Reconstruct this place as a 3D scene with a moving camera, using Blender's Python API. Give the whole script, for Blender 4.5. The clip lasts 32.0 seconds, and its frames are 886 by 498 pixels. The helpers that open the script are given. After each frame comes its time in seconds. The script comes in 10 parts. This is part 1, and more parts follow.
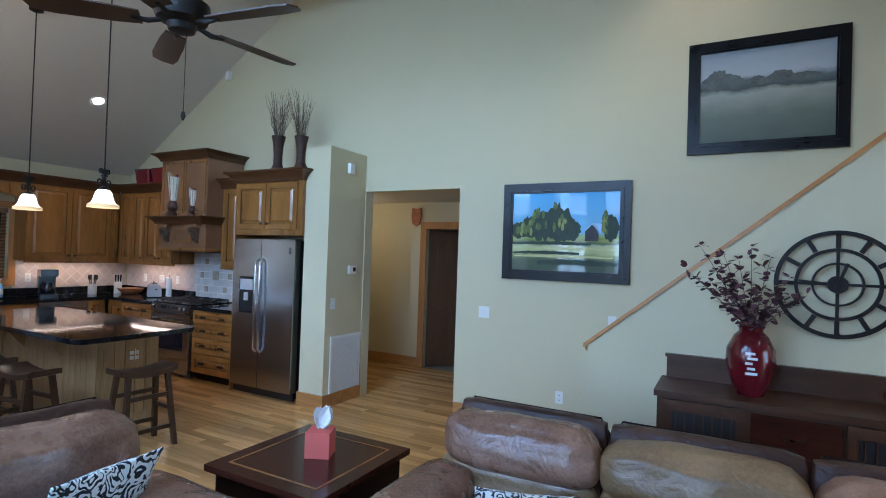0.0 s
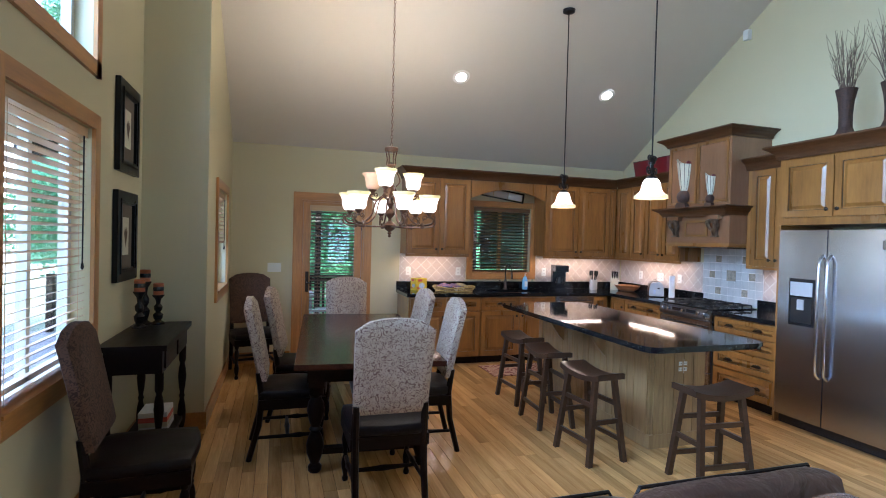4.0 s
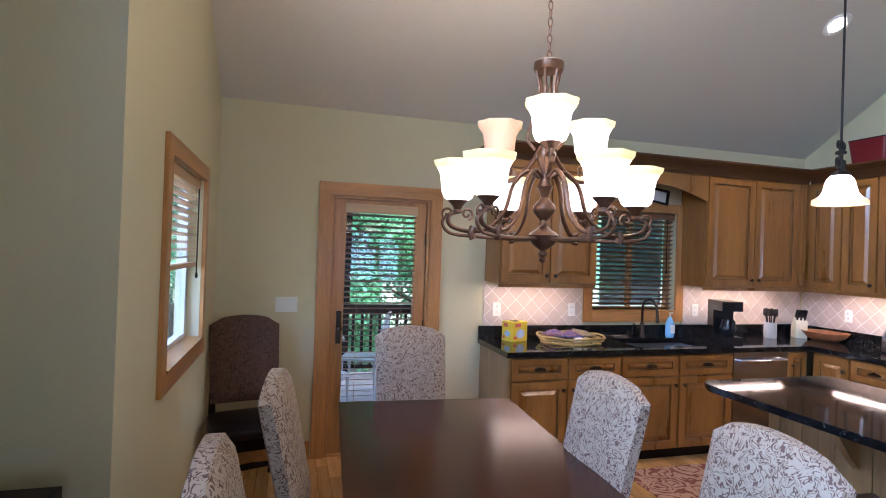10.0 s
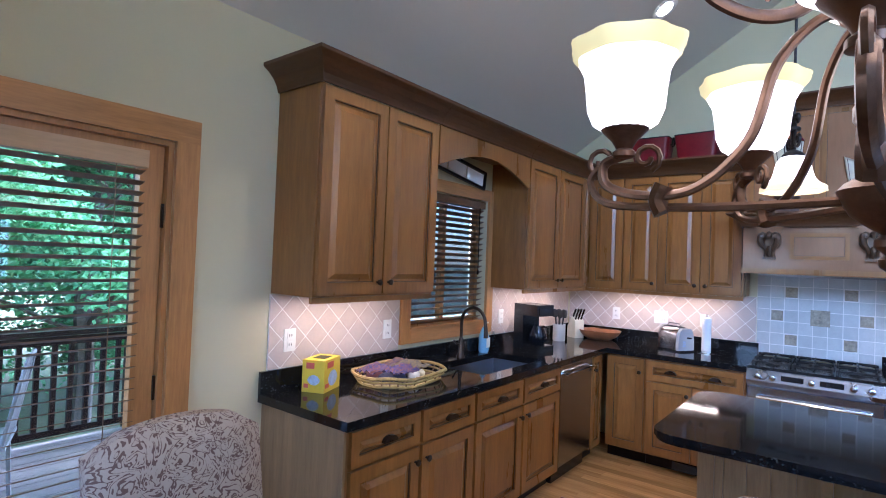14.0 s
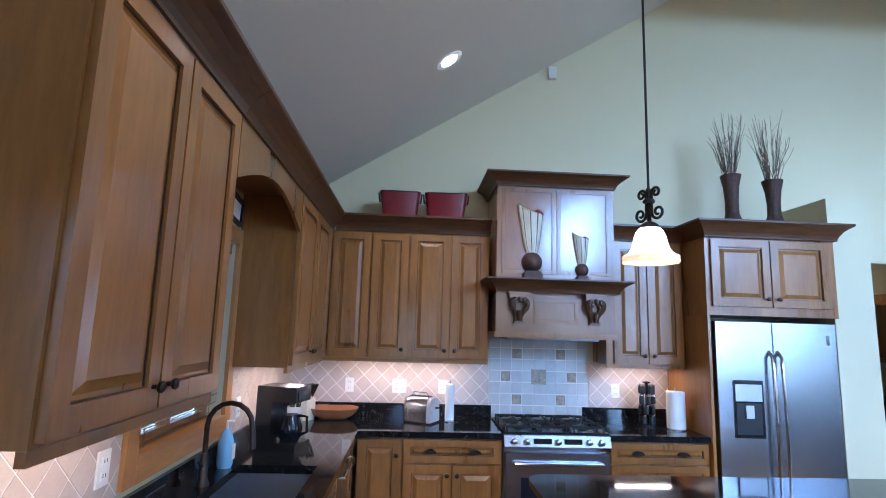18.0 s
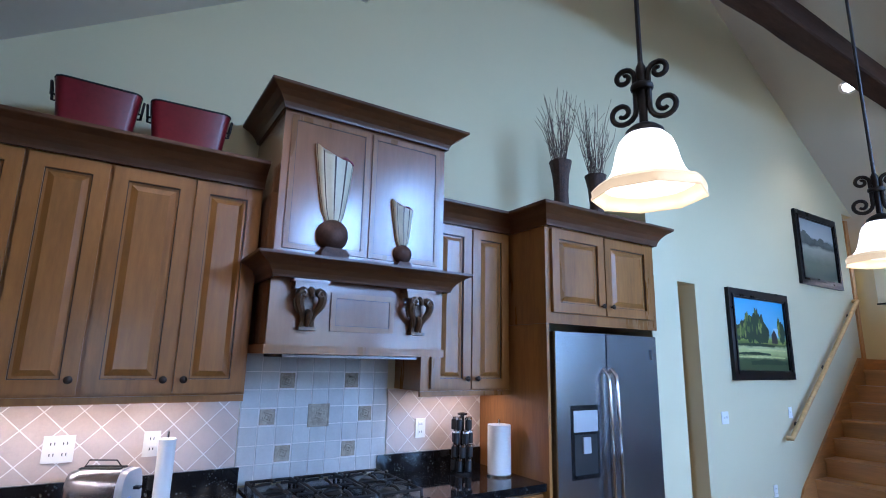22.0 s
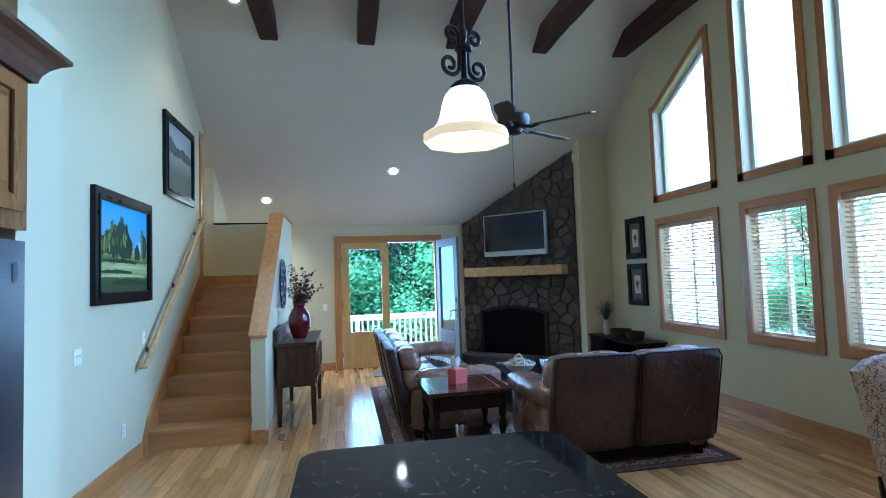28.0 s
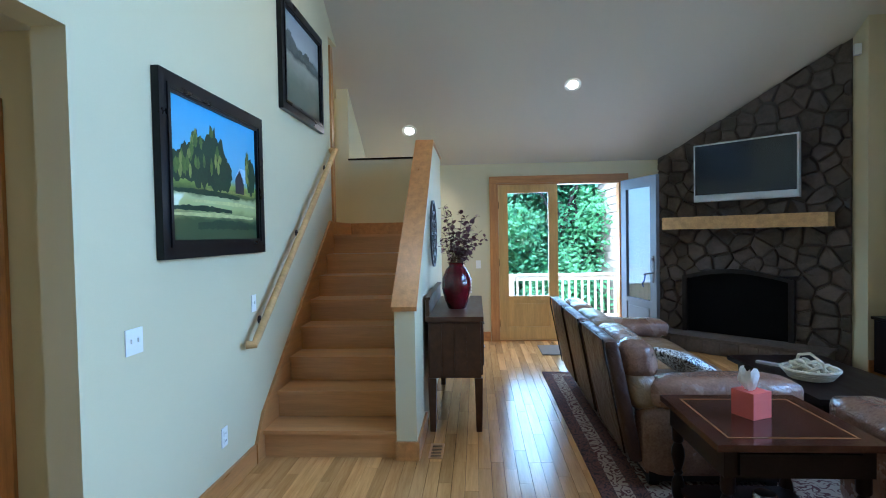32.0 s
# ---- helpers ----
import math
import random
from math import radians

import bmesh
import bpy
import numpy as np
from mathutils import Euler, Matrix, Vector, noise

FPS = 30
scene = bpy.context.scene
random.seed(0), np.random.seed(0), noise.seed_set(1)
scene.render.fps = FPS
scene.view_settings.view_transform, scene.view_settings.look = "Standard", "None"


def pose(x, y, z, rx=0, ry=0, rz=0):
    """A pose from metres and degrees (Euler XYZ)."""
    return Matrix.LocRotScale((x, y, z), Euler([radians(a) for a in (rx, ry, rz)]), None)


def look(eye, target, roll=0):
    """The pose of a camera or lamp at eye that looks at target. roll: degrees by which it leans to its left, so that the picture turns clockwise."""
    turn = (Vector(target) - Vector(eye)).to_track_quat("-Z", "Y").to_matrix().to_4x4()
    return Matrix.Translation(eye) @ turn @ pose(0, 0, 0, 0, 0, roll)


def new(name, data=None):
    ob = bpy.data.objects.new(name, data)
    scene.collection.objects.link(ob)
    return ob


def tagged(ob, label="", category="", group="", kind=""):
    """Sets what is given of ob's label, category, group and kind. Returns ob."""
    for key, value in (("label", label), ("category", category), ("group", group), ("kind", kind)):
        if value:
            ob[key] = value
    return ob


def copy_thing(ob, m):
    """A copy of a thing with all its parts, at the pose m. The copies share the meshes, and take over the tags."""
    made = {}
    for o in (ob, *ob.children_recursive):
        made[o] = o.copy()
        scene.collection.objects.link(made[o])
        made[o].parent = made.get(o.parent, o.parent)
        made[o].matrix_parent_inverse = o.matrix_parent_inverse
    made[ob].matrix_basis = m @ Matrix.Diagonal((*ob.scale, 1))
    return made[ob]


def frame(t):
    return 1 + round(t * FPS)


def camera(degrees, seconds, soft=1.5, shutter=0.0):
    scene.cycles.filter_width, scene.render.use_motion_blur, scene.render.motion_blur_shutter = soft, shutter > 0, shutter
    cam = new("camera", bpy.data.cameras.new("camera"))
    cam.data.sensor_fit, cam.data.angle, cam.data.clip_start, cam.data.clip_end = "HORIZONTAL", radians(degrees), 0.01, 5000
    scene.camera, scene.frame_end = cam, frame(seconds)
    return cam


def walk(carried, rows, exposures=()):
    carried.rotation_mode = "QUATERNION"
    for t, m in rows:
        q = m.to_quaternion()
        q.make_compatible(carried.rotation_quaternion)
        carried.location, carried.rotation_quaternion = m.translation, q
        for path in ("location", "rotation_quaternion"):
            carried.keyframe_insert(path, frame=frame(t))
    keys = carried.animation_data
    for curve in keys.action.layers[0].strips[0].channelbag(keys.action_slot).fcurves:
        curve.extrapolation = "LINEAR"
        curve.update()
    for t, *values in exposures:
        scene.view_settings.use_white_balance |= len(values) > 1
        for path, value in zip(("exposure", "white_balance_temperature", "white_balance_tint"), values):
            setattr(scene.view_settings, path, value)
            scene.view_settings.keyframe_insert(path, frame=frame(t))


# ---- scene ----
cam = camera(80.5, 32.0, soft=1.0)
PATH = [
    (0.0, look((8.247, -4.856, 1.629), (7.293, -3.098, 1.658), 1.95)),
    (0.5, look((8.167, -4.867, 1.630), (6.917, -3.306, 1.647), 1.81)),
    (1.0, look((8.076, -4.885, 1.625), (6.581, -3.556, 1.632), 1.78)),
    (1.5, look((7.963, -4.907, 1.617), (6.306, -3.787, 1.617), 1.76)),
    (2.0, look((7.807, -4.951, 1.612), (6.064, -3.971, 1.606), 1.75)),
    (2.5, look((7.617, -5.023, 1.610), (5.828, -4.131, 1.597), 1.73)),
    (3.0, look((7.400, -5.059, 1.604), (5.569, -4.256, 1.586), 1.65)),
    (3.5, look((7.146, -5.058, 1.591), (5.272, -4.359, 1.566), 1.51)),
    (4.0, look((6.877, -5.053, 1.584), (4.970, -4.451, 1.551), 1.51)),
    (4.5, look((6.617, -5.073, 1.566), (4.689, -4.543, 1.531), 1.43)),
    (6.5, look((5.490, -5.176, 1.550), (3.559, -4.657, 1.514), 1.38)),
    (7.0, look((5.239, -5.167, 1.548), (3.310, -4.641, 1.514), 1.34)),
    (7.5, look((4.988, -5.176, 1.553), (3.060, -4.644, 1.519), 1.44)),
    (8.0, look((4.774, -5.170, 1.569), (2.848, -4.633, 1.524), 1.44)),
    (8.5, look((4.605, -5.131, 1.574), (2.679, -4.591, 1.523), 1.49)),
    (9.0, look((4.420, -5.086, 1.588), (2.498, -4.536, 1.528), 1.58)),
    (9.5, look((4.291, -5.052, 1.605), (2.374, -4.486, 1.535), 1.65)),
    (10.0, look((4.177, -5.058, 1.624), (2.255, -4.507, 1.639), 1.97)),
    (10.5, look((3.995, -5.079, 1.635), (2.116, -4.396, 1.645), 2.12)),
    (11.0, look((3.763, -5.092, 1.638), (1.946, -4.256, 1.644), 2.28)),
    (11.5, look((3.519, -5.093, 1.641), (1.742, -4.175, 1.639), 2.31)),
    (12.0, look((3.271, -5.095, 1.639), (1.547, -4.081, 1.638), 2.40)),
    (12.5, look((2.999, -5.128, 1.640), (1.367, -3.972, 1.639), 2.39)),
    (13.0, look((2.736, -5.118, 1.627), (1.241, -3.789, 1.643), 2.36)),
    (13.5, look((2.508, -5.052, 1.605), (1.151, -3.583, 1.643), 2.36)),
    (14.0, look((2.258, -5.010, 1.590), (1.029, -3.432, 1.637), 2.22)),
    (14.5, look((2.008, -4.994, 1.593), (0.900, -3.330, 1.638), 2.14)),
    (16.5, look((1.363, -4.827, 1.652), (0.786, -2.919, 1.815), 1.92)),
    (17.0, look((1.197, -4.751, 1.645), (0.858, -2.789, 1.831), 1.83)),
    (17.5, look((1.071, -4.653, 1.645), (0.973, -2.669, 1.873), 1.80)),
    (18.0, look((0.992, -4.497, 1.637), (1.101, -2.523, 1.939), 1.71)),
    (18.5, look((0.954, -4.310, 1.645), (1.197, -2.360, 2.021), 1.77)),
    (19.0, look((0.905, -4.141, 1.656), (1.261, -2.213, 2.052), 1.60)),
    (19.5, look((0.868, -3.957, 1.656), (1.357, -2.059, 2.056), 1.45)),
    (20.0, look((0.855, -3.780, 1.648), (1.491, -1.929, 2.056), 1.31)),
    (20.5, look((0.903, -3.580, 1.629), (1.670, -1.781, 2.048), 1.39)),
    (21.0, look((0.965, -3.386, 1.608), (1.831, -1.635, 2.039), 1.22)),
    (21.5, look((0.998, -3.193, 1.590), (1.949, -1.486, 2.017), 1.18)),
    (22.0, look((1.026, -2.963, 1.583), (2.068, -1.307, 1.993), 1.19)),
    (22.5, look((1.079, -2.762, 1.585), (2.245, -1.185, 1.978), 0.73)),
    (23.0, look((1.192, -2.604, 1.589), (2.498, -1.135, 1.957), 0.65)),
    (23.5, look((1.298, -2.473, 1.600), (2.753, -1.149, 1.963), 0.39)),
    (24.0, look((1.375, -2.364, 1.604), (2.989, -1.236, 1.956), 0.12)),
    (24.5, look((1.409, -2.244, 1.604), (3.195, -1.404, 1.927), -0.28)),
    (25.0, look((1.440, -2.169, 1.608), (3.357, -1.668, 1.880), -0.98)),
    (25.5, look((1.513, -2.114, 1.602), (3.495, -1.959, 1.821), -1.65)),
    (26.0, look((1.548, -2.146, 1.630), (3.537, -2.244, 1.811), -1.77)),
    (26.5, look((1.659, -2.107, 1.600), (3.634, -2.368, 1.775), -2.11)),
    (28.5, look((2.079, -1.827, 1.567), (4.039, -2.217, 1.659), -1.87)),
    (29.0, look((2.288, -1.807, 1.571), (4.245, -2.215, 1.642), -1.80)),
    (29.5, look((2.504, -1.754, 1.567), (4.456, -2.188, 1.602), -1.72)),
    (30.0, look((2.801, -1.628, 1.552), (4.745, -2.100, 1.544), -1.78)),
    (30.5, look((3.077, -1.569, 1.541), (5.023, -2.028, 1.496), -1.75)),
    (31.0, look((3.357, -1.566, 1.538), (5.330, -1.884, 1.486), -1.54)),
    (31.5, look((3.632, -1.560, 1.539), (5.628, -1.665, 1.484), -1.28)),
    (32.0, look((3.897, -1.524, 1.531), (5.892, -1.397, 1.477), -1.08)),
]
# the camera's own exposure and white balance: cooler and stopped down towards the windows
TONE = [(0.0, 3.7, 5200, 18), (2.0, 4.1, 5250, 17), (4.0, 4.4, 5300, 18), (7.0, 4.6, 5350, 23), (9.0, 4.63, 5300, 24), (12.5, 4.42, 5250, 26), (14.0, 4.42, 4800, 23),
        (17.0, 4.6, 4700, 17), (18.0, 4.35, 4800, 20), (19.0, 4.27, 4900, 23), (21.0, 4.07, 4720, 22), (24.0, 4.12, 4600, 17), (26.0, 4.24, 4350, 11), (29.0, 4.15, 4500, 9), (32.0, 4.1, 4750, 11)]
walk(cam, PATH, TONE)
# ---- world, sun, exposure ----
world = bpy.data.worlds.new("sky_world")
scene.world = world
world.use_nodes = True
wn = world.node_tree
for n in list(wn.nodes):
    wn.nodes.remove(n)
sky = wn.nodes.new("ShaderNodeTexSky")
sky.sky_type = "NISHITA"
sky.sun_disc = False
sky.sun_elevation = radians(61)
sky.sun_rotation = radians(350)
sky.dust_density = 2.0
bgn = wn.nodes.new("ShaderNodeBackground")
bgn.inputs["Strength"].default_value = 0.15
wout = wn.nodes.new("ShaderNodeOutputWorld")
wn.links.new(sky.outputs[0], bgn.inputs[0])
wn.links.new(bgn.outputs[0], wout.inputs[0])
sun = new("sun", bpy.data.lights.new("sun", "SUN"))
sun.data.energy = 1.3
sun.data.angle = radians(35)
sun.data.color = (1.0, 0.97, 0.92)
sun.matrix_world = look((0, 0, 20), (1.0, -6.0, 9.0))
# skylight entering by the bay windows and the open deck door
SKYLIGHT = (0.56, 0.80, 1.0)
for wx, wz, ww, wh, wp in ((5.345, 4.0, 0.86, 1.9, 3.7), (6.595, 4.0, 0.86, 1.9, 3.7), (4.10, 3.65, 0.86, 1.2, 2.8),
                           (5.345, 1.85, 0.86, 1.2, 2.8), (6.595, 1.85, 0.86, 1.2, 2.8), (7.895, 1.85, 0.92, 1.2, 2.8)):
    wl = new("window_skylight", bpy.data.lights.new("window_skylight", "AREA"))
    wl.data.shape, wl.data.size, wl.data.size_y, wl.data.energy, wl.data.color = "RECTANGLE", ww, wh, wp, SKYLIGHT
    wl.data.spread = radians(115)
    wl.matrix_world = pose(wx, -6.60, wz, 66, 0, 0)
wl = new("door_skylight", bpy.data.lights.new("door_skylight", "AREA"))
wl.data.shape, wl.data.size, wl.data.size_y, wl.data.energy, wl.data.color = "RECTANGLE", 1.6, 1.9, 4.5, SKYLIGHT
wl.matrix_world = pose(11.95, -2.54, 1.55, 68, 0, 90)


# ---- materials ----
def node(nt, kind, **sets):
    n = nt.nodes.new(kind)
    for k, v in sets.items():
        n.inputs[k].default_value = v
    return n


def tint(c, f):
    return tuple(min(1.0, max(0.0, v * f)) for v in c[:3]) + (1.0,)


def mat(name, base, rough=0.5, metal=0.0, var=0.12, scale=3.0, fine=60.0, bump=0.08, stretch=(1, 1, 1), rand=0.0, coat=0.0,
        base2=None, rvar=0.1, spec=0.5):
    """Two scales of noise between two tones, bump from the fine one, roughness from the coarse one."""
    m = bpy.data.materials.new(name)
    m.use_nodes = True
    nt = m.node_tree
    b = nt.nodes["Principled BSDF"]
    tc = nt.nodes.new("ShaderNodeTexCoord")
    mp = nt.nodes.new("ShaderNodeMapping")
    mp.inputs["Scale"].default_value = stretch
    nt.links.new(tc.outputs["Object"], mp.inputs[0])
    oi = nt.nodes.new("ShaderNodeObjectInfo")
    vm = nt.nodes.new("ShaderNodeVectorMath")
    vm.operation = "MULTIPLY_ADD"
    sc = nt.nodes.new("ShaderNodeCombineXYZ")
    nt.links.new(oi.outputs["Random"], sc.inputs[0])
    nt.links.new(oi.outputs["Random"], sc.inputs[1])
    nt.links.new(sc.outputs[0], vm.inputs[0])
    vm.inputs[1].default_value = (37.0, 91.0, 53.0)
    nt.links.new(mp.outputs[0], vm.inputs[2])
    n1 = node(nt, "ShaderNodeTexNoise", Scale=scale, Detail=5.0, Roughness=0.6)
    n2 = node(nt, "ShaderNodeTexNoise", Scale=fine, Detail=4.0, Roughness=0.65)
    for n in (n1, n2):
        nt.links.new(vm.outputs[0], n.inputs["Vector"])
    mx = nt.nodes.new("ShaderNodeMath")
    mx.operation = "MULTIPLY_ADD"
    mx.inputs[1].default_value = 0.35
    nt.links.new(n2.outputs[0], mx.inputs[0])
    ad = nt.nodes.new("ShaderNodeMath")
    ad.operation = "MULTIPLY"
    ad.inputs[1].default_value = 0.65
    nt.links.new(n1.outputs[0], ad.inputs[0])
    nt.links.new(ad.outputs[0], mx.inputs[2])
    cr = nt.nodes.new("ShaderNodeValToRGB")
    cr.color_ramp.elements[0].position = 0.32
    cr.color_ramp.elements[1].position = 0.68
    cr.color_ramp.elements[0].color = tint(base2 or base, 1.0 if base2 else 1 - var)
    cr.color_ramp.elements[1].color = tint(base, 1 + var)
    nt.links.new(mx.outputs[0], cr.inputs[0])
    last = cr.outputs[0]
    if rand:
        hs = nt.nodes.new("ShaderNodeHueSaturation")
        mr = nt.nodes.new("ShaderNodeMapRange")
        mr.inputs[3].default_value = 1 - rand
        mr.inputs[4].default_value = 1 + rand
        nt.links.new(oi.outputs["Random"], mr.inputs[0])
        nt.links.new(mr.outputs[0], hs.inputs["Value"])
        nt.links.new(last, hs.inputs["Color"])
        last = hs.outputs[0]
    nt.links.new(last, b.inputs["Base Color"])
    rr = nt.nodes.new("ShaderNodeMapRange")
    rr.inputs[3].default_value = max(0.02, rough - rvar)
    rr.inputs[4].default_value = min(1.0, rough + rvar)
    nt.links.new(n1.outputs[0], rr.inputs[0])
    nt.links.new(rr.outputs[0], b.inputs["Roughness"])
    b.inputs["Metallic"].default_value = metal
    b.inputs["Specular IOR Level"].default_value = spec
    b.inputs["Coat Weight"].default_value = coat
    b.inputs["Coat Roughness"].default_value = 0.15
    if bump:
        bp = nt.nodes.new("ShaderNodeBump")
        bp.inputs["Strength"].default_value = bump
        bp.inputs["Distance"].default_value = 0.004
        nt.links.new(n2.outputs[0], bp.inputs["Height"])
        nt.links.new(bp.outputs[0], b.inputs["Normal"])
    return m


def glow(name, colour, power, rough=0.4):
    m = bpy.data.materials.new(name)
    m.use_nodes = True
    b = m.node_tree.nodes["Principled BSDF"]
    b.inputs["Base Color"].default_value = (*colour, 1)
    b.inputs["Roughness"].default_value = rough
    b.inputs["Emission Color"].default_value = (*colour, 1)
    b.inputs["Emission Strength"].default_value = power
    return m


def glass(name, tone=(1, 1, 1), rough=0.0):
    m = bpy.data.materials.new(name)
    m.use_nodes = True
    nt = m.node_tree
    nt.nodes.remove(nt.nodes["Principled BSDF"])
    out = nt.nodes["Material Output"]
    tr = nt.nodes.new("ShaderNodeBsdfTransparent")
    tr.inputs[0].default_value = (*tone, 1)
    gl = nt.nodes.new("ShaderNodeBsdfGlossy")
    gl.inputs["Roughness"].default_value = rough
    fr = nt.nodes.new("ShaderNodeLayerWeight")
    pw = nt.nodes.new("ShaderNodeMath")
    pw.operation = "POWER"
    pw.inputs[1].default_value = 4.0
    sc = nt.nodes.new("ShaderNodeMath")
    sc.operation = "MULTIPLY_ADD"
    sc.inputs[1].default_value = 0.5
    sc.inputs[2].default_value = 0.035
    mx = nt.nodes.new("ShaderNodeMixShader")
    nt.links.new(fr.outputs["Facing"], pw.inputs[0])
    nt.links.new(pw.outputs[0], sc.inputs[0])
    nt.links.new(sc.outputs[0], mx.inputs[0])
    nt.links.new(tr.outputs[0], mx.inputs[1])
    nt.links.new(gl.outputs[0], mx.inputs[2])
    nt.links.new(mx.outputs[0], out.inputs[0])
    return m


def granite(name, dark, speck, amount=0.62):
    m = mat(name, dark, 0.06, var=0.3, scale=6, fine=90, bump=0.0, rvar=0.02, spec=0.4)
    nt = m.node_tree
    b = nt.nodes["Principled BSDF"]
    tc = nt.nodes.new("ShaderNodeTexCoord")
    v = node(nt, "ShaderNodeTexVoronoi", Scale=75.0)
    n3 = node(nt, "ShaderNodeTexNoise", Scale=22.0, Detail=6.0)
    nt.links.new(tc.outputs["Object"], v.inputs["Vector"])
    nt.links.new(tc.outputs["Object"], n3.inputs["Vector"])
    cr = nt.nodes.new("ShaderNodeValToRGB")
    cr.color_ramp.elements[0].position = amount - 0.06
    cr.color_ramp.elements[1].position = amount + 0.05
    nt.links.new(n3.outputs[0], cr.inputs[0])
    c2 = nt.nodes.new("ShaderNodeValToRGB")
    c2.color_ramp.elements[0].position = 0.12
    c2.color_ramp.elements[0].color = (1, 1, 1, 1)
    c2.color_ramp.elements[1].position = 0.36
    c2.color_ramp.elements[1].color = (0, 0, 0, 1)
    nt.links.new(v.outputs["Distance"], c2.inputs[0])
    mm = nt.nodes.new("ShaderNodeMath")
    mm.operation = "MULTIPLY"
    nt.links.new(cr.outputs[0], mm.inputs[0])
    nt.links.new(c2.outputs[0], mm.inputs[1])
    mix = nt.nodes.new("ShaderNodeMix")
    mix.data_type = "RGBA"
    old = b.inputs["Base Color"].links[0].from_socket
    nt.links.new(mm.outputs[0], mix.inputs[0])
    nt.links.new(old, mix.inputs[6])
    mix.inputs[7].default_value = (*speck, 1)
    nt.links.new(mix.outputs[2], b.inputs["Base Color"])
    return m


def damask(name, ground, figure, scale=9.0, rough=0.85, cover=0.42):
    """Woven fabric with a swirling figure."""
    m = mat(name, ground, rough, var=0.08, scale=5, fine=220, bump=0.25)
    nt = m.node_tree
    b = nt.nodes["Principled BSDF"]
    tc = nt.nodes.new("ShaderNodeTexCoord")
    n0 = node(nt, "ShaderNodeTexNoise", Scale=scale * 0.7, Detail=2.0, Distortion=1.6)
    nt.links.new(tc.outputs["Object"], n0.inputs["Vector"])
    add = nt.nodes.new("ShaderNodeMix")
    add.data_type = "RGBA"
    add.inputs[0].default_value = 0.12
    nt.links.new(tc.outputs["Object"], add.inputs[6])
    nt.links.new(n0.outputs["Color"], add.inputs[7])
    v = node(nt, "ShaderNodeTexVoronoi", Scale=scale)
    nt.links.new(add.outputs[2], v.inputs["Vector"])
    w = nt.nodes.new("ShaderNodeMath")
    w.operation = "SINE"
    k = nt.nodes.new("ShaderNodeMath")
    k.operation = "MULTIPLY"
    k.inputs[1].default_value = 26.0
    nt.links.new(v.outputs["Distance"], k.inputs[0])
    nt.links.new(k.outputs[0], w.inputs[0])
    n4 = node(nt, "ShaderNodeTexNoise", Scale=scale * 2.5, Detail=4.0)
    nt.links.new(tc.outputs["Object"], n4.inputs["Vector"])
    sm = nt.nodes.new("ShaderNodeMath")
    sm.operation = "MULTIPLY_ADD"
    sm.inputs[1].default_value = 3.2
    nt.links.new(n4.outputs[0], sm.inputs[0])
    nt.links.new(w.outputs[0], sm.inputs[2])
    cr = nt.nodes.new("ShaderNodeValToRGB")
    cr.color_ramp.elements[0].position = cover - 0.08
    cr.color_ramp.elements[1].position = cover
    mr = nt.nodes.new("ShaderNodeMapRange")
    mr.inputs[1].default_value = 0.0
    mr.inputs[2].default_value = 3.2
    nt.links.new(sm.outputs[0], mr.inputs[0])
    nt.links.new(mr.outputs[0], cr.inputs[0])
    cr.color_ramp.elements[0].color = (1, 1, 1, 1)
    cr.color_ramp.elements[1].color = (0, 0, 0, 1)
    mix = nt.nodes.new("ShaderNodeMix")
    mix.data_type = "RGBA"
    old = b.inputs["Base Color"].links[0].from_socket
    nt.links.new(cr.outputs[0], mix.inputs[0])
    nt.links.new(old, mix.inputs[6])
    mix.inputs[7].default_value = (*figure, 1)
    nt.links.new(mix.outputs[2], b.inputs["Base Color"])
    return m


def leather(name, base, base2, rough=0.27, coat=0.22, spec=0.6):
    """Hide with soft creases on top of the grain, lighter where it is rubbed."""
    m = mat(name, base, rough, var=0.35, scale=2.6, fine=70, bump=0.25, base2=base2, rvar=0.10, coat=coat, spec=spec)
    nt = m.node_tree
    b = nt.nodes["Principled BSDF"]
    tc = nt.nodes.new("ShaderNodeTexCoord")
    n0 = node(nt, "ShaderNodeTexNoise", Scale=6.5, Detail=4.0, Distortion=0.6)
    nt.links.new(tc.outputs["Object"], n0.inputs["Vector"])
    rg = nt.nodes.new("ShaderNodeMath")
    rg.operation = "PINGPONG"
    rg.inputs[1].default_value = 0.30
    nt.links.new(n0.outputs[0], rg.inputs[0])
    bp = nt.nodes.new("ShaderNodeBump")
    bp.inputs["Strength"].default_value = 0.55
    bp.inputs["Distance"].default_value = 0.05
    old = b.inputs["Normal"].links[0].from_socket
    nt.links.new(rg.outputs[0], bp.inputs["Height"])
    nt.links.new(old, bp.inputs["Normal"])
    nt.links.new(bp.outputs[0], b.inputs["Normal"])
    return m


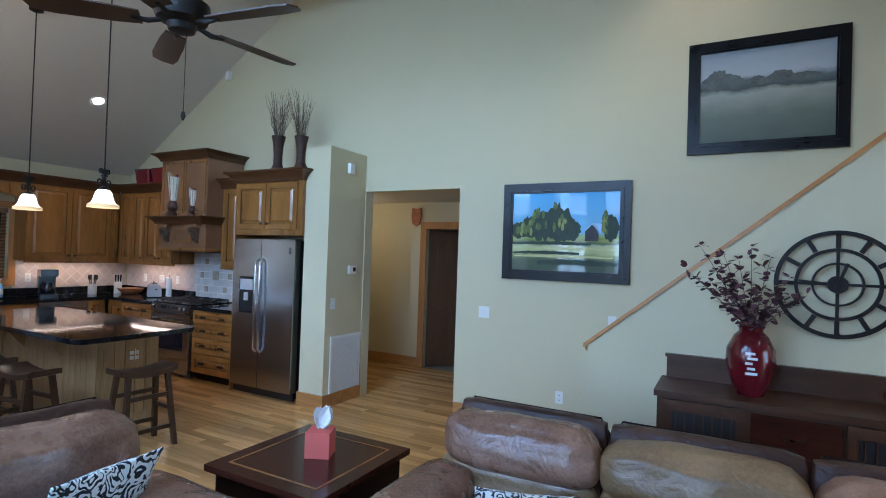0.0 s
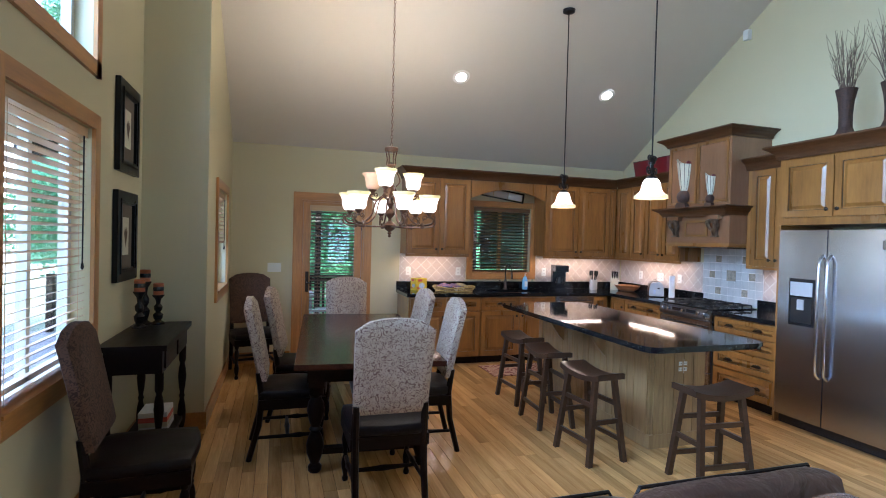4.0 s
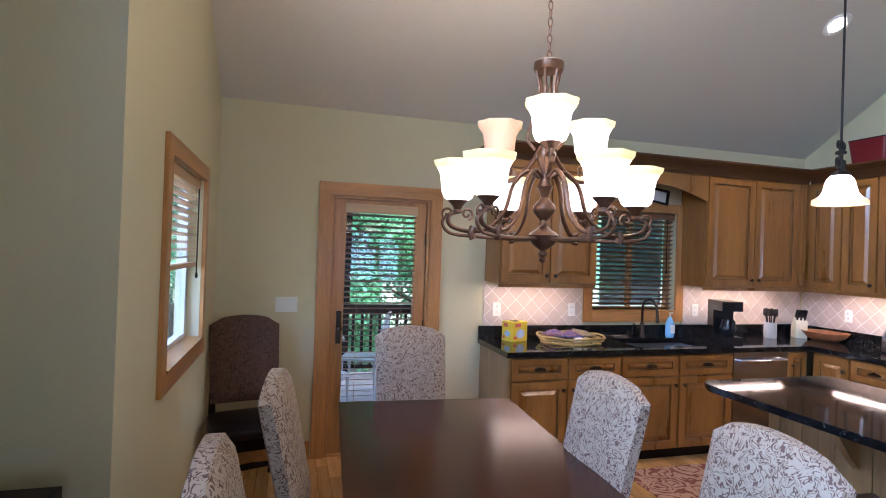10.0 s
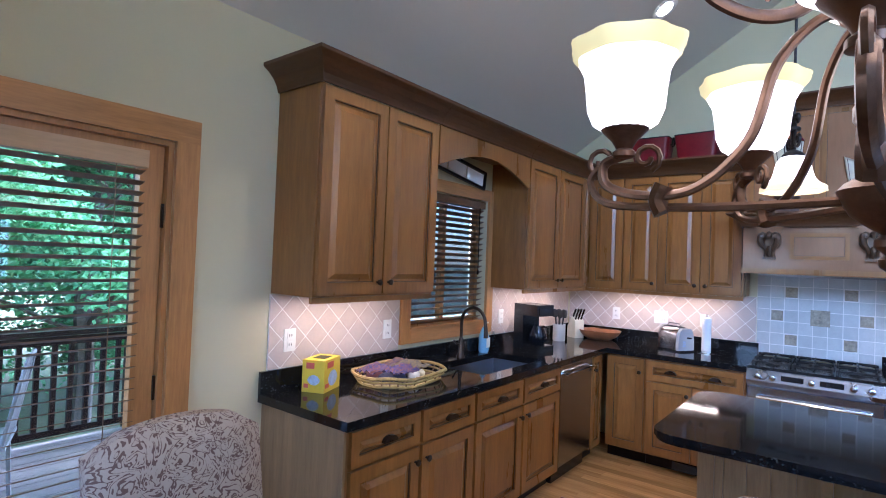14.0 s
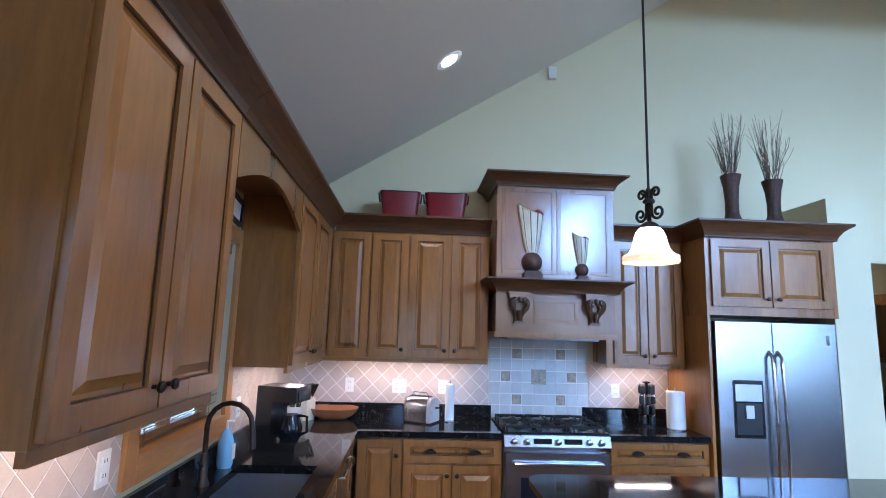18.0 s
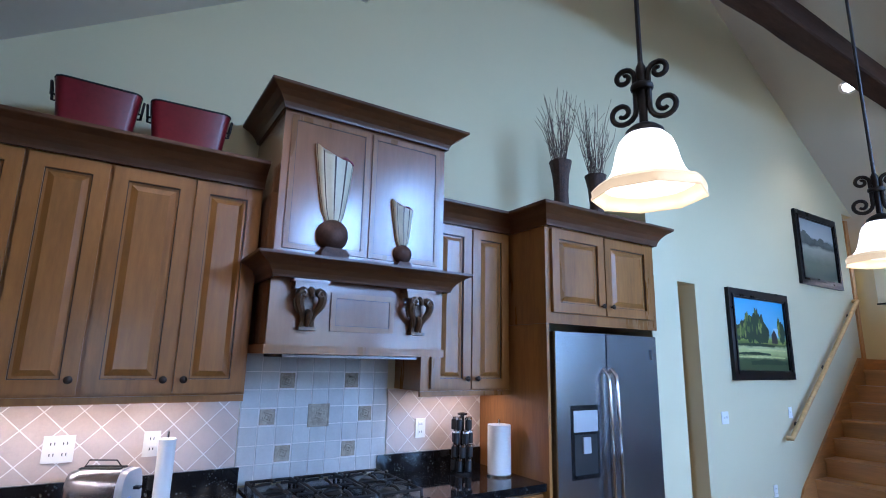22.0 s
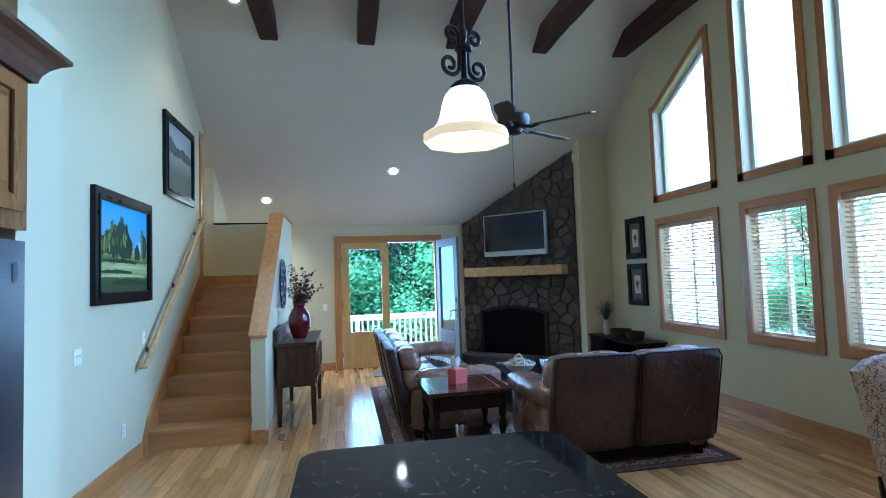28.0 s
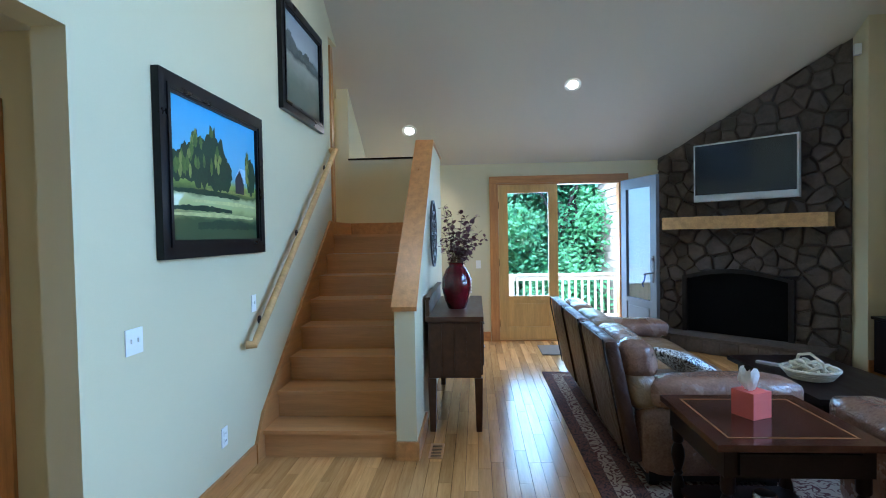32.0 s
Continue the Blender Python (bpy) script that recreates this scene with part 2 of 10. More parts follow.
M = {}
M["wall"] = mat("wall_paint", (0.60, 0.54, 0.34), 0.75, var=0.03, scale=0.8, fine=180, bump=0.05)
M["ceiling"] = mat("ceiling_paint", (0.64, 0.595, 0.51), 0.85, var=0.02, scale=0.7, fine=160, bump=0.04)
M["fir"] = mat("fir_trim", (0.44, 0.205, 0.060), 0.32, var=0.28, scale=1.5, fine=9, stretch=(14, 14, 1.2), bump=0.05, rand=0.06)
M["fir_x"] = mat("fir_trim_level", (0.44, 0.205, 0.060), 0.32, var=0.28, scale=1.5, fine=9, stretch=(1.2, 14, 14), bump=0.05, rand=0.06)
M["maple"] = mat("glazed_maple", (0.31, 0.134, 0.028), 0.30, var=0.16, scale=0.9, fine=9, stretch=(5, 5, 0.7), bump=0.02, coat=0.28, rand=0.06, base2=(0.165, 0.070, 0.015))
M["maple_dark"] = mat("glazed_maple_crown", (0.085, 0.035, 0.012), 0.4, var=0.3, scale=2, fine=10, stretch=(1.5, 1.5, 8), bump=0.03, coat=0.1, spec=0.35)
M["maple_pale"] = mat("island_glazed_maple", (0.33, 0.205, 0.085), 0.36, var=0.3, scale=1.4, fine=8, stretch=(10, 10, 1.0), bump=0.03)
M["maple_glaze"] = mat("dark_glaze_line", (0.055, 0.024, 0.011), 0.4, var=0.3, scale=6, fine=40)
M["granite"] = granite("black_granite", (0.008, 0.008, 0.009), (0.13, 0.14, 0.125), 0.57)
M["steel"] = mat("brushed_steel", (0.45, 0.47, 0.51), 0.24, 1.0, var=0.02, scale=2, fine=12, stretch=(90, 90, 0.6), bump=0.01, rvar=0.03)
M["steel_dark"] = mat("dark_steel", (0.2, 0.2, 0.21), 0.3, 1.0, var=0.1, scale=4, fine=60)
M["chrome"] = mat("chrome", (0.75, 0.75, 0.76), 0.08, 1.0, var=0.02, scale=3, fine=50, bump=0.0, rvar=0.03)
M["black"] = mat("black_enamel", (0.012, 0.012, 0.013), 0.22, var=0.2, scale=5, fine=80, bump=0.02)
M["blackmat"] = mat("matt_black", (0.008, 0.008, 0.008), 0.55, var=0.25, scale=5, fine=80)
M["iron"] = mat("wrought_iron", (0.022, 0.018, 0.016), 0.45, 0.6, var=0.3, scale=12, fine=90, bump=0.2)
M["bronze"] = mat("aged_bronze", (0.16, 0.085, 0.05), 0.38, 0.75, var=0.4, scale=14, fine=80, bump=0.15)
M["gilt"] = mat("antiqued_carving", (0.105, 0.060, 0.030), 0.34, 0.2, var=0.6, scale=22, fine=90, bump=0.3, coat=0.3)
M["knob"] = mat("dark_bronze_knob", (0.05, 0.035, 0.026), 0.3, 0.8, var=0.3, scale=20, fine=120)
M["white"] = mat("white_plastic", (0.78, 0.77, 0.72), 0.35, var=0.02, scale=5, fine=100, bump=0.02)
M["paper"] = mat("white_paper", (0.82, 0.82, 0.80), 0.9, var=0.03, scale=12, fine=90, bump=0.2)
M["tile"] = mat("tumbled_tile", (0.52, 0.435, 0.375), 0.4, var=0.10, scale=8, fine=70, bump=0.12, rand=0.06)
M["tile_grey"] = mat("tumbled_tile_grey", (0.52, 0.52, 0.50), 0.4, var=0.12, scale=9, fine=70, bump=0.12, rand=0.08)
M["grout"] = mat("pale_grout", (0.80, 0.77, 0.73), 0.9, var=0.05, scale=12, fine=120, bump=0.15)
M["tile_deco"] = mat("embossed_tile", (0.33, 0.28, 0.2), 0.5, var=0.45, scale=30, fine=90, bump=0.5)
M["oak"] = mat("floor_plank", (0.57, 0.325, 0.115), 0.21, var=0.22, scale=0.9, fine=5, stretch=(1.2, 16, 16), bump=0.03, rand=0.28, coat=0.3, base2=(0.40, 0.20, 0.062))
M["oak_stair"] = mat("stair_oak", (0.48, 0.245, 0.085), 0.34, var=0.22, scale=0.9, fine=5, stretch=(16, 1.2, 16), bump=0.03, rand=0.07, coat=0.1)
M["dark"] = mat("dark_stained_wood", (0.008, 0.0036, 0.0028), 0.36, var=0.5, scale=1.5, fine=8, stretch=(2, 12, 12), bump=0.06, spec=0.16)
M["dark_v"] = mat("dark_stained_wood_upright", (0.009, 0.004, 0.003), 0.38, var=0.5, scale=1.5, fine=8, stretch=(12, 12, 2), bump=0.06, spec=0.14)
M["table"] = mat("cherry_tabletop", (0.046, 0.014, 0.008), 0.20, var=0.4, scale=1.2, fine=7, stretch=(1.4, 12, 12), bump=0.02, coat=0.06, rvar=0.05, spec=0.32)
M["stool"] = mat("walnut_stool", (0.050, 0.024, 0.012), 0.38, var=0.4, scale=2, fine=10, stretch=(3, 9, 9), bump=0.08)
M["beam"] = mat("rough_beam", (0.050, 0.026, 0.017), 0.85, var=0.5, scale=1.4, fine=9, stretch=(1.5, 10, 10), bump=0.5, spec=0.15)
M["leather"] = leather("brown_leather", (0.27, 0.155, 0.098), (0.115, 0.058, 0.040))
M["leather_tan"] = leather("olive_tan_leather", (0.23, 0.148, 0.066), (0.110, 0.066, 0.032), 0.36)
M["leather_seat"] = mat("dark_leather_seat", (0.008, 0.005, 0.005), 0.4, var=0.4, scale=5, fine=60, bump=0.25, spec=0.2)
M["damask"] = damask("paisley_tapestry", (0.45, 0.35, 0.26), (0.150, 0.085, 0.062), 18.5, cover=0.375)
M["damask_brown"] = damask("worn_paisley_tapestry", (0.105, 0.054, 0.034), (0.040, 0.020, 0.014), 18.0)
M["pillow"] = damask("floral_cotton", (0.80, 0.88, 0.88), (0.015, 0.02, 0.025), 13.0, cover=0.47)
M["stone"] = mat("field_stone", (0.100, 0.078, 0.060), 0.8, var=0.35, scale=4, fine=30, bump=0.6, base2=(0.050, 0.042, 0.038), rand=0.28)
M["mortar"] = mat("grey_mortar", (0.105, 0.090, 0.075), 0.95, var=0.2, scale=9, fine=70, bump=0.6)
M["pine"] = mat("pine_mantel", (0.50, 0.31, 0.115), 0.5, var=0.3, scale=1.2, fine=6, stretch=(10, 1.2, 10), bump=0.15)
M["pine_v"] = mat("varnished_pine", (0.60, 0.37, 0.115), 0.35, var=0.2, scale=1.2, fine=6, stretch=(10, 10, 1.2), bump=0.05)
M["screen"] = mat("tv_screen", (0.008, 0.010, 0.016), 0.12, var=0.05, scale=2, fine=40, bump=0.0, rvar=0.02)
M["silver"] = mat("silver_plastic", (0.55, 0.56, 0.58), 0.35, 0.4, var=0.04, scale=4, fine=60, bump=0.02)
M["red"] = mat("red_enamel", (0.14, 0.006, 0.012), 0.35, var=0.3, scale=6, fine=60, bump=0.05)
M["redpot"] = mat("oxblood_glaze", (0.10, 0.006, 0.010), 0.12, var=0.4, scale=5, fine=40, bump=0.03, coat=0.5)
M["coral"] = mat("coral_card", (0.62, 0.12, 0.09), 0.6, var=0.06, scale=9, fine=90)
M["yellow"] = mat("yellow_card", (0.75, 0.55, 0.03), 0.5, var=0.08, scale=9, fine=90)
M["label"] = mat("printed_label", (0.45, 0.55, 0.75), 0.5, var=0.3, scale=30, fine=120)
M["wicker"] = mat("wicker", (0.22, 0.13, 0.06), 0.7, var=0.5, scale=25, fine=120, bump=0.8)
M["wicker_dark"] = mat("dark_wicker", (0.050, 0.022, 0.012), 0.65, var=0.5, scale=30, fine=120, bump=0.8)
M["twig"] = mat("dry_twig", (0.13, 0.085, 0.06), 0.8, var=0.4, scale=30, fine=90)
M["cream"] = mat("cream_ceramic", (0.62, 0.58, 0.44), 0.5, var=0.12, scale=10, fine=60)
M["stripe"] = mat("dark_stripe", (0.05, 0.035, 0.03), 0.6, var=0.3, scale=20, fine=60)
M["rust"] = mat("rust_metal", (0.085, 0.045, 0.032), 0.6, 0.3, var=0.5, scale=14, fine=70, bump=0.4)
M["bowl"] = mat("turned_bowl", (0.32, 0.13, 0.05), 0.4, var=0.3, scale=6, fine=40)
M["leafdry"] = mat("dried_leaf", (0.075, 0.022, 0.03), 0.7, var=0.5, scale=20, fine=80, rand=0.3)
M["blossom"] = mat("dusty_blossom", (0.42, 0.30, 0.30), 0.8, var=0.3, scale=20, fine=80)
M["candle"] = mat("rust_candle", (0.36, 0.10, 0.025), 0.5, var=0.35, scale=18, fine=60)
M["frame"] = mat("black_frame", (0.006, 0.006, 0.007), 0.3, var=0.3, scale=6, fine=60, bump=0.05, spec=0.25)
M["matboard"] = mat("picture_mat", (0.14, 0.11, 0.08), 0.8, var=0.1, scale=8, fine=90)
M["rug"] = damask("persian_rug", (0.34, 0.26, 0.19), (0.085, 0.022, 0.018), 9.0, 0.95)
M["rug_border"] = damask("persian_rug_border", (0.13, 0.05, 0.035), (0.035, 0.018, 0.02), 11.0, 0.95)
M["kmat"] = damask("kitchen_mat", (0.42, 0.24, 0.15), (0.20, 0.05, 0.03), 6.0, 0.95)
M["blind"] = mat("wood_blind", (0.56, 0.36, 0.19), 0.4, var=0.15, scale=2, fine=9, stretch=(1.5, 12, 12), rand=0.05)
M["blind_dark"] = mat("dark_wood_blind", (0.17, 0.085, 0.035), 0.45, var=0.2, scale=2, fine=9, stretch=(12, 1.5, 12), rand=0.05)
M["sash"] = mat("window_sash", (0.60, 0.58, 0.52), 0.45, var=0.05, scale=4, fine=60)
M["pane"] = glass("window_glass", (0.97, 0.98, 0.98))
M["bottle"] = glass("clear_bottle", (0.80, 0.88, 0.92), 0.05)
M["deck"] = mat("deck_board", (0.27, 0.24, 0.21), 0.7, var=0.2, scale=1.5, fine=8, stretch=(10, 1.2, 10), rand=0.12, bump=0.1)
# grey boards darkened in colour for the shade of porch screens left unbuilt
M["porch"] = mat("shaded_porch_board", (0.13, 0.112, 0.098), 0.6, var=0.25, scale=1.5, fine=8, stretch=(10, 1.2, 10), rand=0.14, bump=0.1)
M["rail"] = mat("painted_rail", (0.62, 0.55, 0.44), 0.6, var=0.1, scale=4, fine=50)
M["siding"] = mat("lap_siding", (0.20, 0.17, 0.13), 0.7, var=0.08, scale=2, fine=30)
M["grass"] = mat("forest_floor", (0.055, 0.075, 0.025), 0.95, var=0.5, scale=0.6, fine=8, bump=0.5, base2=(0.06, 0.05, 0.03))
M["bark"] = mat("tree_bark", (0.075, 0.06, 0.045), 0.9, var=0.4, scale=3, fine=18, stretch=(6, 6, 1), bump=0.7)
M["leaf"] = mat("green_leaf", (0.115, 0.265, 0.125), 0.8, var=0.3, scale=1.1, fine=6, rand=0.2, bump=0.0, base2=(0.075, 0.190, 0.090), spec=0.15)
M["slate"] = mat("slate_tile", (0.12, 0.12, 0.10), 0.5, var=0.3, scale=4, fine=40, bump=0.2)
M["shade"] = glow("lit_alabaster_shade", (1.0, 0.88, 0.66), 0.24)
M["shade_rim"] = glow("lit_amber_rim", (1.0, 0.82, 0.34), 0.032)
M["can"] = glow("lit_downlight", (1.0, 0.88, 0.68), 3.0)
M["greypaint"] = mat("grey_door_paint", (0.12, 0.125, 0.13), 0.5, var=0.06, scale=3, fine=60, spec=0.3)
M["bluestrap"] = mat("blue_webbing", (0.03, 0.08, 0.30), 0.8, var=0.2, scale=20, fine=120, bump=0.3)
M["screen_mesh"] = glass("insect_screen", (0.20, 0.23, 0.25), 0.4)
M["hood"] = mat("pale_glazed_maple", (0.27, 0.135, 0.065), 0.22, var=0.12, scale=0.8, fine=9, stretch=(4, 4, 0.7), bump=0.015, coat=0.7, base2=(0.21, 0.098, 0.045))
M["wood"] = mat("far_woods", (0.090, 0.200, 0.095), 0.9, var=0.5, scale=0.35, fine=2.2, bump=0.0, base2=(0.045, 0.115, 0.055))
M["shade_off"] = mat("unlit_amber_shade", (0.80, 0.52, 0.34), 0.4, var=0.1, scale=12, fine=60, bump=0.02)
M["patio"] = mat("weathered_grey_paint", (0.18, 0.175, 0.165), 0.6, var=0.15, scale=8, fine=60)
M["console"] = mat("brown_stained_oak", (0.062, 0.026, 0.011), 0.38, var=0.4, scale=1.5, fine=8, stretch=(2, 12, 12), bump=0.06, spec=0.4)
M["straw"] = mat("dry_straw", (0.42, 0.30, 0.10), 0.8, var=0.4, scale=30, fine=120, bump=0.3)
M["bell_rim"] = glow("lit_bell_rim", (1.0, 0.70, 0.34), 0.040)
M["door_brown"] = mat("brown_door_stain", (0.085, 0.038, 0.015), 0.35, var=0.3, scale=1.2, fine=7, stretch=(10, 10, 1), bump=0.05)
# brown leather darkened to carry the shade on the sofas' unlit backs
M["leather_back"] = leather("shaded_back_leather", (0.055, 0.027, 0.018), (0.026, 0.013, 0.010), 0.40, 0.0, 0.35)
M["navy"] = mat("navy_cloth", (0.02, 0.022, 0.06), 0.8, var=0.3, scale=30, fine=120, bump=0.3)
M["plum"] = mat("plum_cloth", (0.12, 0.035, 0.04), 0.7, var=0.3, scale=30, fine=120, bump=0.3)
# leaves let light through
lt = M["leaf"].node_tree
lb = lt.nodes["Principled BSDF"]
lb.inputs["Transmission Weight"].default_value = 0.0
tl = lt.nodes.new("ShaderNodeBsdfTranslucent")
tl.inputs[0].default_value = (0.20, 0.46, 0.20, 1)
ms = lt.nodes.new("ShaderNodeMixShader")
ms.inputs[0].default_value = 0.4
lt.links.new(lb.outputs[0], ms.inputs[1])
lt.links.new(tl.outputs[0], ms.inputs[2])
lt.links.new(ms.outputs[0], lt.nodes["Material Output"].inputs[0])


# ---- mesh helpers ----
def hexa(bm, p):
    v = [bm.verts.new(q) for q in p]
    for f in ((3, 2, 1, 0), (4, 5, 6, 7), (0, 1, 5, 4), (1, 2, 6, 5), (2, 3, 7, 6), (3, 0, 4, 7)):
        bm.faces.new([v[i] for i in f])
    return v


def box(bm, x0, x1, y0, y1, z0, z1):
    return hexa(bm, [(x0, y0, z0), (x1, y0, z0), (x1, y1, z0), (x0, y1, z0), (x0, y0, z1), (x1, y0, z1), (x1, y1, z1), (x0, y1, z1)])


def prism(bm, poly, axis, a0, a1):
    """A polygon in the plane across axis, drawn out from a0 to a1. x: (y, z); y: (x, z); z: (x, y)."""
    put = {"x": lambda u, v, a: (a, u, v), "y": lambda u, v, a: (u, a, v), "z": lambda u, v, a: (u, v, a)}[axis]
    lo = [bm.verts.new(put(u, v, a0)) for u, v in poly]
    hi = [bm.verts.new(put(u, v, a1)) for u, v in poly]
    bm.faces.new(lo)
    bm.faces.new(hi[::-1])
    n = len(poly)
    for i in range(n):
        bm.faces.new((lo[i], hi[i], hi[(i + 1) % n], lo[(i + 1) % n]))


def lathe(bm, prof, n=20, at=(0, 0, 0), axis="z", wave=None):
    rings = []
    for r, z in prof:
        ring = []
        for i in range(n):
            a = 2 * math.pi * i / n
            rr = r * (1 + (wave(a, z) if wave else 0))
            p = (rr * math.cos(a), rr * math.sin(a), z)
            if axis == "x":
                p = (p[2], p[0], p[1])
            elif axis == "y":
                p = (p[0], p[2], p[1])
            ring.append(bm.verts.new((p[0] + at[0], p[1] + at[1], p[2] + at[2])))
        rings.append(ring)
    for a, b in zip(rings, rings[1:]):
        for i in range(n):
            bm.faces.new((a[i], a[(i + 1) % n], b[(i + 1) % n], b[i]))
    for ring in (rings[0][::-1], rings[-1]):
        bm.faces.new(ring)


def tube(bm, pts, r, n=8, flat=1.0):
    pts = [Vector(p) for p in pts]
    rings = []
    side = None
    for i, p in enumerate(pts):
        d = (pts[min(i + 1, len(pts) - 1)] - pts[max(i - 1, 0)]).normalized()
        if side is None:
            side = d.orthogonal().normalized()
        side = (side - d * side.dot(d)).normalized()
        up = d.cross(side)
        rad = r[i] if isinstance(r, (list, tuple)) else r
        rings.append([bm.verts.new(p + rad * (math.cos(2 * math.pi * k / n) * side + flat * math.sin(2 * math.pi * k / n) * up)) for k in range(n)])
    for a, b in zip(rings, rings[1:]):
        for k in range(n):
            bm.faces.new((a[k], a[(k + 1) % n], b[(k + 1) % n], b[k]))
    bm.faces.new(rings[0][::-1])
    bm.faces.new(rings[-1])


def bez(p, n=7):
    """Smooth curve through control points."""
    p = [Vector(q) for q in p]
    q = [p[0] * 2 - p[1]] + p + [p[-1] * 2 - p[-2]]
    out = []
    for i in range(1, len(q) - 2):
        for k in range(n):
            t = k / n
            a, b, c, e = q[i - 1], q[i], q[i + 1], q[i + 2]
            out.append(0.5 * ((2 * b) + (c - a) * t + (2 * a - 5 * b + 4 * c - e) * t * t + (3 * b - a - 3 * c + e) * t ** 3))
    return out + [p[-1]]


def cushion(bm, x0, x1, y0, y1, z0, z1, puff=0.03, n=8):
    """A padded block: rounded in all directions, with a slightly uneven top."""
    cx, cy, cz = (x0 + x1) / 2, (y0 + y1) / 2, (z0 + z1) / 2
    hx, hy, hz = (x1 - x0) / 2, (y1 - y0) / 2, (z1 - z0) / 2
    tmp = bmesh.new()
    bmesh.ops.create_cube(tmp, size=2)
    bmesh.ops.subdivide_edges(tmp, edges=tmp.edges[:], cuts=n - 1, use_grid_fill=True)
    rad = min(hx, hy, hz) * 0.75
    for v in tmp.verts:
        p = Vector((v.co.x * hx, v.co.y * hy, v.co.z * hz))
        c = Vector((max(-hx + rad, min(hx - rad, p.x)), max(-hy + rad, min(hy - rad, p.y)), max(-hz + rad, min(hz - rad, p.z))))
        d = p - c
        if d.length > 1e-6:
            p = c + d.normalized() * min(d.length, rad)
        bulge = (1 - (v.co.x) ** 2) * (1 - (v.co.y) ** 2) + (1 - v.co.x ** 2) * (1 - v.co.z ** 2) + (1 - v.co.y ** 2) * (1 - v.co.z ** 2)
        nrm = Vector((p.x / hx, p.y / hy, p.z / hz))
        if nrm.length > 0:
            p += nrm.normalized() * puff * 0.5 * bulge
        p += Vector((1, 1, 1)) * (noise.noise(Vector((p.x + cx, p.y + cy, p.z + cz)) * 5) * puff * 0.35)
        v.co = p + Vector((cx, cy, cz))
    me = bpy.data.meshes.new("tmp")
    tmp.to_mesh(me)
    tmp.free()
    bm.from_mesh(me)
    bpy.data.meshes.remove(me)


def finish(name, bm, material, bevel=0.0, smooth=False, seg=1):
    if bevel:
        bmesh.ops.bevel(bm, geom=[e for e in bm.edges if e.is_manifold and e.calc_face_angle(0) > 0.6], offset=bevel, segments=seg, affect="EDGES", clamp_overlap=True)
    bmesh.ops.recalc_face_normals(bm, faces=bm.faces)
    me = bpy.data.meshes.new(name)
    bm.to_mesh(me)
    bm.free()
    me.materials.append(material)
    if smooth:
        for p in me.polygons:
            p.use_smooth = True
        me.set_sharp_from_angle(angle=radians(40))
    return me


def part(name, bm, material, parent, label="", bevel=0.0, smooth=False, at=None):
    ob = new(name, finish(name, bm, material, bevel, smooth))
    ob.parent = parent
    if at is not None:
        ob.matrix_basis = at
    if label:
        tagged(ob, label)
    return ob


def piece(name, me, parent, m):
    ob = new(name, me)
    ob.parent = parent
    ob.matrix_basis = m
    return ob


def thing(name, m, label, category, group="", kind=""):
    ob = new(name)
    ob.empty_display_size = 0.1
    ob.matrix_basis = m
    return tagged(ob, label, category, group, kind)


def solid(name, bm, material, label, category, kind="structure", bevel=0.0, smooth=False):
    return tagged(new(name, finish(name, bm, material, bevel, smooth)), label, category, "", kind)


def B(*boxes):
    bm = bmesh.new()
    for b in boxes:
        box(bm, *b)
    return bm
# ---- the large structure ----
RIDGE, RZ = 5.78, 6.34
WEST_Z, EAST_Z, EAST_X = 2.72, 2.52, 11.37
BAY_Y, DIN_Y, JOG_W, JOG_E = -6.08, -5.60, 2.25, 9.62


def ceil_z(x):
    if x < RIDGE:
        return WEST_Z + (RZ - WEST_Z) * x / RIDGE
    return EAST_Z + (RZ - EAST_Z) * (EAST_X - x) / (EAST_X - RIDGE)


def wall(name, axis, n0, n1, a0, a1, label, top=None, holes=(), material=None, z0=0.0):
    """A wall along axis, from n0 to n1 thick, with openings (a0, a1, z0, z1 or (z at a0, z at a1)) cut right through it."""
    top = top or (lambda a: 2.7)
    cuts = sorted({a0, a1, *(h for o in holes for h in o[:2]), *([RIDGE] if axis == "x" and a0 < RIDGE < a1 else [])})
    bm = bmesh.new()

    def slab(a, b, lo_a, lo_b, hi_a, hi_b):
        p = [(a, n0, lo_a), (b, n0, lo_b), (b, n1, lo_b), (a, n1, lo_a), (a, n0, hi_a), (b, n0, hi_b), (b, n1, hi_b), (a, n1, hi_a)]
        hexa(bm, p if axis == "x" else [(v, u, w) for u, v, w in p])

    for a, b in zip(cuts, cuts[1:]):
        lo = (z0, z0)
        for h in sorted((o for o in holes if o[0] <= a + 1e-6 and o[1] >= b - 1e-6), key=lambda o: o[2]):
            if h[2] > lo[0] + 1e-4:
                slab(a, b, lo[0], lo[1], h[2], h[2])
            t = h[3] if isinstance(h[3], tuple) else (h[3], h[3])
            f = lambda u: t[0] + (t[1] - t[0]) * (u - h[0]) / (h[1] - h[0])
            lo = (f(a), f(b))
        if top(a) > lo[0] + 1e-4 or top(b) > lo[1] + 1e-4:
            slab(a, b, lo[0], lo[1], max(top(a), lo[0] + 1e-4), max(top(b), lo[1] + 1e-4))
    return solid(name, bm, material or M["wall"], label, "wall")


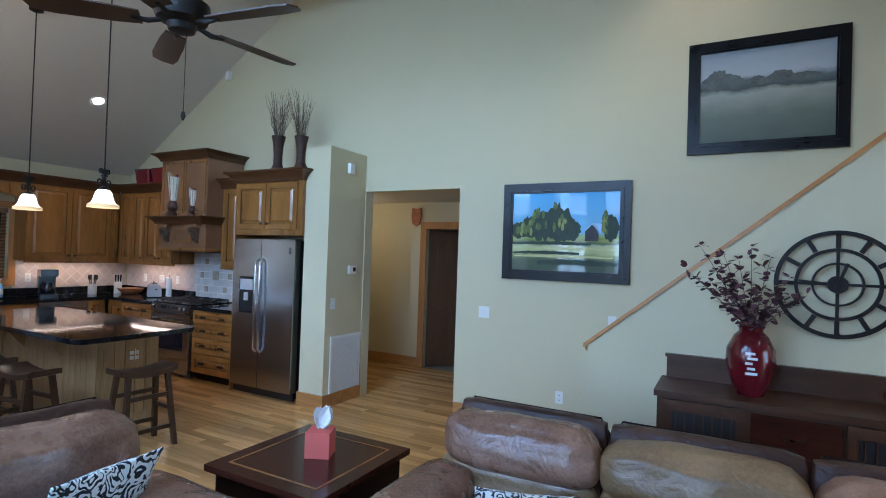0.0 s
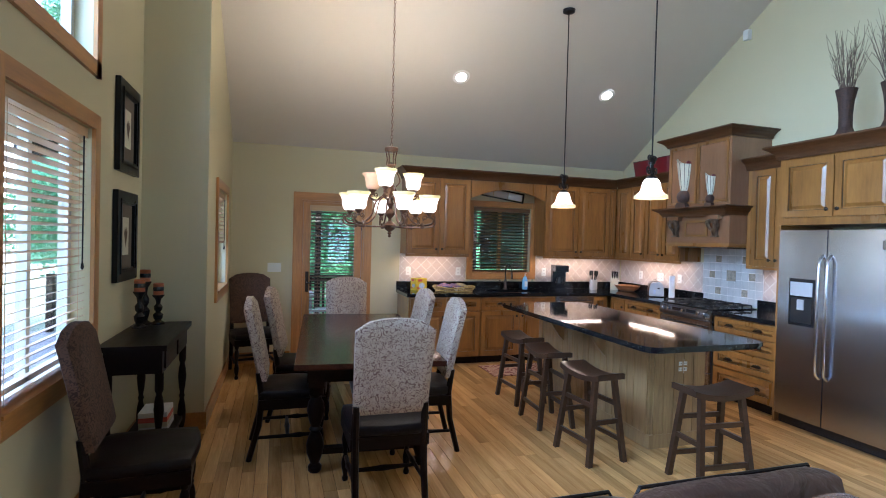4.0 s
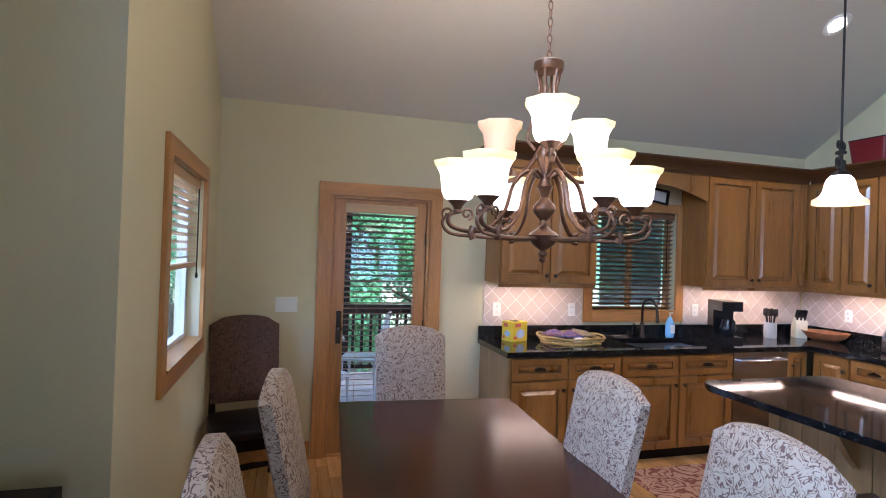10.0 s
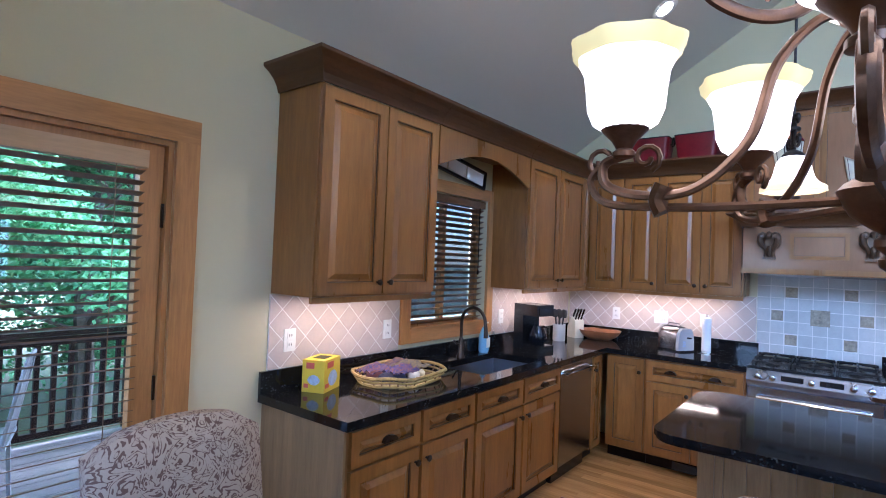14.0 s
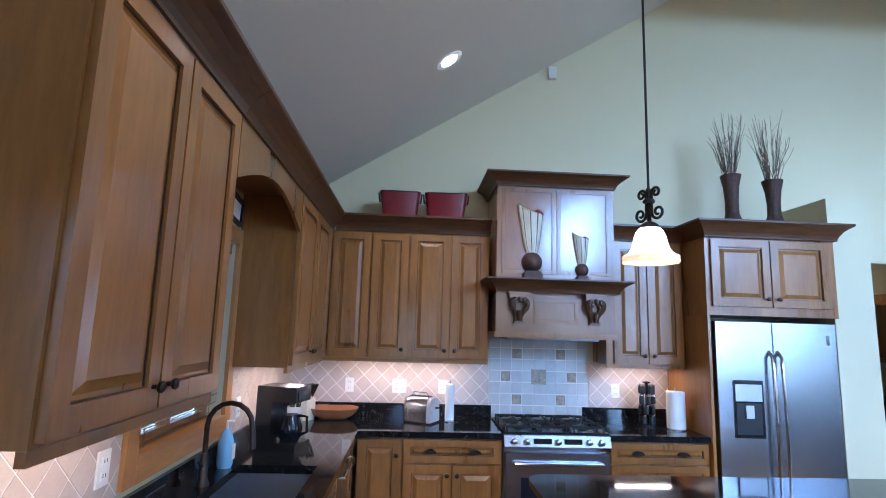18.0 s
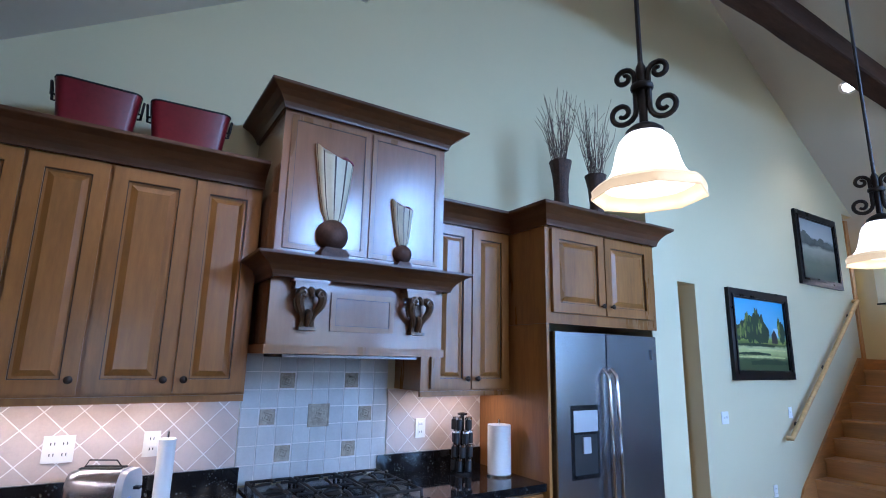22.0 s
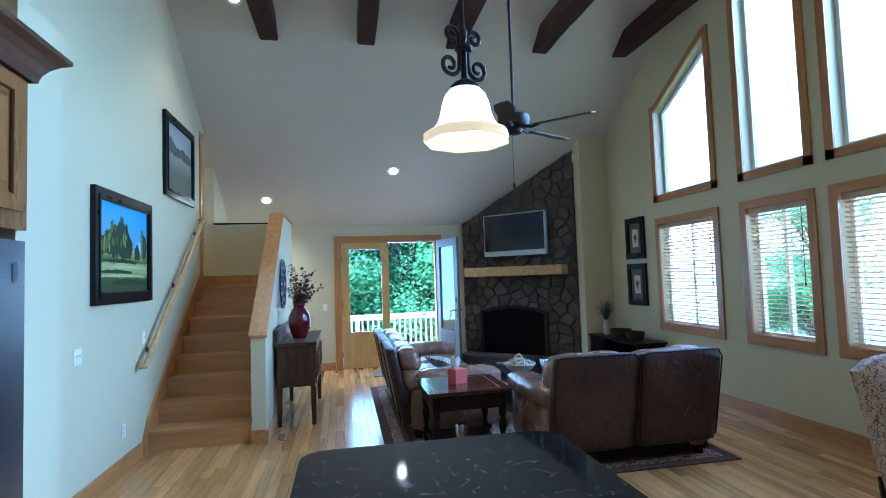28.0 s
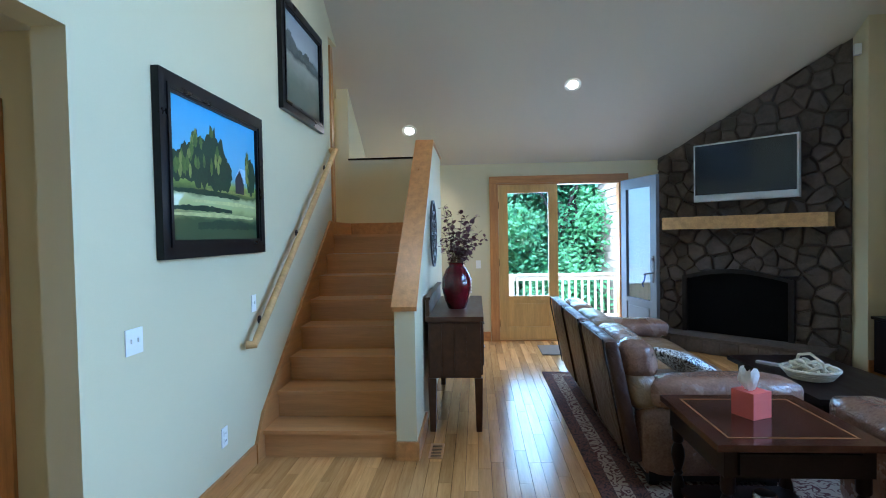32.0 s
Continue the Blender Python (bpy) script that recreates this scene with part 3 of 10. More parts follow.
# openings
LOW = [(3.32, 4.54), (4.86, 5.77), (5.91, 6.82), (7.15, 8.37)]
LOWZ = (0.84, 2.17)
UPZ = 2.56
UPTOP = [(3.70, 4.30), (4.55, 5.10), (5.10, 4.55), (4.30, 3.70)]
C = 0.085
low_holes = [(a + C, b - C, LOWZ[0], LOWZ[1]) for a, b in LOW]
up_holes = [(a + C, b - C, UPZ, t) for (a, b), t in zip(LOW, UPTOP)]
HALL = (4.585, 5.79, 0.0, 2.345)
STAIR_DOOR = (9.38, 10.2, 1.55, 3.65)
wall("wall_north", "x", 0.0, 0.14, 0.0, EAST_X, "beige painted gable wall beside the kitchen and stairs", ceil_z, (HALL, STAIR_DOOR))
SINKWIN = (-2.45, -1.56, 1.135, 2.07)
WDOOR = (-4.775, -3.98, 0.0, 2.05)
wall("wall_west", "y", -0.14, 0.0, DIN_Y - 0.14, 0.14, "beige painted wall with patio door and sink window", lambda y: WEST_Z + 0.05, (SINKWIN, WDOOR))
DWIN = (0.66, 1.61, 1.04, 2.02)
wall("wall_south_dining", "x", DIN_Y - 0.14, DIN_Y, 0.0, JOG_W, "tan painted dining wall with a narrow window", ceil_z, (DWIN,))
wall("wall_bay_west", "y", JOG_W - 0.14, JOG_W, BAY_Y, DIN_Y - 0.14, "beige return wall of the window bay", lambda y: ceil_z(JOG_W))
wall("wall_south_bay", "x", BAY_Y - 0.16, BAY_Y, JOG_W - 0.14, JOG_E + 0.14, "beige gable wall full of windows", ceil_z, low_holes + up_holes)
wall("wall_bay_east", "y", JOG_E, JOG_E + 0.14, BAY_Y, -5.72, "beige return wall beside the fireplace", lambda y: ceil_z(JOG_E))
wall("wall_south_east", "x", -5.72, -5.60, JOG_E, EAST_X, "beige wall stub beside the stone chimney", ceil_z)
EDOOR = (-3.55, -1.82, 0.0, 2.24)
wall("wall_east", "y", EAST_X, EAST_X + 0.16, -5.72, 0.14, "beige wall with open double doors to the deck", lambda y: EAST_Z + 0.05, (EDOOR,))
bm = B((4.245, 4.575, -0.62, -0.002, 0, 2.755))
stub = solid("wall_stub", bm, M["wall"], "beige wall end beside the refrigerator", "wall", bevel=0.012)

for nm, x0, x1 in (("ceiling_west", -0.14, RIDGE), ("ceiling_east", RIDGE, EAST_X + 0.16)):
    bm = bmesh.new()
    za, zb = ceil_z(x0), ceil_z(x1)
    prism(bm, [(x0, za), (x1, zb), (x1, zb + 0.2), (x0, za + 0.2)], "y", BAY_Y - 0.3, 0.3)
    solid(nm, bm, M["ceiling"], "pale sloping vaulted ceiling", "ceiling")
bm = B((-0.3, EAST_X + 0.3, BAY_Y - 0.3, 2.2, -0.25, -0.02))
solid("floor_base", bm, M["mortar"], "subfloor under the oak boards", "floor")

# hall behind the opening and laundry beside it
wall("wall_hall_back", "x", 1.80, 1.92, 2.9, 8.2, "tan hallway wall", lambda x: 2.5, ((4.36, 5.02, 0, 2.03),))
wall("wall_hall_west", "y", 2.9, 3.02, 0.14, 1.80, "tan hallway end wall", lambda y: 2.5)
wall("wall_hall_east", "y", 6.0, 6.1, 0.14, 1.80, "tan wall with the laundry doorway", lambda y: 2.5, ((0.55, 1.35, 0, 2.05),))
wall("wall_laundry_east", "y", 8.1, 8.2, 0.14, 1.80, "olive laundry wall", lambda y: 2.5)
wall("wall_closet_back", "x", 2.9, 3.0, 4.0, 5.4, "dark closet wall", lambda x: 2.5)
wall("wall_closet_a", "y", 3.9, 4.0, 1.92, 3.0, "dark closet wall", lambda x: 2.5)
wall("wall_closet_b", "y", 5.4, 5.5, 1.92, 3.0, "dark closet wall", lambda x: 2.5)
solid("ceiling_hall", B((2.9, 8.2, 0.14, 3.0, 2.42, 2.52)), M["ceiling"], "flat hallway ceiling", "ceiling")
solid("floor_closet", B((3.9, 5.5, 1.8, 3.0, -0.02, 0.0)), M["slate"], "dim tiled closet floor", "floor")
# upper hall beyond the stair landing
wall("wall_upper_back", "x", 1.6, 1.7, 8.7, 11.0, "warm tan upper hall wall", lambda x: 4.3, z0=1.4)
wall("wall_upper_west", "y", 9.02, 9.12, 0.14, 1.6, "warm tan upper hall wall", lambda x: 4.3, z0=1.4)
wall("wall_upper_east", "y", 10.32, 10.42, 0.14, 1.6, "warm tan upper hall wall", lambda x: 4.3, z0=1.4)
solid("ceiling_upper", B((9.0, 10.5, 0.14, 1.7, 3.9, 4.0)), M["ceiling"], "flat upper hall ceiling", "ceiling")
solid("floor_upper", B((9.1, 10.4, 0.0, 1.6, 1.45, 1.548)), M["oak"], "oak boards of the upper hall", "floor")


def trim(name, boxes, material, label, kind="structure", bevel=0.004):
    return solid(name, B(*boxes), material, label, "trim", kind, bevel)


# baseboards
bz = 0.135
fx, fz = M["fir_x"], M["fir"]
trim("baseboard_north", [(5.80, 7.31, -0.018, -0.001, 0, bz)], fx, "honey fir baseboard along the wall")
trim("baseboard_stub", [(4.23, 4.593, -0.638, -0.621, 0, bz), (4.576, 4.593, -0.621, -0.002, 0, bz)], fx, "honey fir baseboard round the wall end")
trim("baseboard_west", [(0.001, 0.018, DIN_Y, -4.885, 0, bz), (0.001, 0.018, -3.87, -3.50, 0, bz)], fx, "honey fir baseboard beside the patio door")
trim("baseboard_dining", [(0.018, JOG_W, DIN_Y + 0.001, DIN_Y + 0.018, 0, bz), (JOG_W + 0.001, JOG_W + 0.018, BAY_Y, DIN_Y + 0.018, 0, bz)], fx, "honey fir baseboard of the dining side")
trim("baseboard_bay", [(JOG_W + 0.018, JOG_E - 0.018, BAY_Y + 0.001, BAY_Y + 0.018, 0, bz), (JOG_E - 0.018, JOG_E - 0.001, BAY_Y, -5.60, 0, bz)], fx, "honey fir baseboard under the windows")
trim("baseboard_east", [(EAST_X - 0.018, EAST_X - 0.001, -1.71, -1.12, 0, bz)], fx, "honey fir baseboard beside the deck doors")
trim("baseboard_hall", [(3.02, 4.26, 1.782, 1.799, 0, bz), (5.12, 6.0, 1.782, 1.799, 0, bz), (5.982, 5.999, 0.14, 0.45, 0, bz)], fx, "honey fir baseboard in the hallway")

# hallway doors
hd = thing("door_hall", pose(4.36, 1.86, 0), "dark stained panelled door standing ajar", "door", kind="structure")
part("door_casing", B((-0.10, -0.0, -0.08, -0.061, 0, 2.03), (0.66, 0.76, -0.08, -0.061, 0, 2.03), (-0.10, 0.76, -0.08, -0.061, 2.03, 2.13)), M["fir"], hd, "honey fir casing", 0.004)
bm = B((0.0, 0.62, 0.0, 0.04, 0.01, 2.02))
lf = part("door_leaf", bm, M["door_brown"], hd, "dark brown leaf", 0.004, at=pose(0.02, -0.02, 0, 0, 0, 38))
for x0, x1 in ((0.09, 0.285), (0.335, 0.53)):
    for z0, z1 in ((0.20, 0.90), (1.05, 1.88)):
        part("raised_panel", B((x0, x1, -0.004, -0.0005, z0, z1), (x0 + 0.035, x1 - 0.035, -0.010, -0.0045, z0 + 0.04, z1 - 0.04)), M["door_brown"], lf, bevel=0.003)
bm = bmesh.new()
lathe(bm, [(0.012, 0), (0.012, 0.03), (0.028, 0.04), (0.03, 0.06), (0.01, 0.07)], 14, (0, 0, 0), "x")
part("door_knob", bm, M["knob"], lf, smooth=True, at=pose(0.57, 0.0, 0.98, 0, 0, -90))
ld = thing("door_laundry", pose(6.0, 0.55, 0), "honey fir casing of the open laundry doorway", "door frame", kind="structure")
part("casing_side", B((-0.02, -0.001, -0.09, 0.0, 0, 2.05)), M["fir"], ld, bevel=0.004)
part("casing_side", B((-0.02, -0.001, 0.8, 0.89, 0, 2.05)), M["fir"], ld, bevel=0.004)
part("casing_head", B((-0.02, -0.001, -0.09, 0.89, 2.05, 2.14)), M["fir_x"], ld, bevel=0.004)
part("jamb", B((0.0, 0.1, 0.0, 0.02, 0, 2.03), (0.0, 0.1, 0.78, 0.8, 0, 2.03), (0.0, 0.1, 0.0, 0.8, 2.03, 2.05)), M["fir"], ld)


# windows of the south side
def window(name, m, w, h, label, slant=None, sash=True, deep=0.16, stool=True, slats=0, blind=None, drop=1.0, mid=False, dark=False, tilt=0.0):
    """Local: x along the wall, z up from the opening's sill, room towards +y; the wall's inner face is y = 0."""
    win = thing(name, m, label, "window", kind="structure")
    za, zb = slant or (h, h)
    tz = lambda x: za + (zb - za) * x / w
    bm = bmesh.new()
    for x0, x1 in ((-C, 0.0), (w, w + C)):
        t0 = tz(0) if x0 < 0 else tz(w)
        hexa(bm, [(x0, 0.001, -C), (x1, 0.001, -C), (x1, 0.022, -C), (x0, 0.022, -C), (x0, 0.001, t0 + C), (x1, 0.001, t0 + C), (x1, 0.022, t0 + C), (x0, 0.022, t0 + C)])
    part("window_casing", bm, M["fir"], win, "honey fir casing", 0.004)
    bm = bmesh.new()
    hexa(bm, [(0, 0.001, za), (w, 0.001, zb), (w, 0.022, zb), (0, 0.022, za), (0, 0.001, za + C), (w, 0.001, zb + C), (w, 0.022, zb + C), (0, 0.022, za + C)])
    part("head_casing", bm, M["fir_x"], win, "honey fir head casing", 0.004)
    part("window_sill", B((-C if not stool else 0, w + (C if not stool else 0), 0.001, 0.022, -C, 0)) if not stool else B((0.0, w, 0.001, 0.024, -C, 0.0), (0.002, w - 0.002, -deep + 0.05, 0.03, 0.001, 0.018)), M["fir_x"], win, "honey fir sill", 0.004)
    y0, y1 = -deep + 0.02, -deep + 0.065
    s = 0.045
    bm = bmesh.new()
    for x0, x1 in ((0.001, s), (w - s, w - 0.001)) + (((w / 2 - 0.02, w / 2 + 0.02),) if mid else ()):
        hexa(bm, [(x0, y0, 0.001), (x1, y0, 0.001), (x1, y1, 0.001), (x0, y1, 0.001), (x0, y0, tz(x0) - 0.002), (x1, y0, tz(x1) - 0.002), (x1, y1, tz(x1) - 0.002), (x0, y1, tz(x0) - 0.002)])
    box(bm, s, w - s, y0, y1, 0.001, s)
    hexa(bm, [(s, y0, tz(s) - s), (w - s, y0, tz(w - s) - s), (w - s, y1, tz(w - s) - s), (s, y1, tz(s) - s), (s, y0, tz(s) - 0.002), (w - s, y0, tz(w - s) - 0.002), (w - s, y1, tz(w - s) - 0.002), (s, y1, tz(s) - 0.002)])
    part("window_frame", bm, M["fir"] if dark else M["sash"], win, "painted sash", 0.003)
    bm = bmesh.new()
    ym = (y0 + y1) / 2
    hexa(bm, [(s, ym - 0.003, s), (w - s, ym - 0.003, s), (w - s, ym + 0.003, s), (s, ym + 0.003, s), (s, ym - 0.003, tz(s) - s), (w - s, ym - 0.003, tz(w - s) - s), (w - s, ym + 0.003, tz(w - s) - s), (s, ym + 0.003, tz(s) - s)])
    p = part("pane", bm, M["pane"], win)
    p.visible_shadow = False
    if slats:
        yb = -0.045
        bl = part("blind", B((0.006, w - 0.006, yb - 0.03, yb + 0.03, h - 0.06, h - 0.004)), blind, win, "wooden slatted blind")
        sb = bmesh.new()
        hexa(sb, [(0.01, -0.023, -0.006), (w - 0.01, -0.023, -0.006), (w - 0.01, 0.023, 0.006), (0.01, 0.023, 0.006), (0.01, -0.023, -0.003), (w - 0.01, -0.023, -0.003), (w - 0.01, 0.023, 0.009), (0.01, 0.023, 0.009)])
        sm = finish("slat", sb, blind)
        n = int(h * drop / 0.043)
        for i in range(n):
            piece("slat", sm, bl, pose(0, yb, h - 0.085 - i * 0.043, tilt))
        zl = h - 0.085 - n * 0.043
        part("bottom_rail", B((0.008, w - 0.008, yb - 0.025, yb + 0.025, zl - 0.012, zl + 0.012)), blind, bl)
        bm = bmesh.new()
        for x in (0.12, w - 0.12):
            box(bm, x - 0.0015, x + 0.0015, yb + 0.024, yb + 0.026, zl, h - 0.05)
            box(bm, x - 0.0015, x + 0.0015, yb - 0.026, yb - 0.024, zl, h - 0.05)
        part("ladder_cord", bm, blind, bl)
        bm = bmesh.new()
        tube(bm, [(0.09, yb + 0.035, h - 0.06), (0.09, yb + 0.035, h * 0.42)], 0.004, 6)
        lathe(bm, [(0.004, 0), (0.009, 0.01), (0.006, 0.035), (0.003, 0.04)], 8, (0.09, yb + 0.035, h * 0.42 - 0.03))
        part("pull_cord", bm, M["dark_v"], bl)
    return win


for i, ((a, b, z0, z1), (_, _, u0, ut)) in enumerate(zip(low_holes, up_holes)):
    window(f"window_{i + 1}", pose(a, BAY_Y, z0), b - a, z1 - z0, "lower bay window with a half-open wooden blind", mid=True, slats=1, blind=M["blind"])
    window(f"window_{i + 5}", pose(a, BAY_Y, u0), b - a, 0, "tall bay window with a sloping head", slant=(ut[0] - u0, ut[1] - u0), stool=False)
window("window_9", pose(DWIN[0], DIN_Y, DWIN[2]), DWIN[1] - DWIN[0], DWIN[3] - DWIN[2], "narrow dining window with a half-raised blind", deep=0.14, slats=1, blind=M["blind"], drop=0.45)
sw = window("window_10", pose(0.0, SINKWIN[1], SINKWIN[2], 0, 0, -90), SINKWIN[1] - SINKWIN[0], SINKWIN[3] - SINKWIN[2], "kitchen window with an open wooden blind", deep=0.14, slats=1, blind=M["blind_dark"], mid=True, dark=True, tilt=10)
is_ = part("insect_screen", B((0.05, 0.73, -0.128, -0.126, 0.05, 0.91)), M["screen_mesh"], sw, "dark insect screen")
is_.visible_shadow = False


def casing(name, m, w, h, label, cw=0.10):
    c = thing(name, m, label, "door frame", kind="structure")
    part("casing_side", B((-cw, 0.0, 0.001, 0.024, 0, h)), M["fir"], c, bevel=0.005)
    part("casing_side", B((w, w + cw, 0.001, 0.024, 0, h)), M["fir"], c, bevel=0.005)
    part("casing_head", B((-cw, w + cw, 0.001, 0.024, h, h + cw)), M["fir_x"], c, bevel=0.005)
    part("jamb", B((0.0, 0.022, -0.14, 0.0, 0, h), (w - 0.022, w, -0.14, 0.0, 0, h), (0.022, w - 0.022, -0.14, 0.0, h - 0.022, h)), M["fir"], c)
    part("threshold", B((0.022, w - 0.022, -0.14, 0.01, 0.001, 0.015)), M["fir_x"], c, "worn sill")
    return c


def glazed_leaf(name, m, w, h, label, low, stile=0.12, material=None, lock_right=True, lever=True):
    d = thing(name, m, label, "door", kind="structure")
    t = 0.044
    mt = material or M["fir"]
    part("stile", B((0.003, stile, 0, t, 0.012, h)), mt, d, bevel=0.003)
    part("stile", B((w - stile, w - 0.003, 0, t, 0.012, h)), mt, d, bevel=0.003)
    part("rail", B((stile, w - stile, 0, t, h - stile, h)), mt, d, bevel=0.003)
    part("rail", B((stile, w - stile, 0, t, low - 0.06, low)), mt, d, bevel=0.003)
    part("rail", B((stile, w - stile, 0, t, 0.012, 0.2)), mt, d, bevel=0.003)
    if low > 0.3:
        part("panel", B((stile, w - stile, 0.014, t - 0.014, 0.2, low - 0.06), (stile + 0.05, w - stile - 0.05, 0.006, t - 0.006, 0.25, low - 0.11)), mt, d, "raised panel", 0.006)
    p = part("pane", B((stile, w - stile, t / 2 - 0.003, t / 2 + 0.003, low, h - stile)), M["pane"], d)
    p.visible_shadow = False
    if lever:
        xk = w - 0.06 if lock_right else 0.06
        part("lock_plate", B((xk - 0.02, xk + 0.02, t + 0.001, t + 0.008, 0.88, 1.14)), M["knob"], d, "dark bronze plate", 0.003)
        bm = bmesh.new()
        tube(bm, [(xk, t, 1.0), (xk, t + 0.05, 1.0), (xk + (-0.1 if lock_right else 0.1), t + 0.055, 0.99)], 0.009, 8)
        part("lever", bm, M["knob"], d, "dark bronze lever", smooth=True)
    for z in (0.25, h / 2, h - 0.3):
        xh = 0.0 if lock_right else w
        part("hinge", B((xh - 0.008, xh + 0.008, t, t + 0.012, z - 0.05, z + 0.05)), M["knob"], d, bevel=0.002)
    return d


# patio door in the west wall, with its own blind
casing("door_frame_1", pose(0.0, WDOOR[1], 0, 0, 0, -90), WDOOR[1] - WDOOR[0], WDOOR[3], "honey fir casing round the patio door")
wd = glazed_leaf("door_1", pose(-0.075, WDOOR[1] - 0.023, 0.0, 0, 0, -90), WDOOR[1] - WDOOR[0] - 0.046, 2.035, "closed fir patio door with full glass and blind", 0.22, 0.095, lock_right=True)
bl = part("blind", B((0.085, 0.665, 0.046, 0.1, 1.92, 1.99)), M["blind"], wd, "wooden slatted blind in front of the glass")
sb = bmesh.new()
hexa(sb, [(0.095, -0.023, -0.003), (0.655, -0.023, -0.003), (0.655, 0.023, 0.003), (0.095, 0.023, 0.003), (0.095, -0.023, 0.0), (0.655, -0.023, 0.0), (0.655, 0.023, 0.006), (0.095, 0.023, 0.006)])
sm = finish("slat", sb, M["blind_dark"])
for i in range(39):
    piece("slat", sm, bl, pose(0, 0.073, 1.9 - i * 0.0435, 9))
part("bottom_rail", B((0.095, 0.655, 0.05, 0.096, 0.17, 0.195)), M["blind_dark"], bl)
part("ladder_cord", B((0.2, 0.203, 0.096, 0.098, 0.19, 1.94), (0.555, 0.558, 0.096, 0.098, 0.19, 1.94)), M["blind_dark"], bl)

# deck doors in the east wall: one closed, one swung in
casing("door_frame_2", pose(EAST_X, EDOOR[0], 0, 0, 0, 90), EDOOR[1] - EDOOR[0], EDOOR[3], "honey fir casing round the deck doors")
glazed_leaf("door_2", pose(EAST_X + 0.06, -2.682, 0.0, 0, 0, 90), 0.84, 2.237, "closed honey fir deck door with tall glass", 0.64, 0.135, M["pine_v"], lock_right=False, lever=False)
d3 = glazed_leaf("door_3", pose(EAST_X - 0.01, -3.545, 0.0, 0, 0, 194.5), 0.84, 2.235, "deck door swung open, its grey outer face to the room", 0.64, 0.135, M["greypaint"], lock_right=True)
part("lock_plate", B((0.75, 0.79, -0.008, -0.001, 0.88, 1.22)), M["knob"], d3, "dark bronze plate", 0.003)
bm = bmesh.new()
tube(bm, [(0.77, 0.0, 1.0), (0.77, -0.06, 1.0), (0.67, -0.065, 0.98)], 0.011, 8)
lathe(bm, [(0.026, -0.008), (0.024, -0.02), (0.01, -0.024)], 12, (0.77, 0, 1.17), "y")
part("lever", bm, M["knob"], d3, "dark bronze lever", smooth=True)
bm = bmesh.new()
tube(bm, [(0.70, -0.066, 0.98), (0.68, -0.07, 0.90), (0.64, -0.07, 0.86), (0.66, -0.07, 0.82)], 0.008, 6, 0.4)
part("key_strap", bm, M["bluestrap"], d3, "blue key strap", smooth=True)

# stairs: eight risers to the landing, closed side wall, caps and skirt
X0, RUN, RISE, N = 7.44, 0.27, 0.194, 8
SY0, SY1 = -0.955, -0.025
bm = bmesh.new()
prism(bm, [(7.40, 0), (10.28, 0), (10.28, 2.45), (9.09, 2.45), (7.40, 1.045)], "y", -1.10, -0.96)
st = solid("wall_stair", bm, M["wall"], "beige side wall of the staircase", "wall")
bm = B((10.16, 10.28, -0.958, -0.002, 0, 2.45))
solid("wall_landing", bm, M["wall"], "beige half wall behind the landing", "wall")
stairs = thing("staircase", pose(X0, 0, 0), "oak staircase of eight steps rising to a landing", "stairs", kind="structure")
for i in range(N):
    part("riser", B((i * RUN, i * RUN + 0.018, SY0, SY1, i * RISE, (i + 1) * RISE - 0.028)), M["oak_stair"], stairs, "oak riser")
    x1 = i * RUN + RUN + 0.018 if i < N - 1 else 10.158 - X0
    part("tread", B((i * RUN - 0.028, x1, SY0, SY1, (i + 1) * RISE - 0.028, (i + 1) * RISE)), M["oak_stair"], stairs, "oak tread with rounded nosing", 0.008)
bm = bmesh.new()
prism(bm, [(7.32, 0), (7.44, 0), (9.34, 1.33), (9.34, 1.70), (9.25, 1.70), (7.44, 0.31), (7.32, 0.135)], "y", -0.0235, -0.002)
solid("trim_stair_skirt", bm, M["fir_x"], "honey fir skirt along the stairs", "trim", bevel=0.003)
bm = B((9.34, 10.15, -0.02, -0.002, 1.553, 1.69), (10.14, 10.158, -0.95, -0.02, 1.553, 1.69))
solid("trim_landing", bm, M["fir_x"], "honey fir baseboard of the landing", "trim", bevel=0.003)
bm = bmesh.new()
prism(bm, [(7.37, 1.022), (9.098, 2.452), (10.3, 2.452), (10.3, 2.476), (9.088, 2.476), (7.37, 1.052)], "y", -1.118, -0.942)
solid("trim_stair_cap", bm, M["fir_x"], "honey wood cap along the stair wall", "trim", bevel=0.004)
solid("trim_landing_cap", B((10.14, 10.30, -0.94, -0.002, 2.452, 2.47)), M["dark"], "dark wood cap on the landing wall", "trim")
solid("baseboard_newel", B((7.384, 7.399, -1.115, -0.955, 0, 0.13), (7.399, 8.0, -1.117, -1.101, 0, 0.13)), M["fir_x"], "honey fir baseboard round the stair wall", "trim", bevel=0.003)
rail = thing("handrail", pose(0, -0.085, 0), "round wooden handrail on black wall brackets", "handrail")
bm = bmesh.new()
tube(bm, [(7.16, 0.05, 0.845), (7.175, 0.0, 0.845), (7.22, 0, 0.88), (8.2, 0, 1.62), (9.22, 0, 2.40), (9.27, 0, 2.43), (9.29, 0.06, 2.43)], 0.026, 12)
part("rail", bm, M["pine"], rail, "honey wood rail", smooth=True)
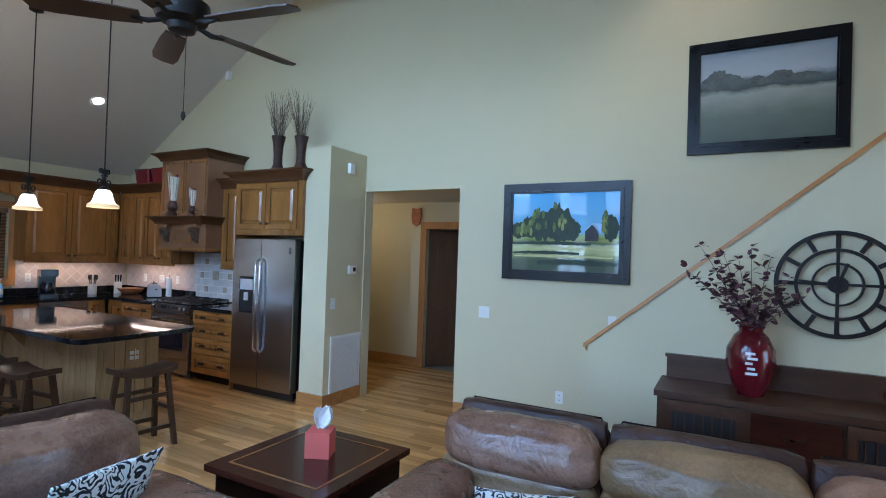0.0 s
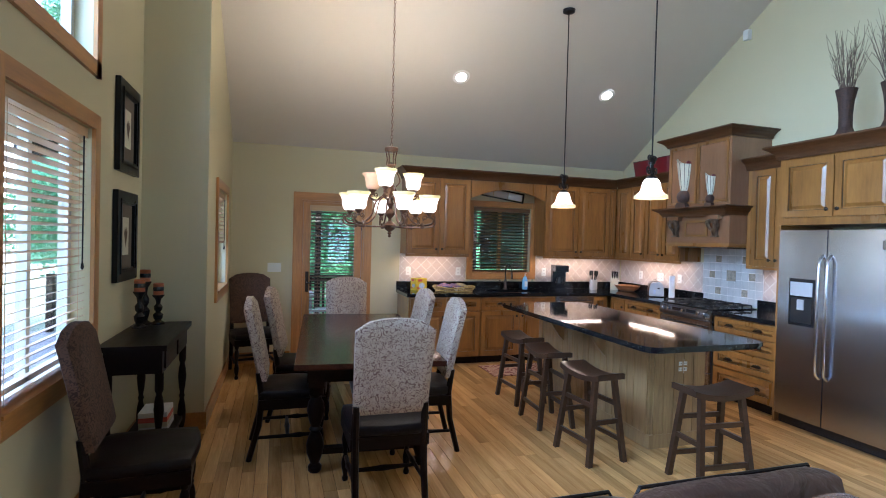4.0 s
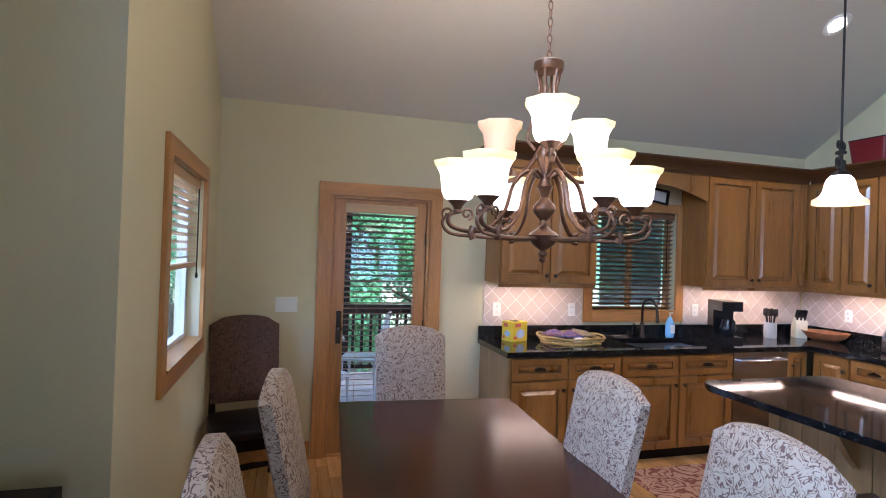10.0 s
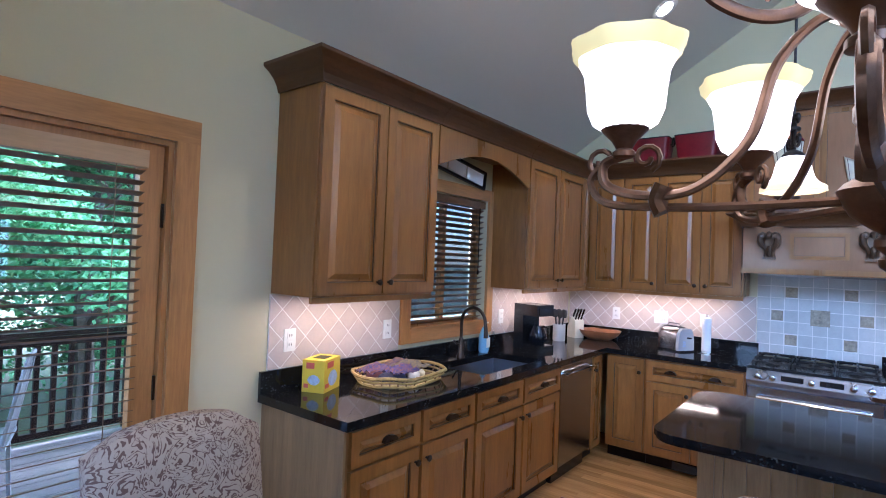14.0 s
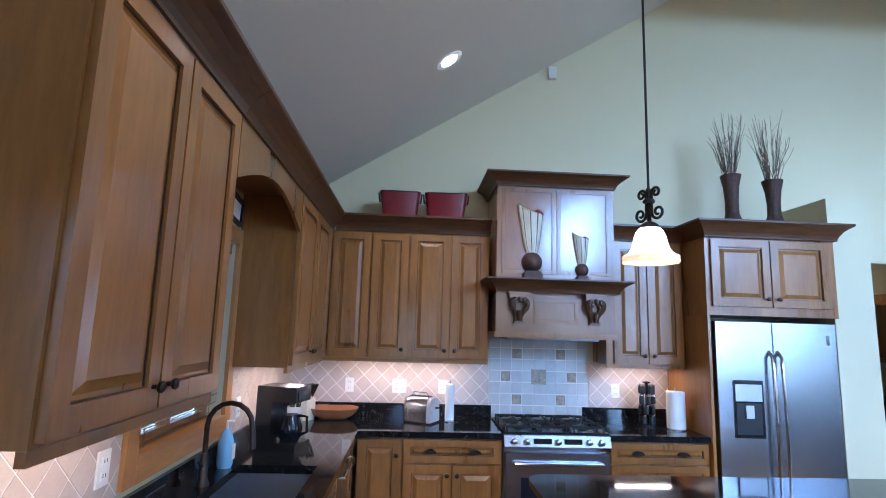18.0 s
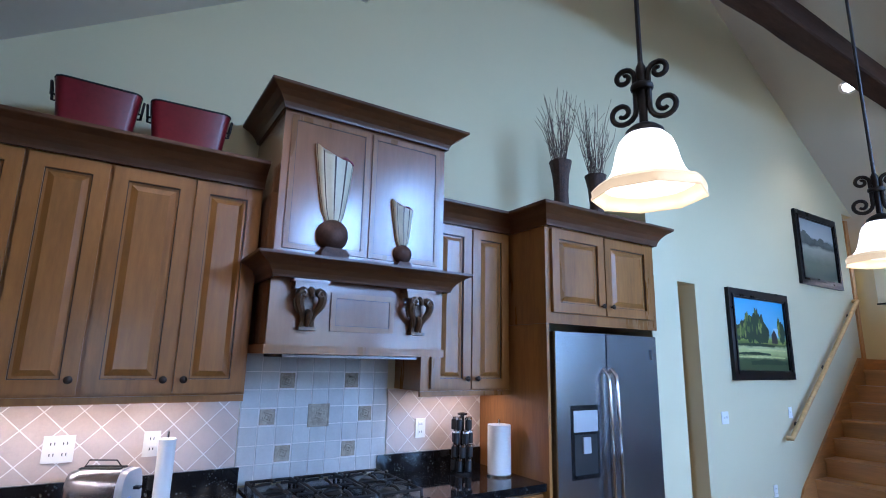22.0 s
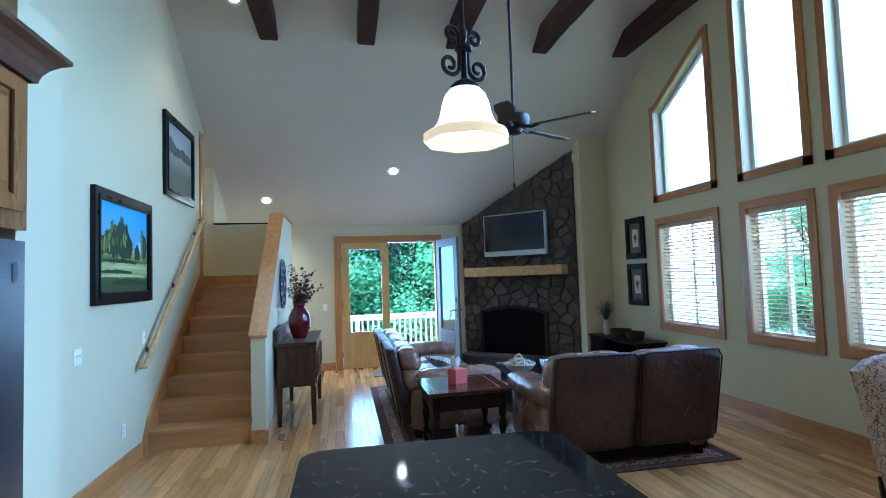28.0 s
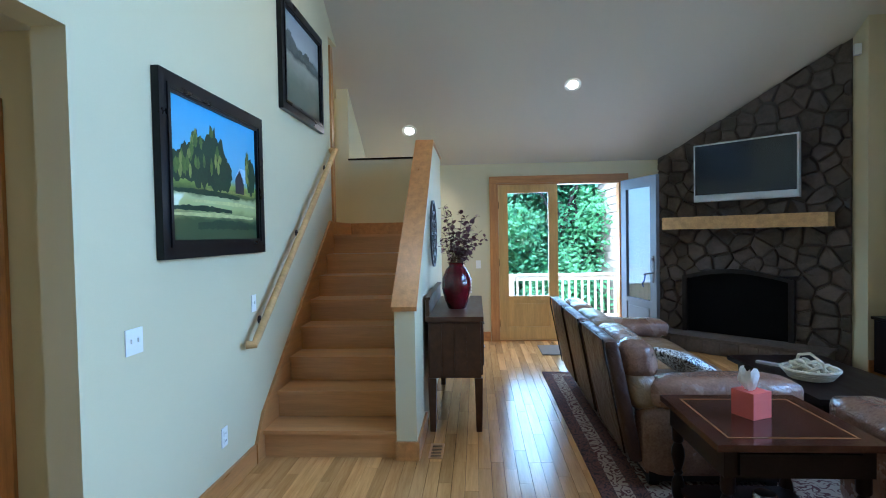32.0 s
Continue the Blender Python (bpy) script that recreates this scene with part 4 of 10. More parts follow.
for x in (7.45, 8.25, 9.12):
    z = 0.88 + (x - 7.22) * 0.757
    bm = bmesh.new()
    tube(bm, [(x, 0.083, z - 0.09), (x, 0.03, z - 0.085), (x, 0.0, z - 0.02)], 0.008, 8)
    lathe(bm, [(0.03, 0), (0.028, 0.006), (0.012, 0.01)], 12, (x, 0.078, z - 0.09), "y")
    part("bracket", bm, M["iron"], rail, "black wall bracket", smooth=True)
sd = thing("door_frame_3", pose(9.38, 0, 1.553), "honey fir casing at the stair landing", "door frame", kind="structure")
part("casing_side", B((-0.0, 0.09, -0.022, -0.001, 0.0, 2.0)), M["fir"], sd, bevel=0.004)
part("jamb", B((0.0, 0.02, 0.0, 0.14, 0, 2.1)), M["fir"], sd)

# collar beams under the ridge
for y in (-1.05, -2.22, -3.36, -4.53, -5.70):
    zb, zt = 4.52, 4.76
    bm = bmesh.new()
    xs = [2.62 + i * 0.3 for i in range(20)] + [8.48]
    for a, b in zip(xs, xs[1:]):
        j = [0.010 * noise.noise(Vector((x * 1.7, y * 3, 1))) for x in (a, b)]
        hexa(bm, [(a, y - 0.11 + j[0], zb + j[0]), (b, y - 0.11 + j[1], zb + j[1]), (b, y + 0.11 + j[1], zb - j[1]), (a, y + 0.11 + j[0], zb - j[0]),
                  (a, y - 0.11 - j[0], zt), (b, y - 0.11 - j[1], zt), (b, y + 0.11, zt), (a, y + 0.11, zt)])
    bmesh.ops.remove_doubles(bm, verts=bm.verts, dist=0.0005)
    tagged(new("ceiling_beam", finish("ceiling_beam", bm, M["beam"], 0.015)), "dark rough-hewn timber collar beam under the ceiling", "beam", "collar beams")


# recessed ceiling lights
def downlight(x, y, power=14.0):
    z = ceil_z(x)
    slope = math.degrees(math.atan((RZ - WEST_Z) / RIDGE)) if x < RIDGE else -math.degrees(math.atan((RZ - EAST_Z) / (EAST_X - RIDGE)))
    d = thing("recessed_light", pose(x, y, z, 0, -slope, 0), "lit recessed ceiling light with a white trim ring", "ceiling light", "recessed ceiling lights")
    bm = bmesh.new()
    lathe(bm, [(0.062, -0.004), (0.095, -0.006), (0.10, -0.001), (0.062, 0.0)], 24)
    part("trim_ring", bm, M["white"], d, smooth=True)
    bm = bmesh.new()
    lathe(bm, [(0.06, -0.003), (0.05, -0.010), (0.02, -0.014)], 20)
    part("lamp", bm, M["can"], d, "bright lamp", smooth=True)
    l = new("downlight", bpy.data.lights.new("downlight", "SPOT"))
    l.data.energy, l.data.spot_size, l.data.spot_blend, l.data.color, l.data.shadow_soft_size = power, radians(105), 0.6, (1.0, 0.82, 0.58), 0.05
    l.matrix_world = pose(x, y, z - 0.05)


for x, y in ((1.18, -3.09), (1.18, -1.15), (8.02, -0.73), (7.72, -1.59), (7.80, -3.91), (10.80, -0.67), (10.25, -2.70)):
    downlight(x, y, 4.2 if x > 10.5 else 2.4)
# added fill lamps, kept out of view, that warm the hall, laundry and upper hall
for x, y in ((3.5, 1.0), (7.2, 1.5), (9.9, 1.2)):
    l = new("hall_fill", bpy.data.lights.new("hall_fill", "POINT"))
    l.data.energy, l.data.color, l.data.shadow_soft_size = (0.45 if x < 9 else 0.8), (1.0, 0.78, 0.45), 0.08
    l.matrix_world = pose(x, y, 2.3 if x < 9 else 3.7)
    bm = bmesh.new()
    lathe(bm, [(0.02, 0.12), (0.1, 0.10), (0.13, 0.05), (0.09, 0.0), (0.02, -0.02)], 18)
    d = new("flush_light", finish("flush_light", bm, M["shade"], smooth=True))
    d.matrix_basis = pose(x, y, 2.30 if x < 9 else 3.78)
    tagged(d, "added glowing round ceiling lamp, out of view", "ceiling light")
    l.matrix_world = pose(x, y, 2.2 if x < 9 else 3.65)
# ---- kitchen ----
def cab_door(parent, x0, x1, z0, z1, y, knob=None, material=None, name="door", cup=0):
    """A raised-panel front in the plane y, facing -y; knob: (x, z) of a round knob; cup: number of cup pulls."""
    mt = material or M["maple"]
    f = min(0.058, (x1 - x0) * 0.24, (z1 - z0) * 0.3)
    bm = bmesh.new()
    t = 0.021
    box(bm, x0, x0 + f, y - t, y, z0, z1)
    box(bm, x1 - f, x1, y - t, y, z0, z1)
    box(bm, x0 + f, x1 - f, y - t, y, z0, z0 + f)
    box(bm, x0 + f, x1 - f, y - t, y, z1 - f, z1)
    d = part(name, bm, mt, parent, bevel=0.003)
    g = min(0.042, (x1 - x0) * 0.13, (z1 - z0) * 0.16)
    a0, a1, b0, b1 = x0 + f, x1 - f, z0 + f, z1 - f
    bm = bmesh.new()
    lo, hi = y - 0.006, y - 0.0205
    ring = [[bm.verts.new(p) for p in ((a0 + i, yy, b0 + i), (a1 - i, yy, b0 + i), (a1 - i, yy, b1 - i), (a0 + i, yy, b1 - i))] for i, yy in ((0, lo), (g * 0.35, lo), (g, hi))]
    for u, v in zip(ring, ring[1:]):
        for k in range(4):
            bm.faces.new((u[k], u[(k + 1) % 4], v[(k + 1) % 4], v[k]))
    bm.faces.new(ring[-1])
    part("raised_panel", bm, mt, d)
    bm = bmesh.new()
    e = 0.004
    for q in ((a0, a0 + e, b0, b1), (a1 - e, a1, b0, b1), (a0 + e, a1 - e, b0, b0 + e), (a0 + e, a1 - e, b1 - e, b1)):
        box(bm, q[0], q[1], y - 0.0125, y - 0.0085, q[2], q[3])
    part("glaze_line", bm, M["maple_glaze"], d, "dark glaze in the groove")
    if knob:
        bm = bmesh.new()
        lathe(bm, [(0.006, 0), (0.006, -0.012), (0.015, -0.018), (0.016, -0.026), (0.008, -0.032)], 12, (knob[0], y - t, knob[1]), "y")
        part("knob", bm, M["knob"], d, "dark bronze knob", smooth=True)
    for i in range(cup):
        cx = (x0 + x1) / 2 if cup == 1 else x0 + (x1 - x0) * (0.27 + 0.46 * i)
        cz = (z0 + z1) / 2
        bm = bmesh.new()
        pts = []
        for k in range(9):
            a = math.pi * k / 8
            pts.append((cx - 0.045 * math.cos(a), cz - 0.008 + 0.028 * math.sin(a)))
        prism(bm, pts, "y", y - t - 0.022, y - t)
        part("cup_pull", bm, M["knob"], d, "dark bronze cup pull", 0.004)
    return d


def base_cab(m, w, fronts, label, deep=0.60, material=None, toe=True, end=None, sink=False):
    """fronts: list of (kind, x0, x1, z0, z1, extra)."""
    mt = material or M["maple"]
    c = thing("base_cabinet", m, label, "cabinet", "kitchen base cabinets")
    low = 0.64 if sink else 0.872
    bm = B((0.001, w - 0.001, -deep + 0.001, -0.003, 0.10, low))
    if sink:
        box(bm, 0.001, w - 0.001, -deep + 0.001, -0.545, low, 0.872)
        box(bm, 0.001, 0.21, -0.545, -0.003, low, 0.872)
        box(bm, 0.21, w - 0.001, -0.118, -0.003, low, 0.872)
    part("body", bm, mt, c)
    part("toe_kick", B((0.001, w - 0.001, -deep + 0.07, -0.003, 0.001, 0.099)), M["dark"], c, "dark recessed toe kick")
    for k, x0, x1, z0, z1, e in fronts:
        if k == "door":
            cab_door(c, x0, x1, z0, z1, -deep, e, mt)
        else:
            cab_door(c, x0, x1, z0, z1, -deep, None, mt, "drawer", e)
    return c


def std(w, n=1):
    """n drawers over n doors."""
    out = []
    for i in range(n):
        a, b = w * i / n + 0.012, w * (i + 1) / n - 0.012
        out.append(("drawer", a, b, 0.70, 0.855, 1))
        k = b - 0.03 if (i % 2 == 0 and n > 1) or (n == 1) else a + 0.03
        out.append(("door", a, b, 0.115, 0.685, (k, 0.62)))
    return out


WR = lambda y: pose(0.0, y, 0, 0, 0, 90)
base_cab(WR(-3.49), 0.94, std(0.94, 2), "glazed maple base cabinet with drawers over panelled doors")
base_cab(WR(-2.55), 1.09, std(1.09, 2), "glazed maple sink cabinet with panelled doors", sink=True)
base_cab(WR(-0.865), 0.225, [("door", 0.0, 0.20, 0.115, 0.855, (0.03, 0.75))], "narrow glazed maple corner cabinet")
base_cab(pose(0.64, 0, 0), 0.32, [("door", 0.01, 0.31, 0.115, 0.855, (0.28, 0.75))], "narrow glazed maple corner cabinet")
base_cab(pose(0.96, 0, 0), 0.715, [("drawer", 0.012, 0.70, 0.70, 0.855, 2), ("door", 0.012, 0.35, 0.115, 0.685, (0.32, 0.62)), ("door", 0.36, 0.70, 0.115, 0.685, (0.39, 0.62))], "glazed maple base cabinet with a wide drawer")
base_cab(pose(2.455, 0, 0), 0.75, [("drawer", 0.012, 0.74, z, z + h, 2) for z, h in ((0.715, 0.14), (0.545, 0.155), (0.35, 0.18), (0.115, 0.22))], "glazed maple cabinet of four wide drawers")
ep = thing("counter_end", pose(0, -3.49, 0), "glazed maple end panel of the counter run", "cabinet panel")
part("panel", B((0.003, 0.60, -0.016, -0.001, 0.0, 0.872)), M["maple_pale"], ep, bevel=0.002)

# dishwasher
dw = thing("dishwasher", WR(-1.457), "stainless steel dishwasher under the counter", "dishwasher")
part("body", B((0.005, 0.585, -0.58, -0.02, 0.10, 0.87)), M["steel_dark"], dw)
part("front", B((0.006, 0.584, -0.615, -0.581, 0.13, 0.87)), M["steel"], dw, "brushed steel front", 0.006)
bm = bmesh.new()
tube(bm, [(0.05, -0.616, 0.80), (0.05, -0.65, 0.80), (0.535, -0.65, 0.80), (0.535, -0.616, 0.80)], 0.009, 8)
part("handle", bm, M["chrome"], dw, "steel bar handle", smooth=True)
part("kick_plate", B((0.01, 0.58, -0.56, -0.50, 0.001, 0.099)), M["black"], dw)

# countertops with the sink cut out
SX0, SX1, SY_0, SY_1 = 0.13, 0.53, -2.335, -1.60
def plate(xs, ys, z0, z1, keep):
    """One connected slab over the cells of a plan grid that keep(x, y) accepts."""
    bm = bmesh.new()
    cells = {(i, j) for i in range(len(xs) - 1) for j in range(len(ys) - 1) if keep((xs[i] + xs[i + 1]) / 2, (ys[j] + ys[j + 1]) / 2)}
    vt = {}
    at = lambda i, j, z: vt.setdefault((i, j, z), bm.verts.new((xs[i], ys[j], z)) if (i, j, z) not in vt else None)
    for i, j in sorted(cells):
        q = ((i, j), (i + 1, j), (i + 1, j + 1), (i, j + 1))
        bm.faces.new([at(*p, z1) for p in q])
        bm.faces.new([at(*p, z0) for p in q][::-1])
        for (a, b), nb in zip(zip(q, q[1:] + q[:1]), ((i, j - 1), (i + 1, j), (i, j + 1), (i - 1, j))):
            if nb not in cells:
                bm.faces.new((at(*a, z0), at(*b, z0), at(*b, z1), at(*a, z1)))
    return bm


bm = plate((0.003, SX0, SX1, 0.645, 1.678), (-3.53, SY_0, SY_1, -0.645, -0.003), 0.873, 0.914,
           lambda x, y: not (SX0 < x < SX1 and SY_0 < y < SY_1) and (x < 0.645 or y > -0.645))
ct = thing("countertop", pose(0, 0, 0), "polished black granite worktop of the kitchen corner", "worktop")
part("slab", bm, M["granite"], ct, "polished black granite", 0.004)
part("upstand", B((0.003, 0.023, -3.53, -0.024, 0.915, 1.02), (0.003, 1.678, -0.023, -0.003, 0.915, 1.02)), M["granite"], ct, "low granite upstand", 0.002)
ct2 = thing("countertop", pose(0, 0, 0), "short black granite worktop between range and refrigerator", "worktop")
part("slab", B((2.452, 3.20, -0.645, -0.003, 0.873, 0.914)), M["granite"], ct2, "polished black granite", 0.003)
part("upstand", B((2.452, 3.20, -0.023, -0.003, 0.915, 1.02)), M["granite"], ct2, "low granite upstand", 0.002)
sk = thing("sink", pose((SX0 + SX1) / 2, (SY_0 + SY_1) / 2, 0.66), "undermounted stainless steel sink", "sink")
a, b = (SX1 - SX0) / 2 + 0.004, (SY_1 - SY_0) / 2 + 0.004
bm = bmesh.new()
rings = []
for i, z in ((0, 0.21), (0.0, 0.2), (0.015, 0.03), (0.05, 0.0)):
    rings.append([bm.verts.new(p) for p in ((-a + i, -b + i, z), (a - i, -b + i, z), (a - i, b - i, z), (-a + i, b - i, z))])
for u, v in zip(rings, rings[1:]):
    for k in range(4):
        bm.faces.new((u[k], u[(k + 1) % 4], v[(k + 1) % 4], v[k]))
bm.faces.new(rings[-1])
part("basin", bm, mat("sink_steel", (0.30, 0.32, 0.35), 0.30, 1.0, var=0.06, scale=3, fine=90, bump=0.02), sk, "brushed steel basin")
bm = bmesh.new()
lathe(bm, [(0.04, 0.001), (0.035, 0.006), (0.01, 0.003)], 16)
part("drain", bm, M["chrome"], sk, smooth=True)
fa = thing("faucet", pose(0.085, -1.97, 0.914), "dark bronze gooseneck kitchen faucet", "faucet")
bm = bmesh.new()
lathe(bm, [(0.03, 0), (0.03, 0.01), (0.02, 0.03), (0.017, 0.12), (0.014, 0.14)], 14)
part("base", bm, M["knob"], fa, smooth=True)
bm = bmesh.new()
pts = [(0, 0, 0.13), (0, 0, 0.26)] + [(0.10 - 0.10 * math.cos(a * math.pi / 8), 0, 0.26 + 0.10 * math.sin(a * math.pi / 8)) for a in range(1, 9)] + [(0.205, 0, 0.22), (0.208, 0, 0.16)]
tube(bm, pts, [0.012] * 10 + [0.014, 0.017], 10)
part("spout", bm, M["knob"], fa, smooth=True)
bm = bmesh.new()
tube(bm, [(0, -0.02, 0.09), (0, -0.05, 0.10), (0.01, -0.10, 0.13)], [0.008, 0.007, 0.006], 8)
part("lever", bm, M["knob"], fa, smooth=True)


# wall cabinets
def crown(parent, pts, z0, z1, out, name="crown"):
    """A flaring crown moulding along a polyline of (x, y) corners seen from above; out: which side is outward (+1 right of travel)."""
    prof = [(0.0, 0.0), (0.012, 0.0), (0.014, 0.10), (0.022, 0.28), (0.040, 0.50), (0.066, 0.70), (0.094, 0.84), (0.098, 0.88), (0.098, 1.0), (0.0, 1.0)]
    bm = bmesh.new()
    n = len(pts)
    rows = []
    for i, p in enumerate(pts):
        p = Vector(p)
        dirs = []
        if i > 0:
            dirs.append((p - Vector(pts[i - 1])).normalized())
        if i < n - 1:
            dirs.append((Vector(pts[i + 1]) - p).normalized())
        nrm = [Vector((d.y, -d.x)) * out for d in dirs]
        off = nrm[0] if len(nrm) == 1 else (nrm[0] + nrm[1]) / (1 + nrm[0].dot(nrm[1]))
        rows.append([bm.verts.new((p.x + off.x * u, p.y + off.y * u, z0 + (z1 - z0) * v)) for u, v in prof])
    k = len(prof)
    for r, s in zip(rows, rows[1:]):
        for j in range(k):
            bm.faces.new((r[j], r[(j + 1) % k], s[(j + 1) % k], s[j]))
    bm.faces.new(rows[0])
    bm.faces.new(rows[-1][::-1])
    return part(name, bm, M["maple_dark"], parent, "dark flared crown moulding")


def wall_cab(m, w, z0, z1, deep, doors, label):
    c = thing("wall_cabinet", m, label, "cabinet", "kitchen wall cabinets")
    part("body", B((0.001, w - 0.001, -deep, -0.003, z0, z1)), M["maple"], c, bevel=0.002)
    for x0, x1, kx in doors:
        cab_door(c, x0, x1, z0 + 0.012, z1 - 0.012, -deep - 0.001, (kx, z0 + 0.07) if kx is not None else None)
    part("light_rail", B((0.002, w - 0.002, -deep, -deep + 0.02, z0 - 0.03, z0 - 0.001)), M["maple"], c)
    return c


UZ0, UZ1 = 1.40, 2.40
D = 0.32
wc = wall_cab(WR(-3.485), 0.87, UZ0, UZ1, D, [(0.012, 0.43, 0.395), (0.44, 0.858, 0.475)], "tall glazed maple wall cabinet beside the sink window")
crown(wc, [(0.0, -0.003), (0.0, -D - 0.02), (0.87, -D - 0.02)], 2.393, 2.518, 1)
wc = wall_cab(WR(-1.51), 1.168, UZ0, UZ1, D, [(0.012, 0.525, 0.49), (0.535, 1.045, 0.57), (1.055, 1.14, None)], "glazed maple wall cabinet over the coffee maker")
crown(wc, [(0.0, -D - 0.02), (1.17 - 0.021, -D - 0.02)], 2.393, 2.518, 1)
va = thing("window_valance", WR(-2.613), "arched glazed maple valance over the sink window", "valance")
bm = bmesh.new()
pts = [(0.0, 2.395), (0.0, 2.16)] + [(1.10 * i / 12, 2.16 + 0.13 * math.sin(math.pi * i / 12)) for i in range(1, 12)] + [(1.10, 2.16), (1.10, 2.395)]
prism(bm, pts, "y", -D - 0.02, -D)
part("arch", bm, M["maple"], va, bevel=0.003)
part("soffit_board", B((0.0, 1.10, -D, -0.003, 2.37, 2.395)), M["maple"], va)
crown(va, [(0.0, -D - 0.02), (1.10, -D - 0.02)], 2.393, 2.518, 1)
wc = wall_cab(pose(0.003, 0, 0), 1.60, UZ0, UZ1, D + 0.0, [(0.345, 0.645, None), (0.66, 0.945, 0.915), (0.96, 1.285, 1.25), (1.295, 1.585, 1.33)], "glazed maple wall cabinets beside the range hood")
crown(wc, [(0.36, -D - 0.02), (1.60, -D - 0.02)], 2.395, 2.52, 1)
wc = wall_cab(pose(2.555, 0, 0), 0.65, UZ0, UZ1, D, [(0.06, 0.335, 0.30), (0.345, 0.63, 0.375)], "glazed maple wall cabinet between hood and refrigerator")
crown(wc, [(0.0, -D - 0.02), (0.65, -D - 0.02)], 2.395, 2.52, 1)
fc = thing("fridge_surround", pose(3.207, 0, 0), "glazed maple cabinet and side panels round the refrigerator", "cabinet")
part("side_panel", B((0.0, 0.022, -0.66, -0.003, 0.001, 1.80)), M["maple"], fc, bevel=0.002)
part("body", B((0.0, 1.035, -0.66, -0.003, 1.802, 2.40)), M["maple"], fc, bevel=0.002)
cab_door(fc, 0.04, 0.50, 1.87, 2.38, -0.661, (0.46, 1.93))
cab_door(fc, 0.51, 0.97, 1.87, 2.38, -0.661, (0.55, 1.93))
crown(fc, [(0.0, -0.003), (0.0, -0.68), (1.035, -0.68), (1.035, -0.003)], 2.395, 2.52, 1)

# range hood
hd = thing("range_hood", pose(1.625, -0.045, 0), "glazed maple range hood with mantel shelf and carved corbels", "range hood")
part("body", B((0.0, 0.92, -0.50, 0.042, 1.62, 2.78)), M["hood"], hd, bevel=0.003)
part("apron", B((-0.012, 0.932, -0.515, 0.042, 1.59, 1.63)), M["maple"], hd, bevel=0.004)
for x0, x1, z0, z1 in ((0.035, 0.452, 2.075, 2.745), (0.468, 0.885, 2.075, 2.745), (0.29, 0.63, 1.70, 1.885)):
    bm = bmesh.new()
    w = 0.026
    for q in ((x0, x0 + w, z0, z1), (x1 - w, x1, z0, z1), (x0 + w, x1 - w, z0, z0 + w), (x0 + w, x1 - w, z1 - w, z1)):
        box(bm, q[0], q[1], -0.508, -0.5005, q[2], q[3])
    fr_ = part("panel_moulding", bm, M["maple"], hd, "glazed panel moulding", 0.003)
    part("panel", B((x0 + w, x1 - w, -0.5035, -0.5005, z0 + w, z1 - w)), M["hood"], fr_, "flat pale panel")
    e = 0.003
    part("glaze_line", B((x0 + w, x0 + w + e, -0.5055, -0.504, z0 + w, z1 - w), (x1 - w - e, x1 - w, -0.5055, -0.504, z0 + w, z1 - w), (x0 + w, x1 - w, -0.5055, -0.504, z0 + w, z0 + w + e), (x0 + w, x1 - w, -0.5055, -0.504, z1 - w - e, z1 - w)), M["maple_glaze"], fr_)
crown(hd, [(0.0, 0.042), (0.0, -0.515), (0.92, -0.515), (0.92, 0.042)], 2.76, 2.86, 1)
crown(hd, [(0.0, 0.042), (0.0, -0.56), (0.92, -0.56), (0.92, 0.042)], 1.93, 2.03, 1, "mantel_shelf")
part("shelf_board", B((-0.004, 0.924, -0.561, -0.50, 1.95, 2.026)), M["maple_dark"], hd)
for cx in (0.17, 0.75):
    part("corbel_block", B((cx - 0.075, cx + 0.075, -0.565, -0.502, 1.885, 1.928), (cx - 0.085, cx + 0.085, -0.575, -0.502, 1.915, 1.929)), M["hood"], hd, "square block over the corbel", 0.003)
    bm = bmesh.new()
    # acanthus bracket: two heavy volutes joined by leaves, drawn in to a small scrolled foot
    for sg in (-1, 1):
        tube(bm, bez([(cx + sg * 0.030, -0.560, 1.880), (cx + sg * 0.052, -0.572, 1.852), (cx + sg * 0.050, -0.566, 1.815), (cx + sg * 0.030, -0.548, 1.778), (cx + sg * 0.020, -0.530, 1.745), (cx + sg * 0.026, -0.524, 1.715)], 4),
             [0.020, 0.022, 0.024, 0.024, 0.023, 0.022, 0.021, 0.020, 0.019, 0.018, 0.017, 0.016, 0.015, 0.014, 0.014, 0.014, 0.013, 0.013, 0.012, 0.012, 0.012], 8)
        tube(bm, [(cx + sg * (0.040 + 0.020 * (1 - q / 14) * math.cos(q * 0.6)), -0.590, 1.858 + 0.020 * (1 - q / 14) * math.sin(q * 0.6)) for q in range(13)], 0.007, 6)
        tube(bm, bez([(cx + sg * 0.060, -0.54, 1.84), (cx + sg * 0.066, -0.548, 1.81), (cx + sg * 0.048, -0.540, 1.775)], 3), [0.010, 0.011, 0.010, 0.009, 0.008, 0.006, 0.004], 6)
    tube(bm, bez([(cx, -0.545, 1.885), (cx, -0.575, 1.868), (cx, -0.582, 1.848)], 3), [0.020, 0.020, 0.018, 0.016, 0.014, 0.012, 0.008], 8)
    tube(bm, bez([(cx, -0.536, 1.790), (cx, -0.560, 1.770), (cx, -0.548, 1.735), (cx, -0.536, 1.716)], 3), [0.008, 0.012, 0.015, 0.016, 0.016, 0.014, 0.012, 0.011, 0.010, 0.010], 8)
    box(bm, cx - 0.040, cx + 0.040, -0.548, -0.5025, 1.698, 1.712)
    box(bm, cx - 0.026, cx + 0.026, -0.530, -0.5025, 1.712, 1.885)
    part("corbel", bm, M["gilt"], hd, "carved bronzed scroll corbel", smooth=True)
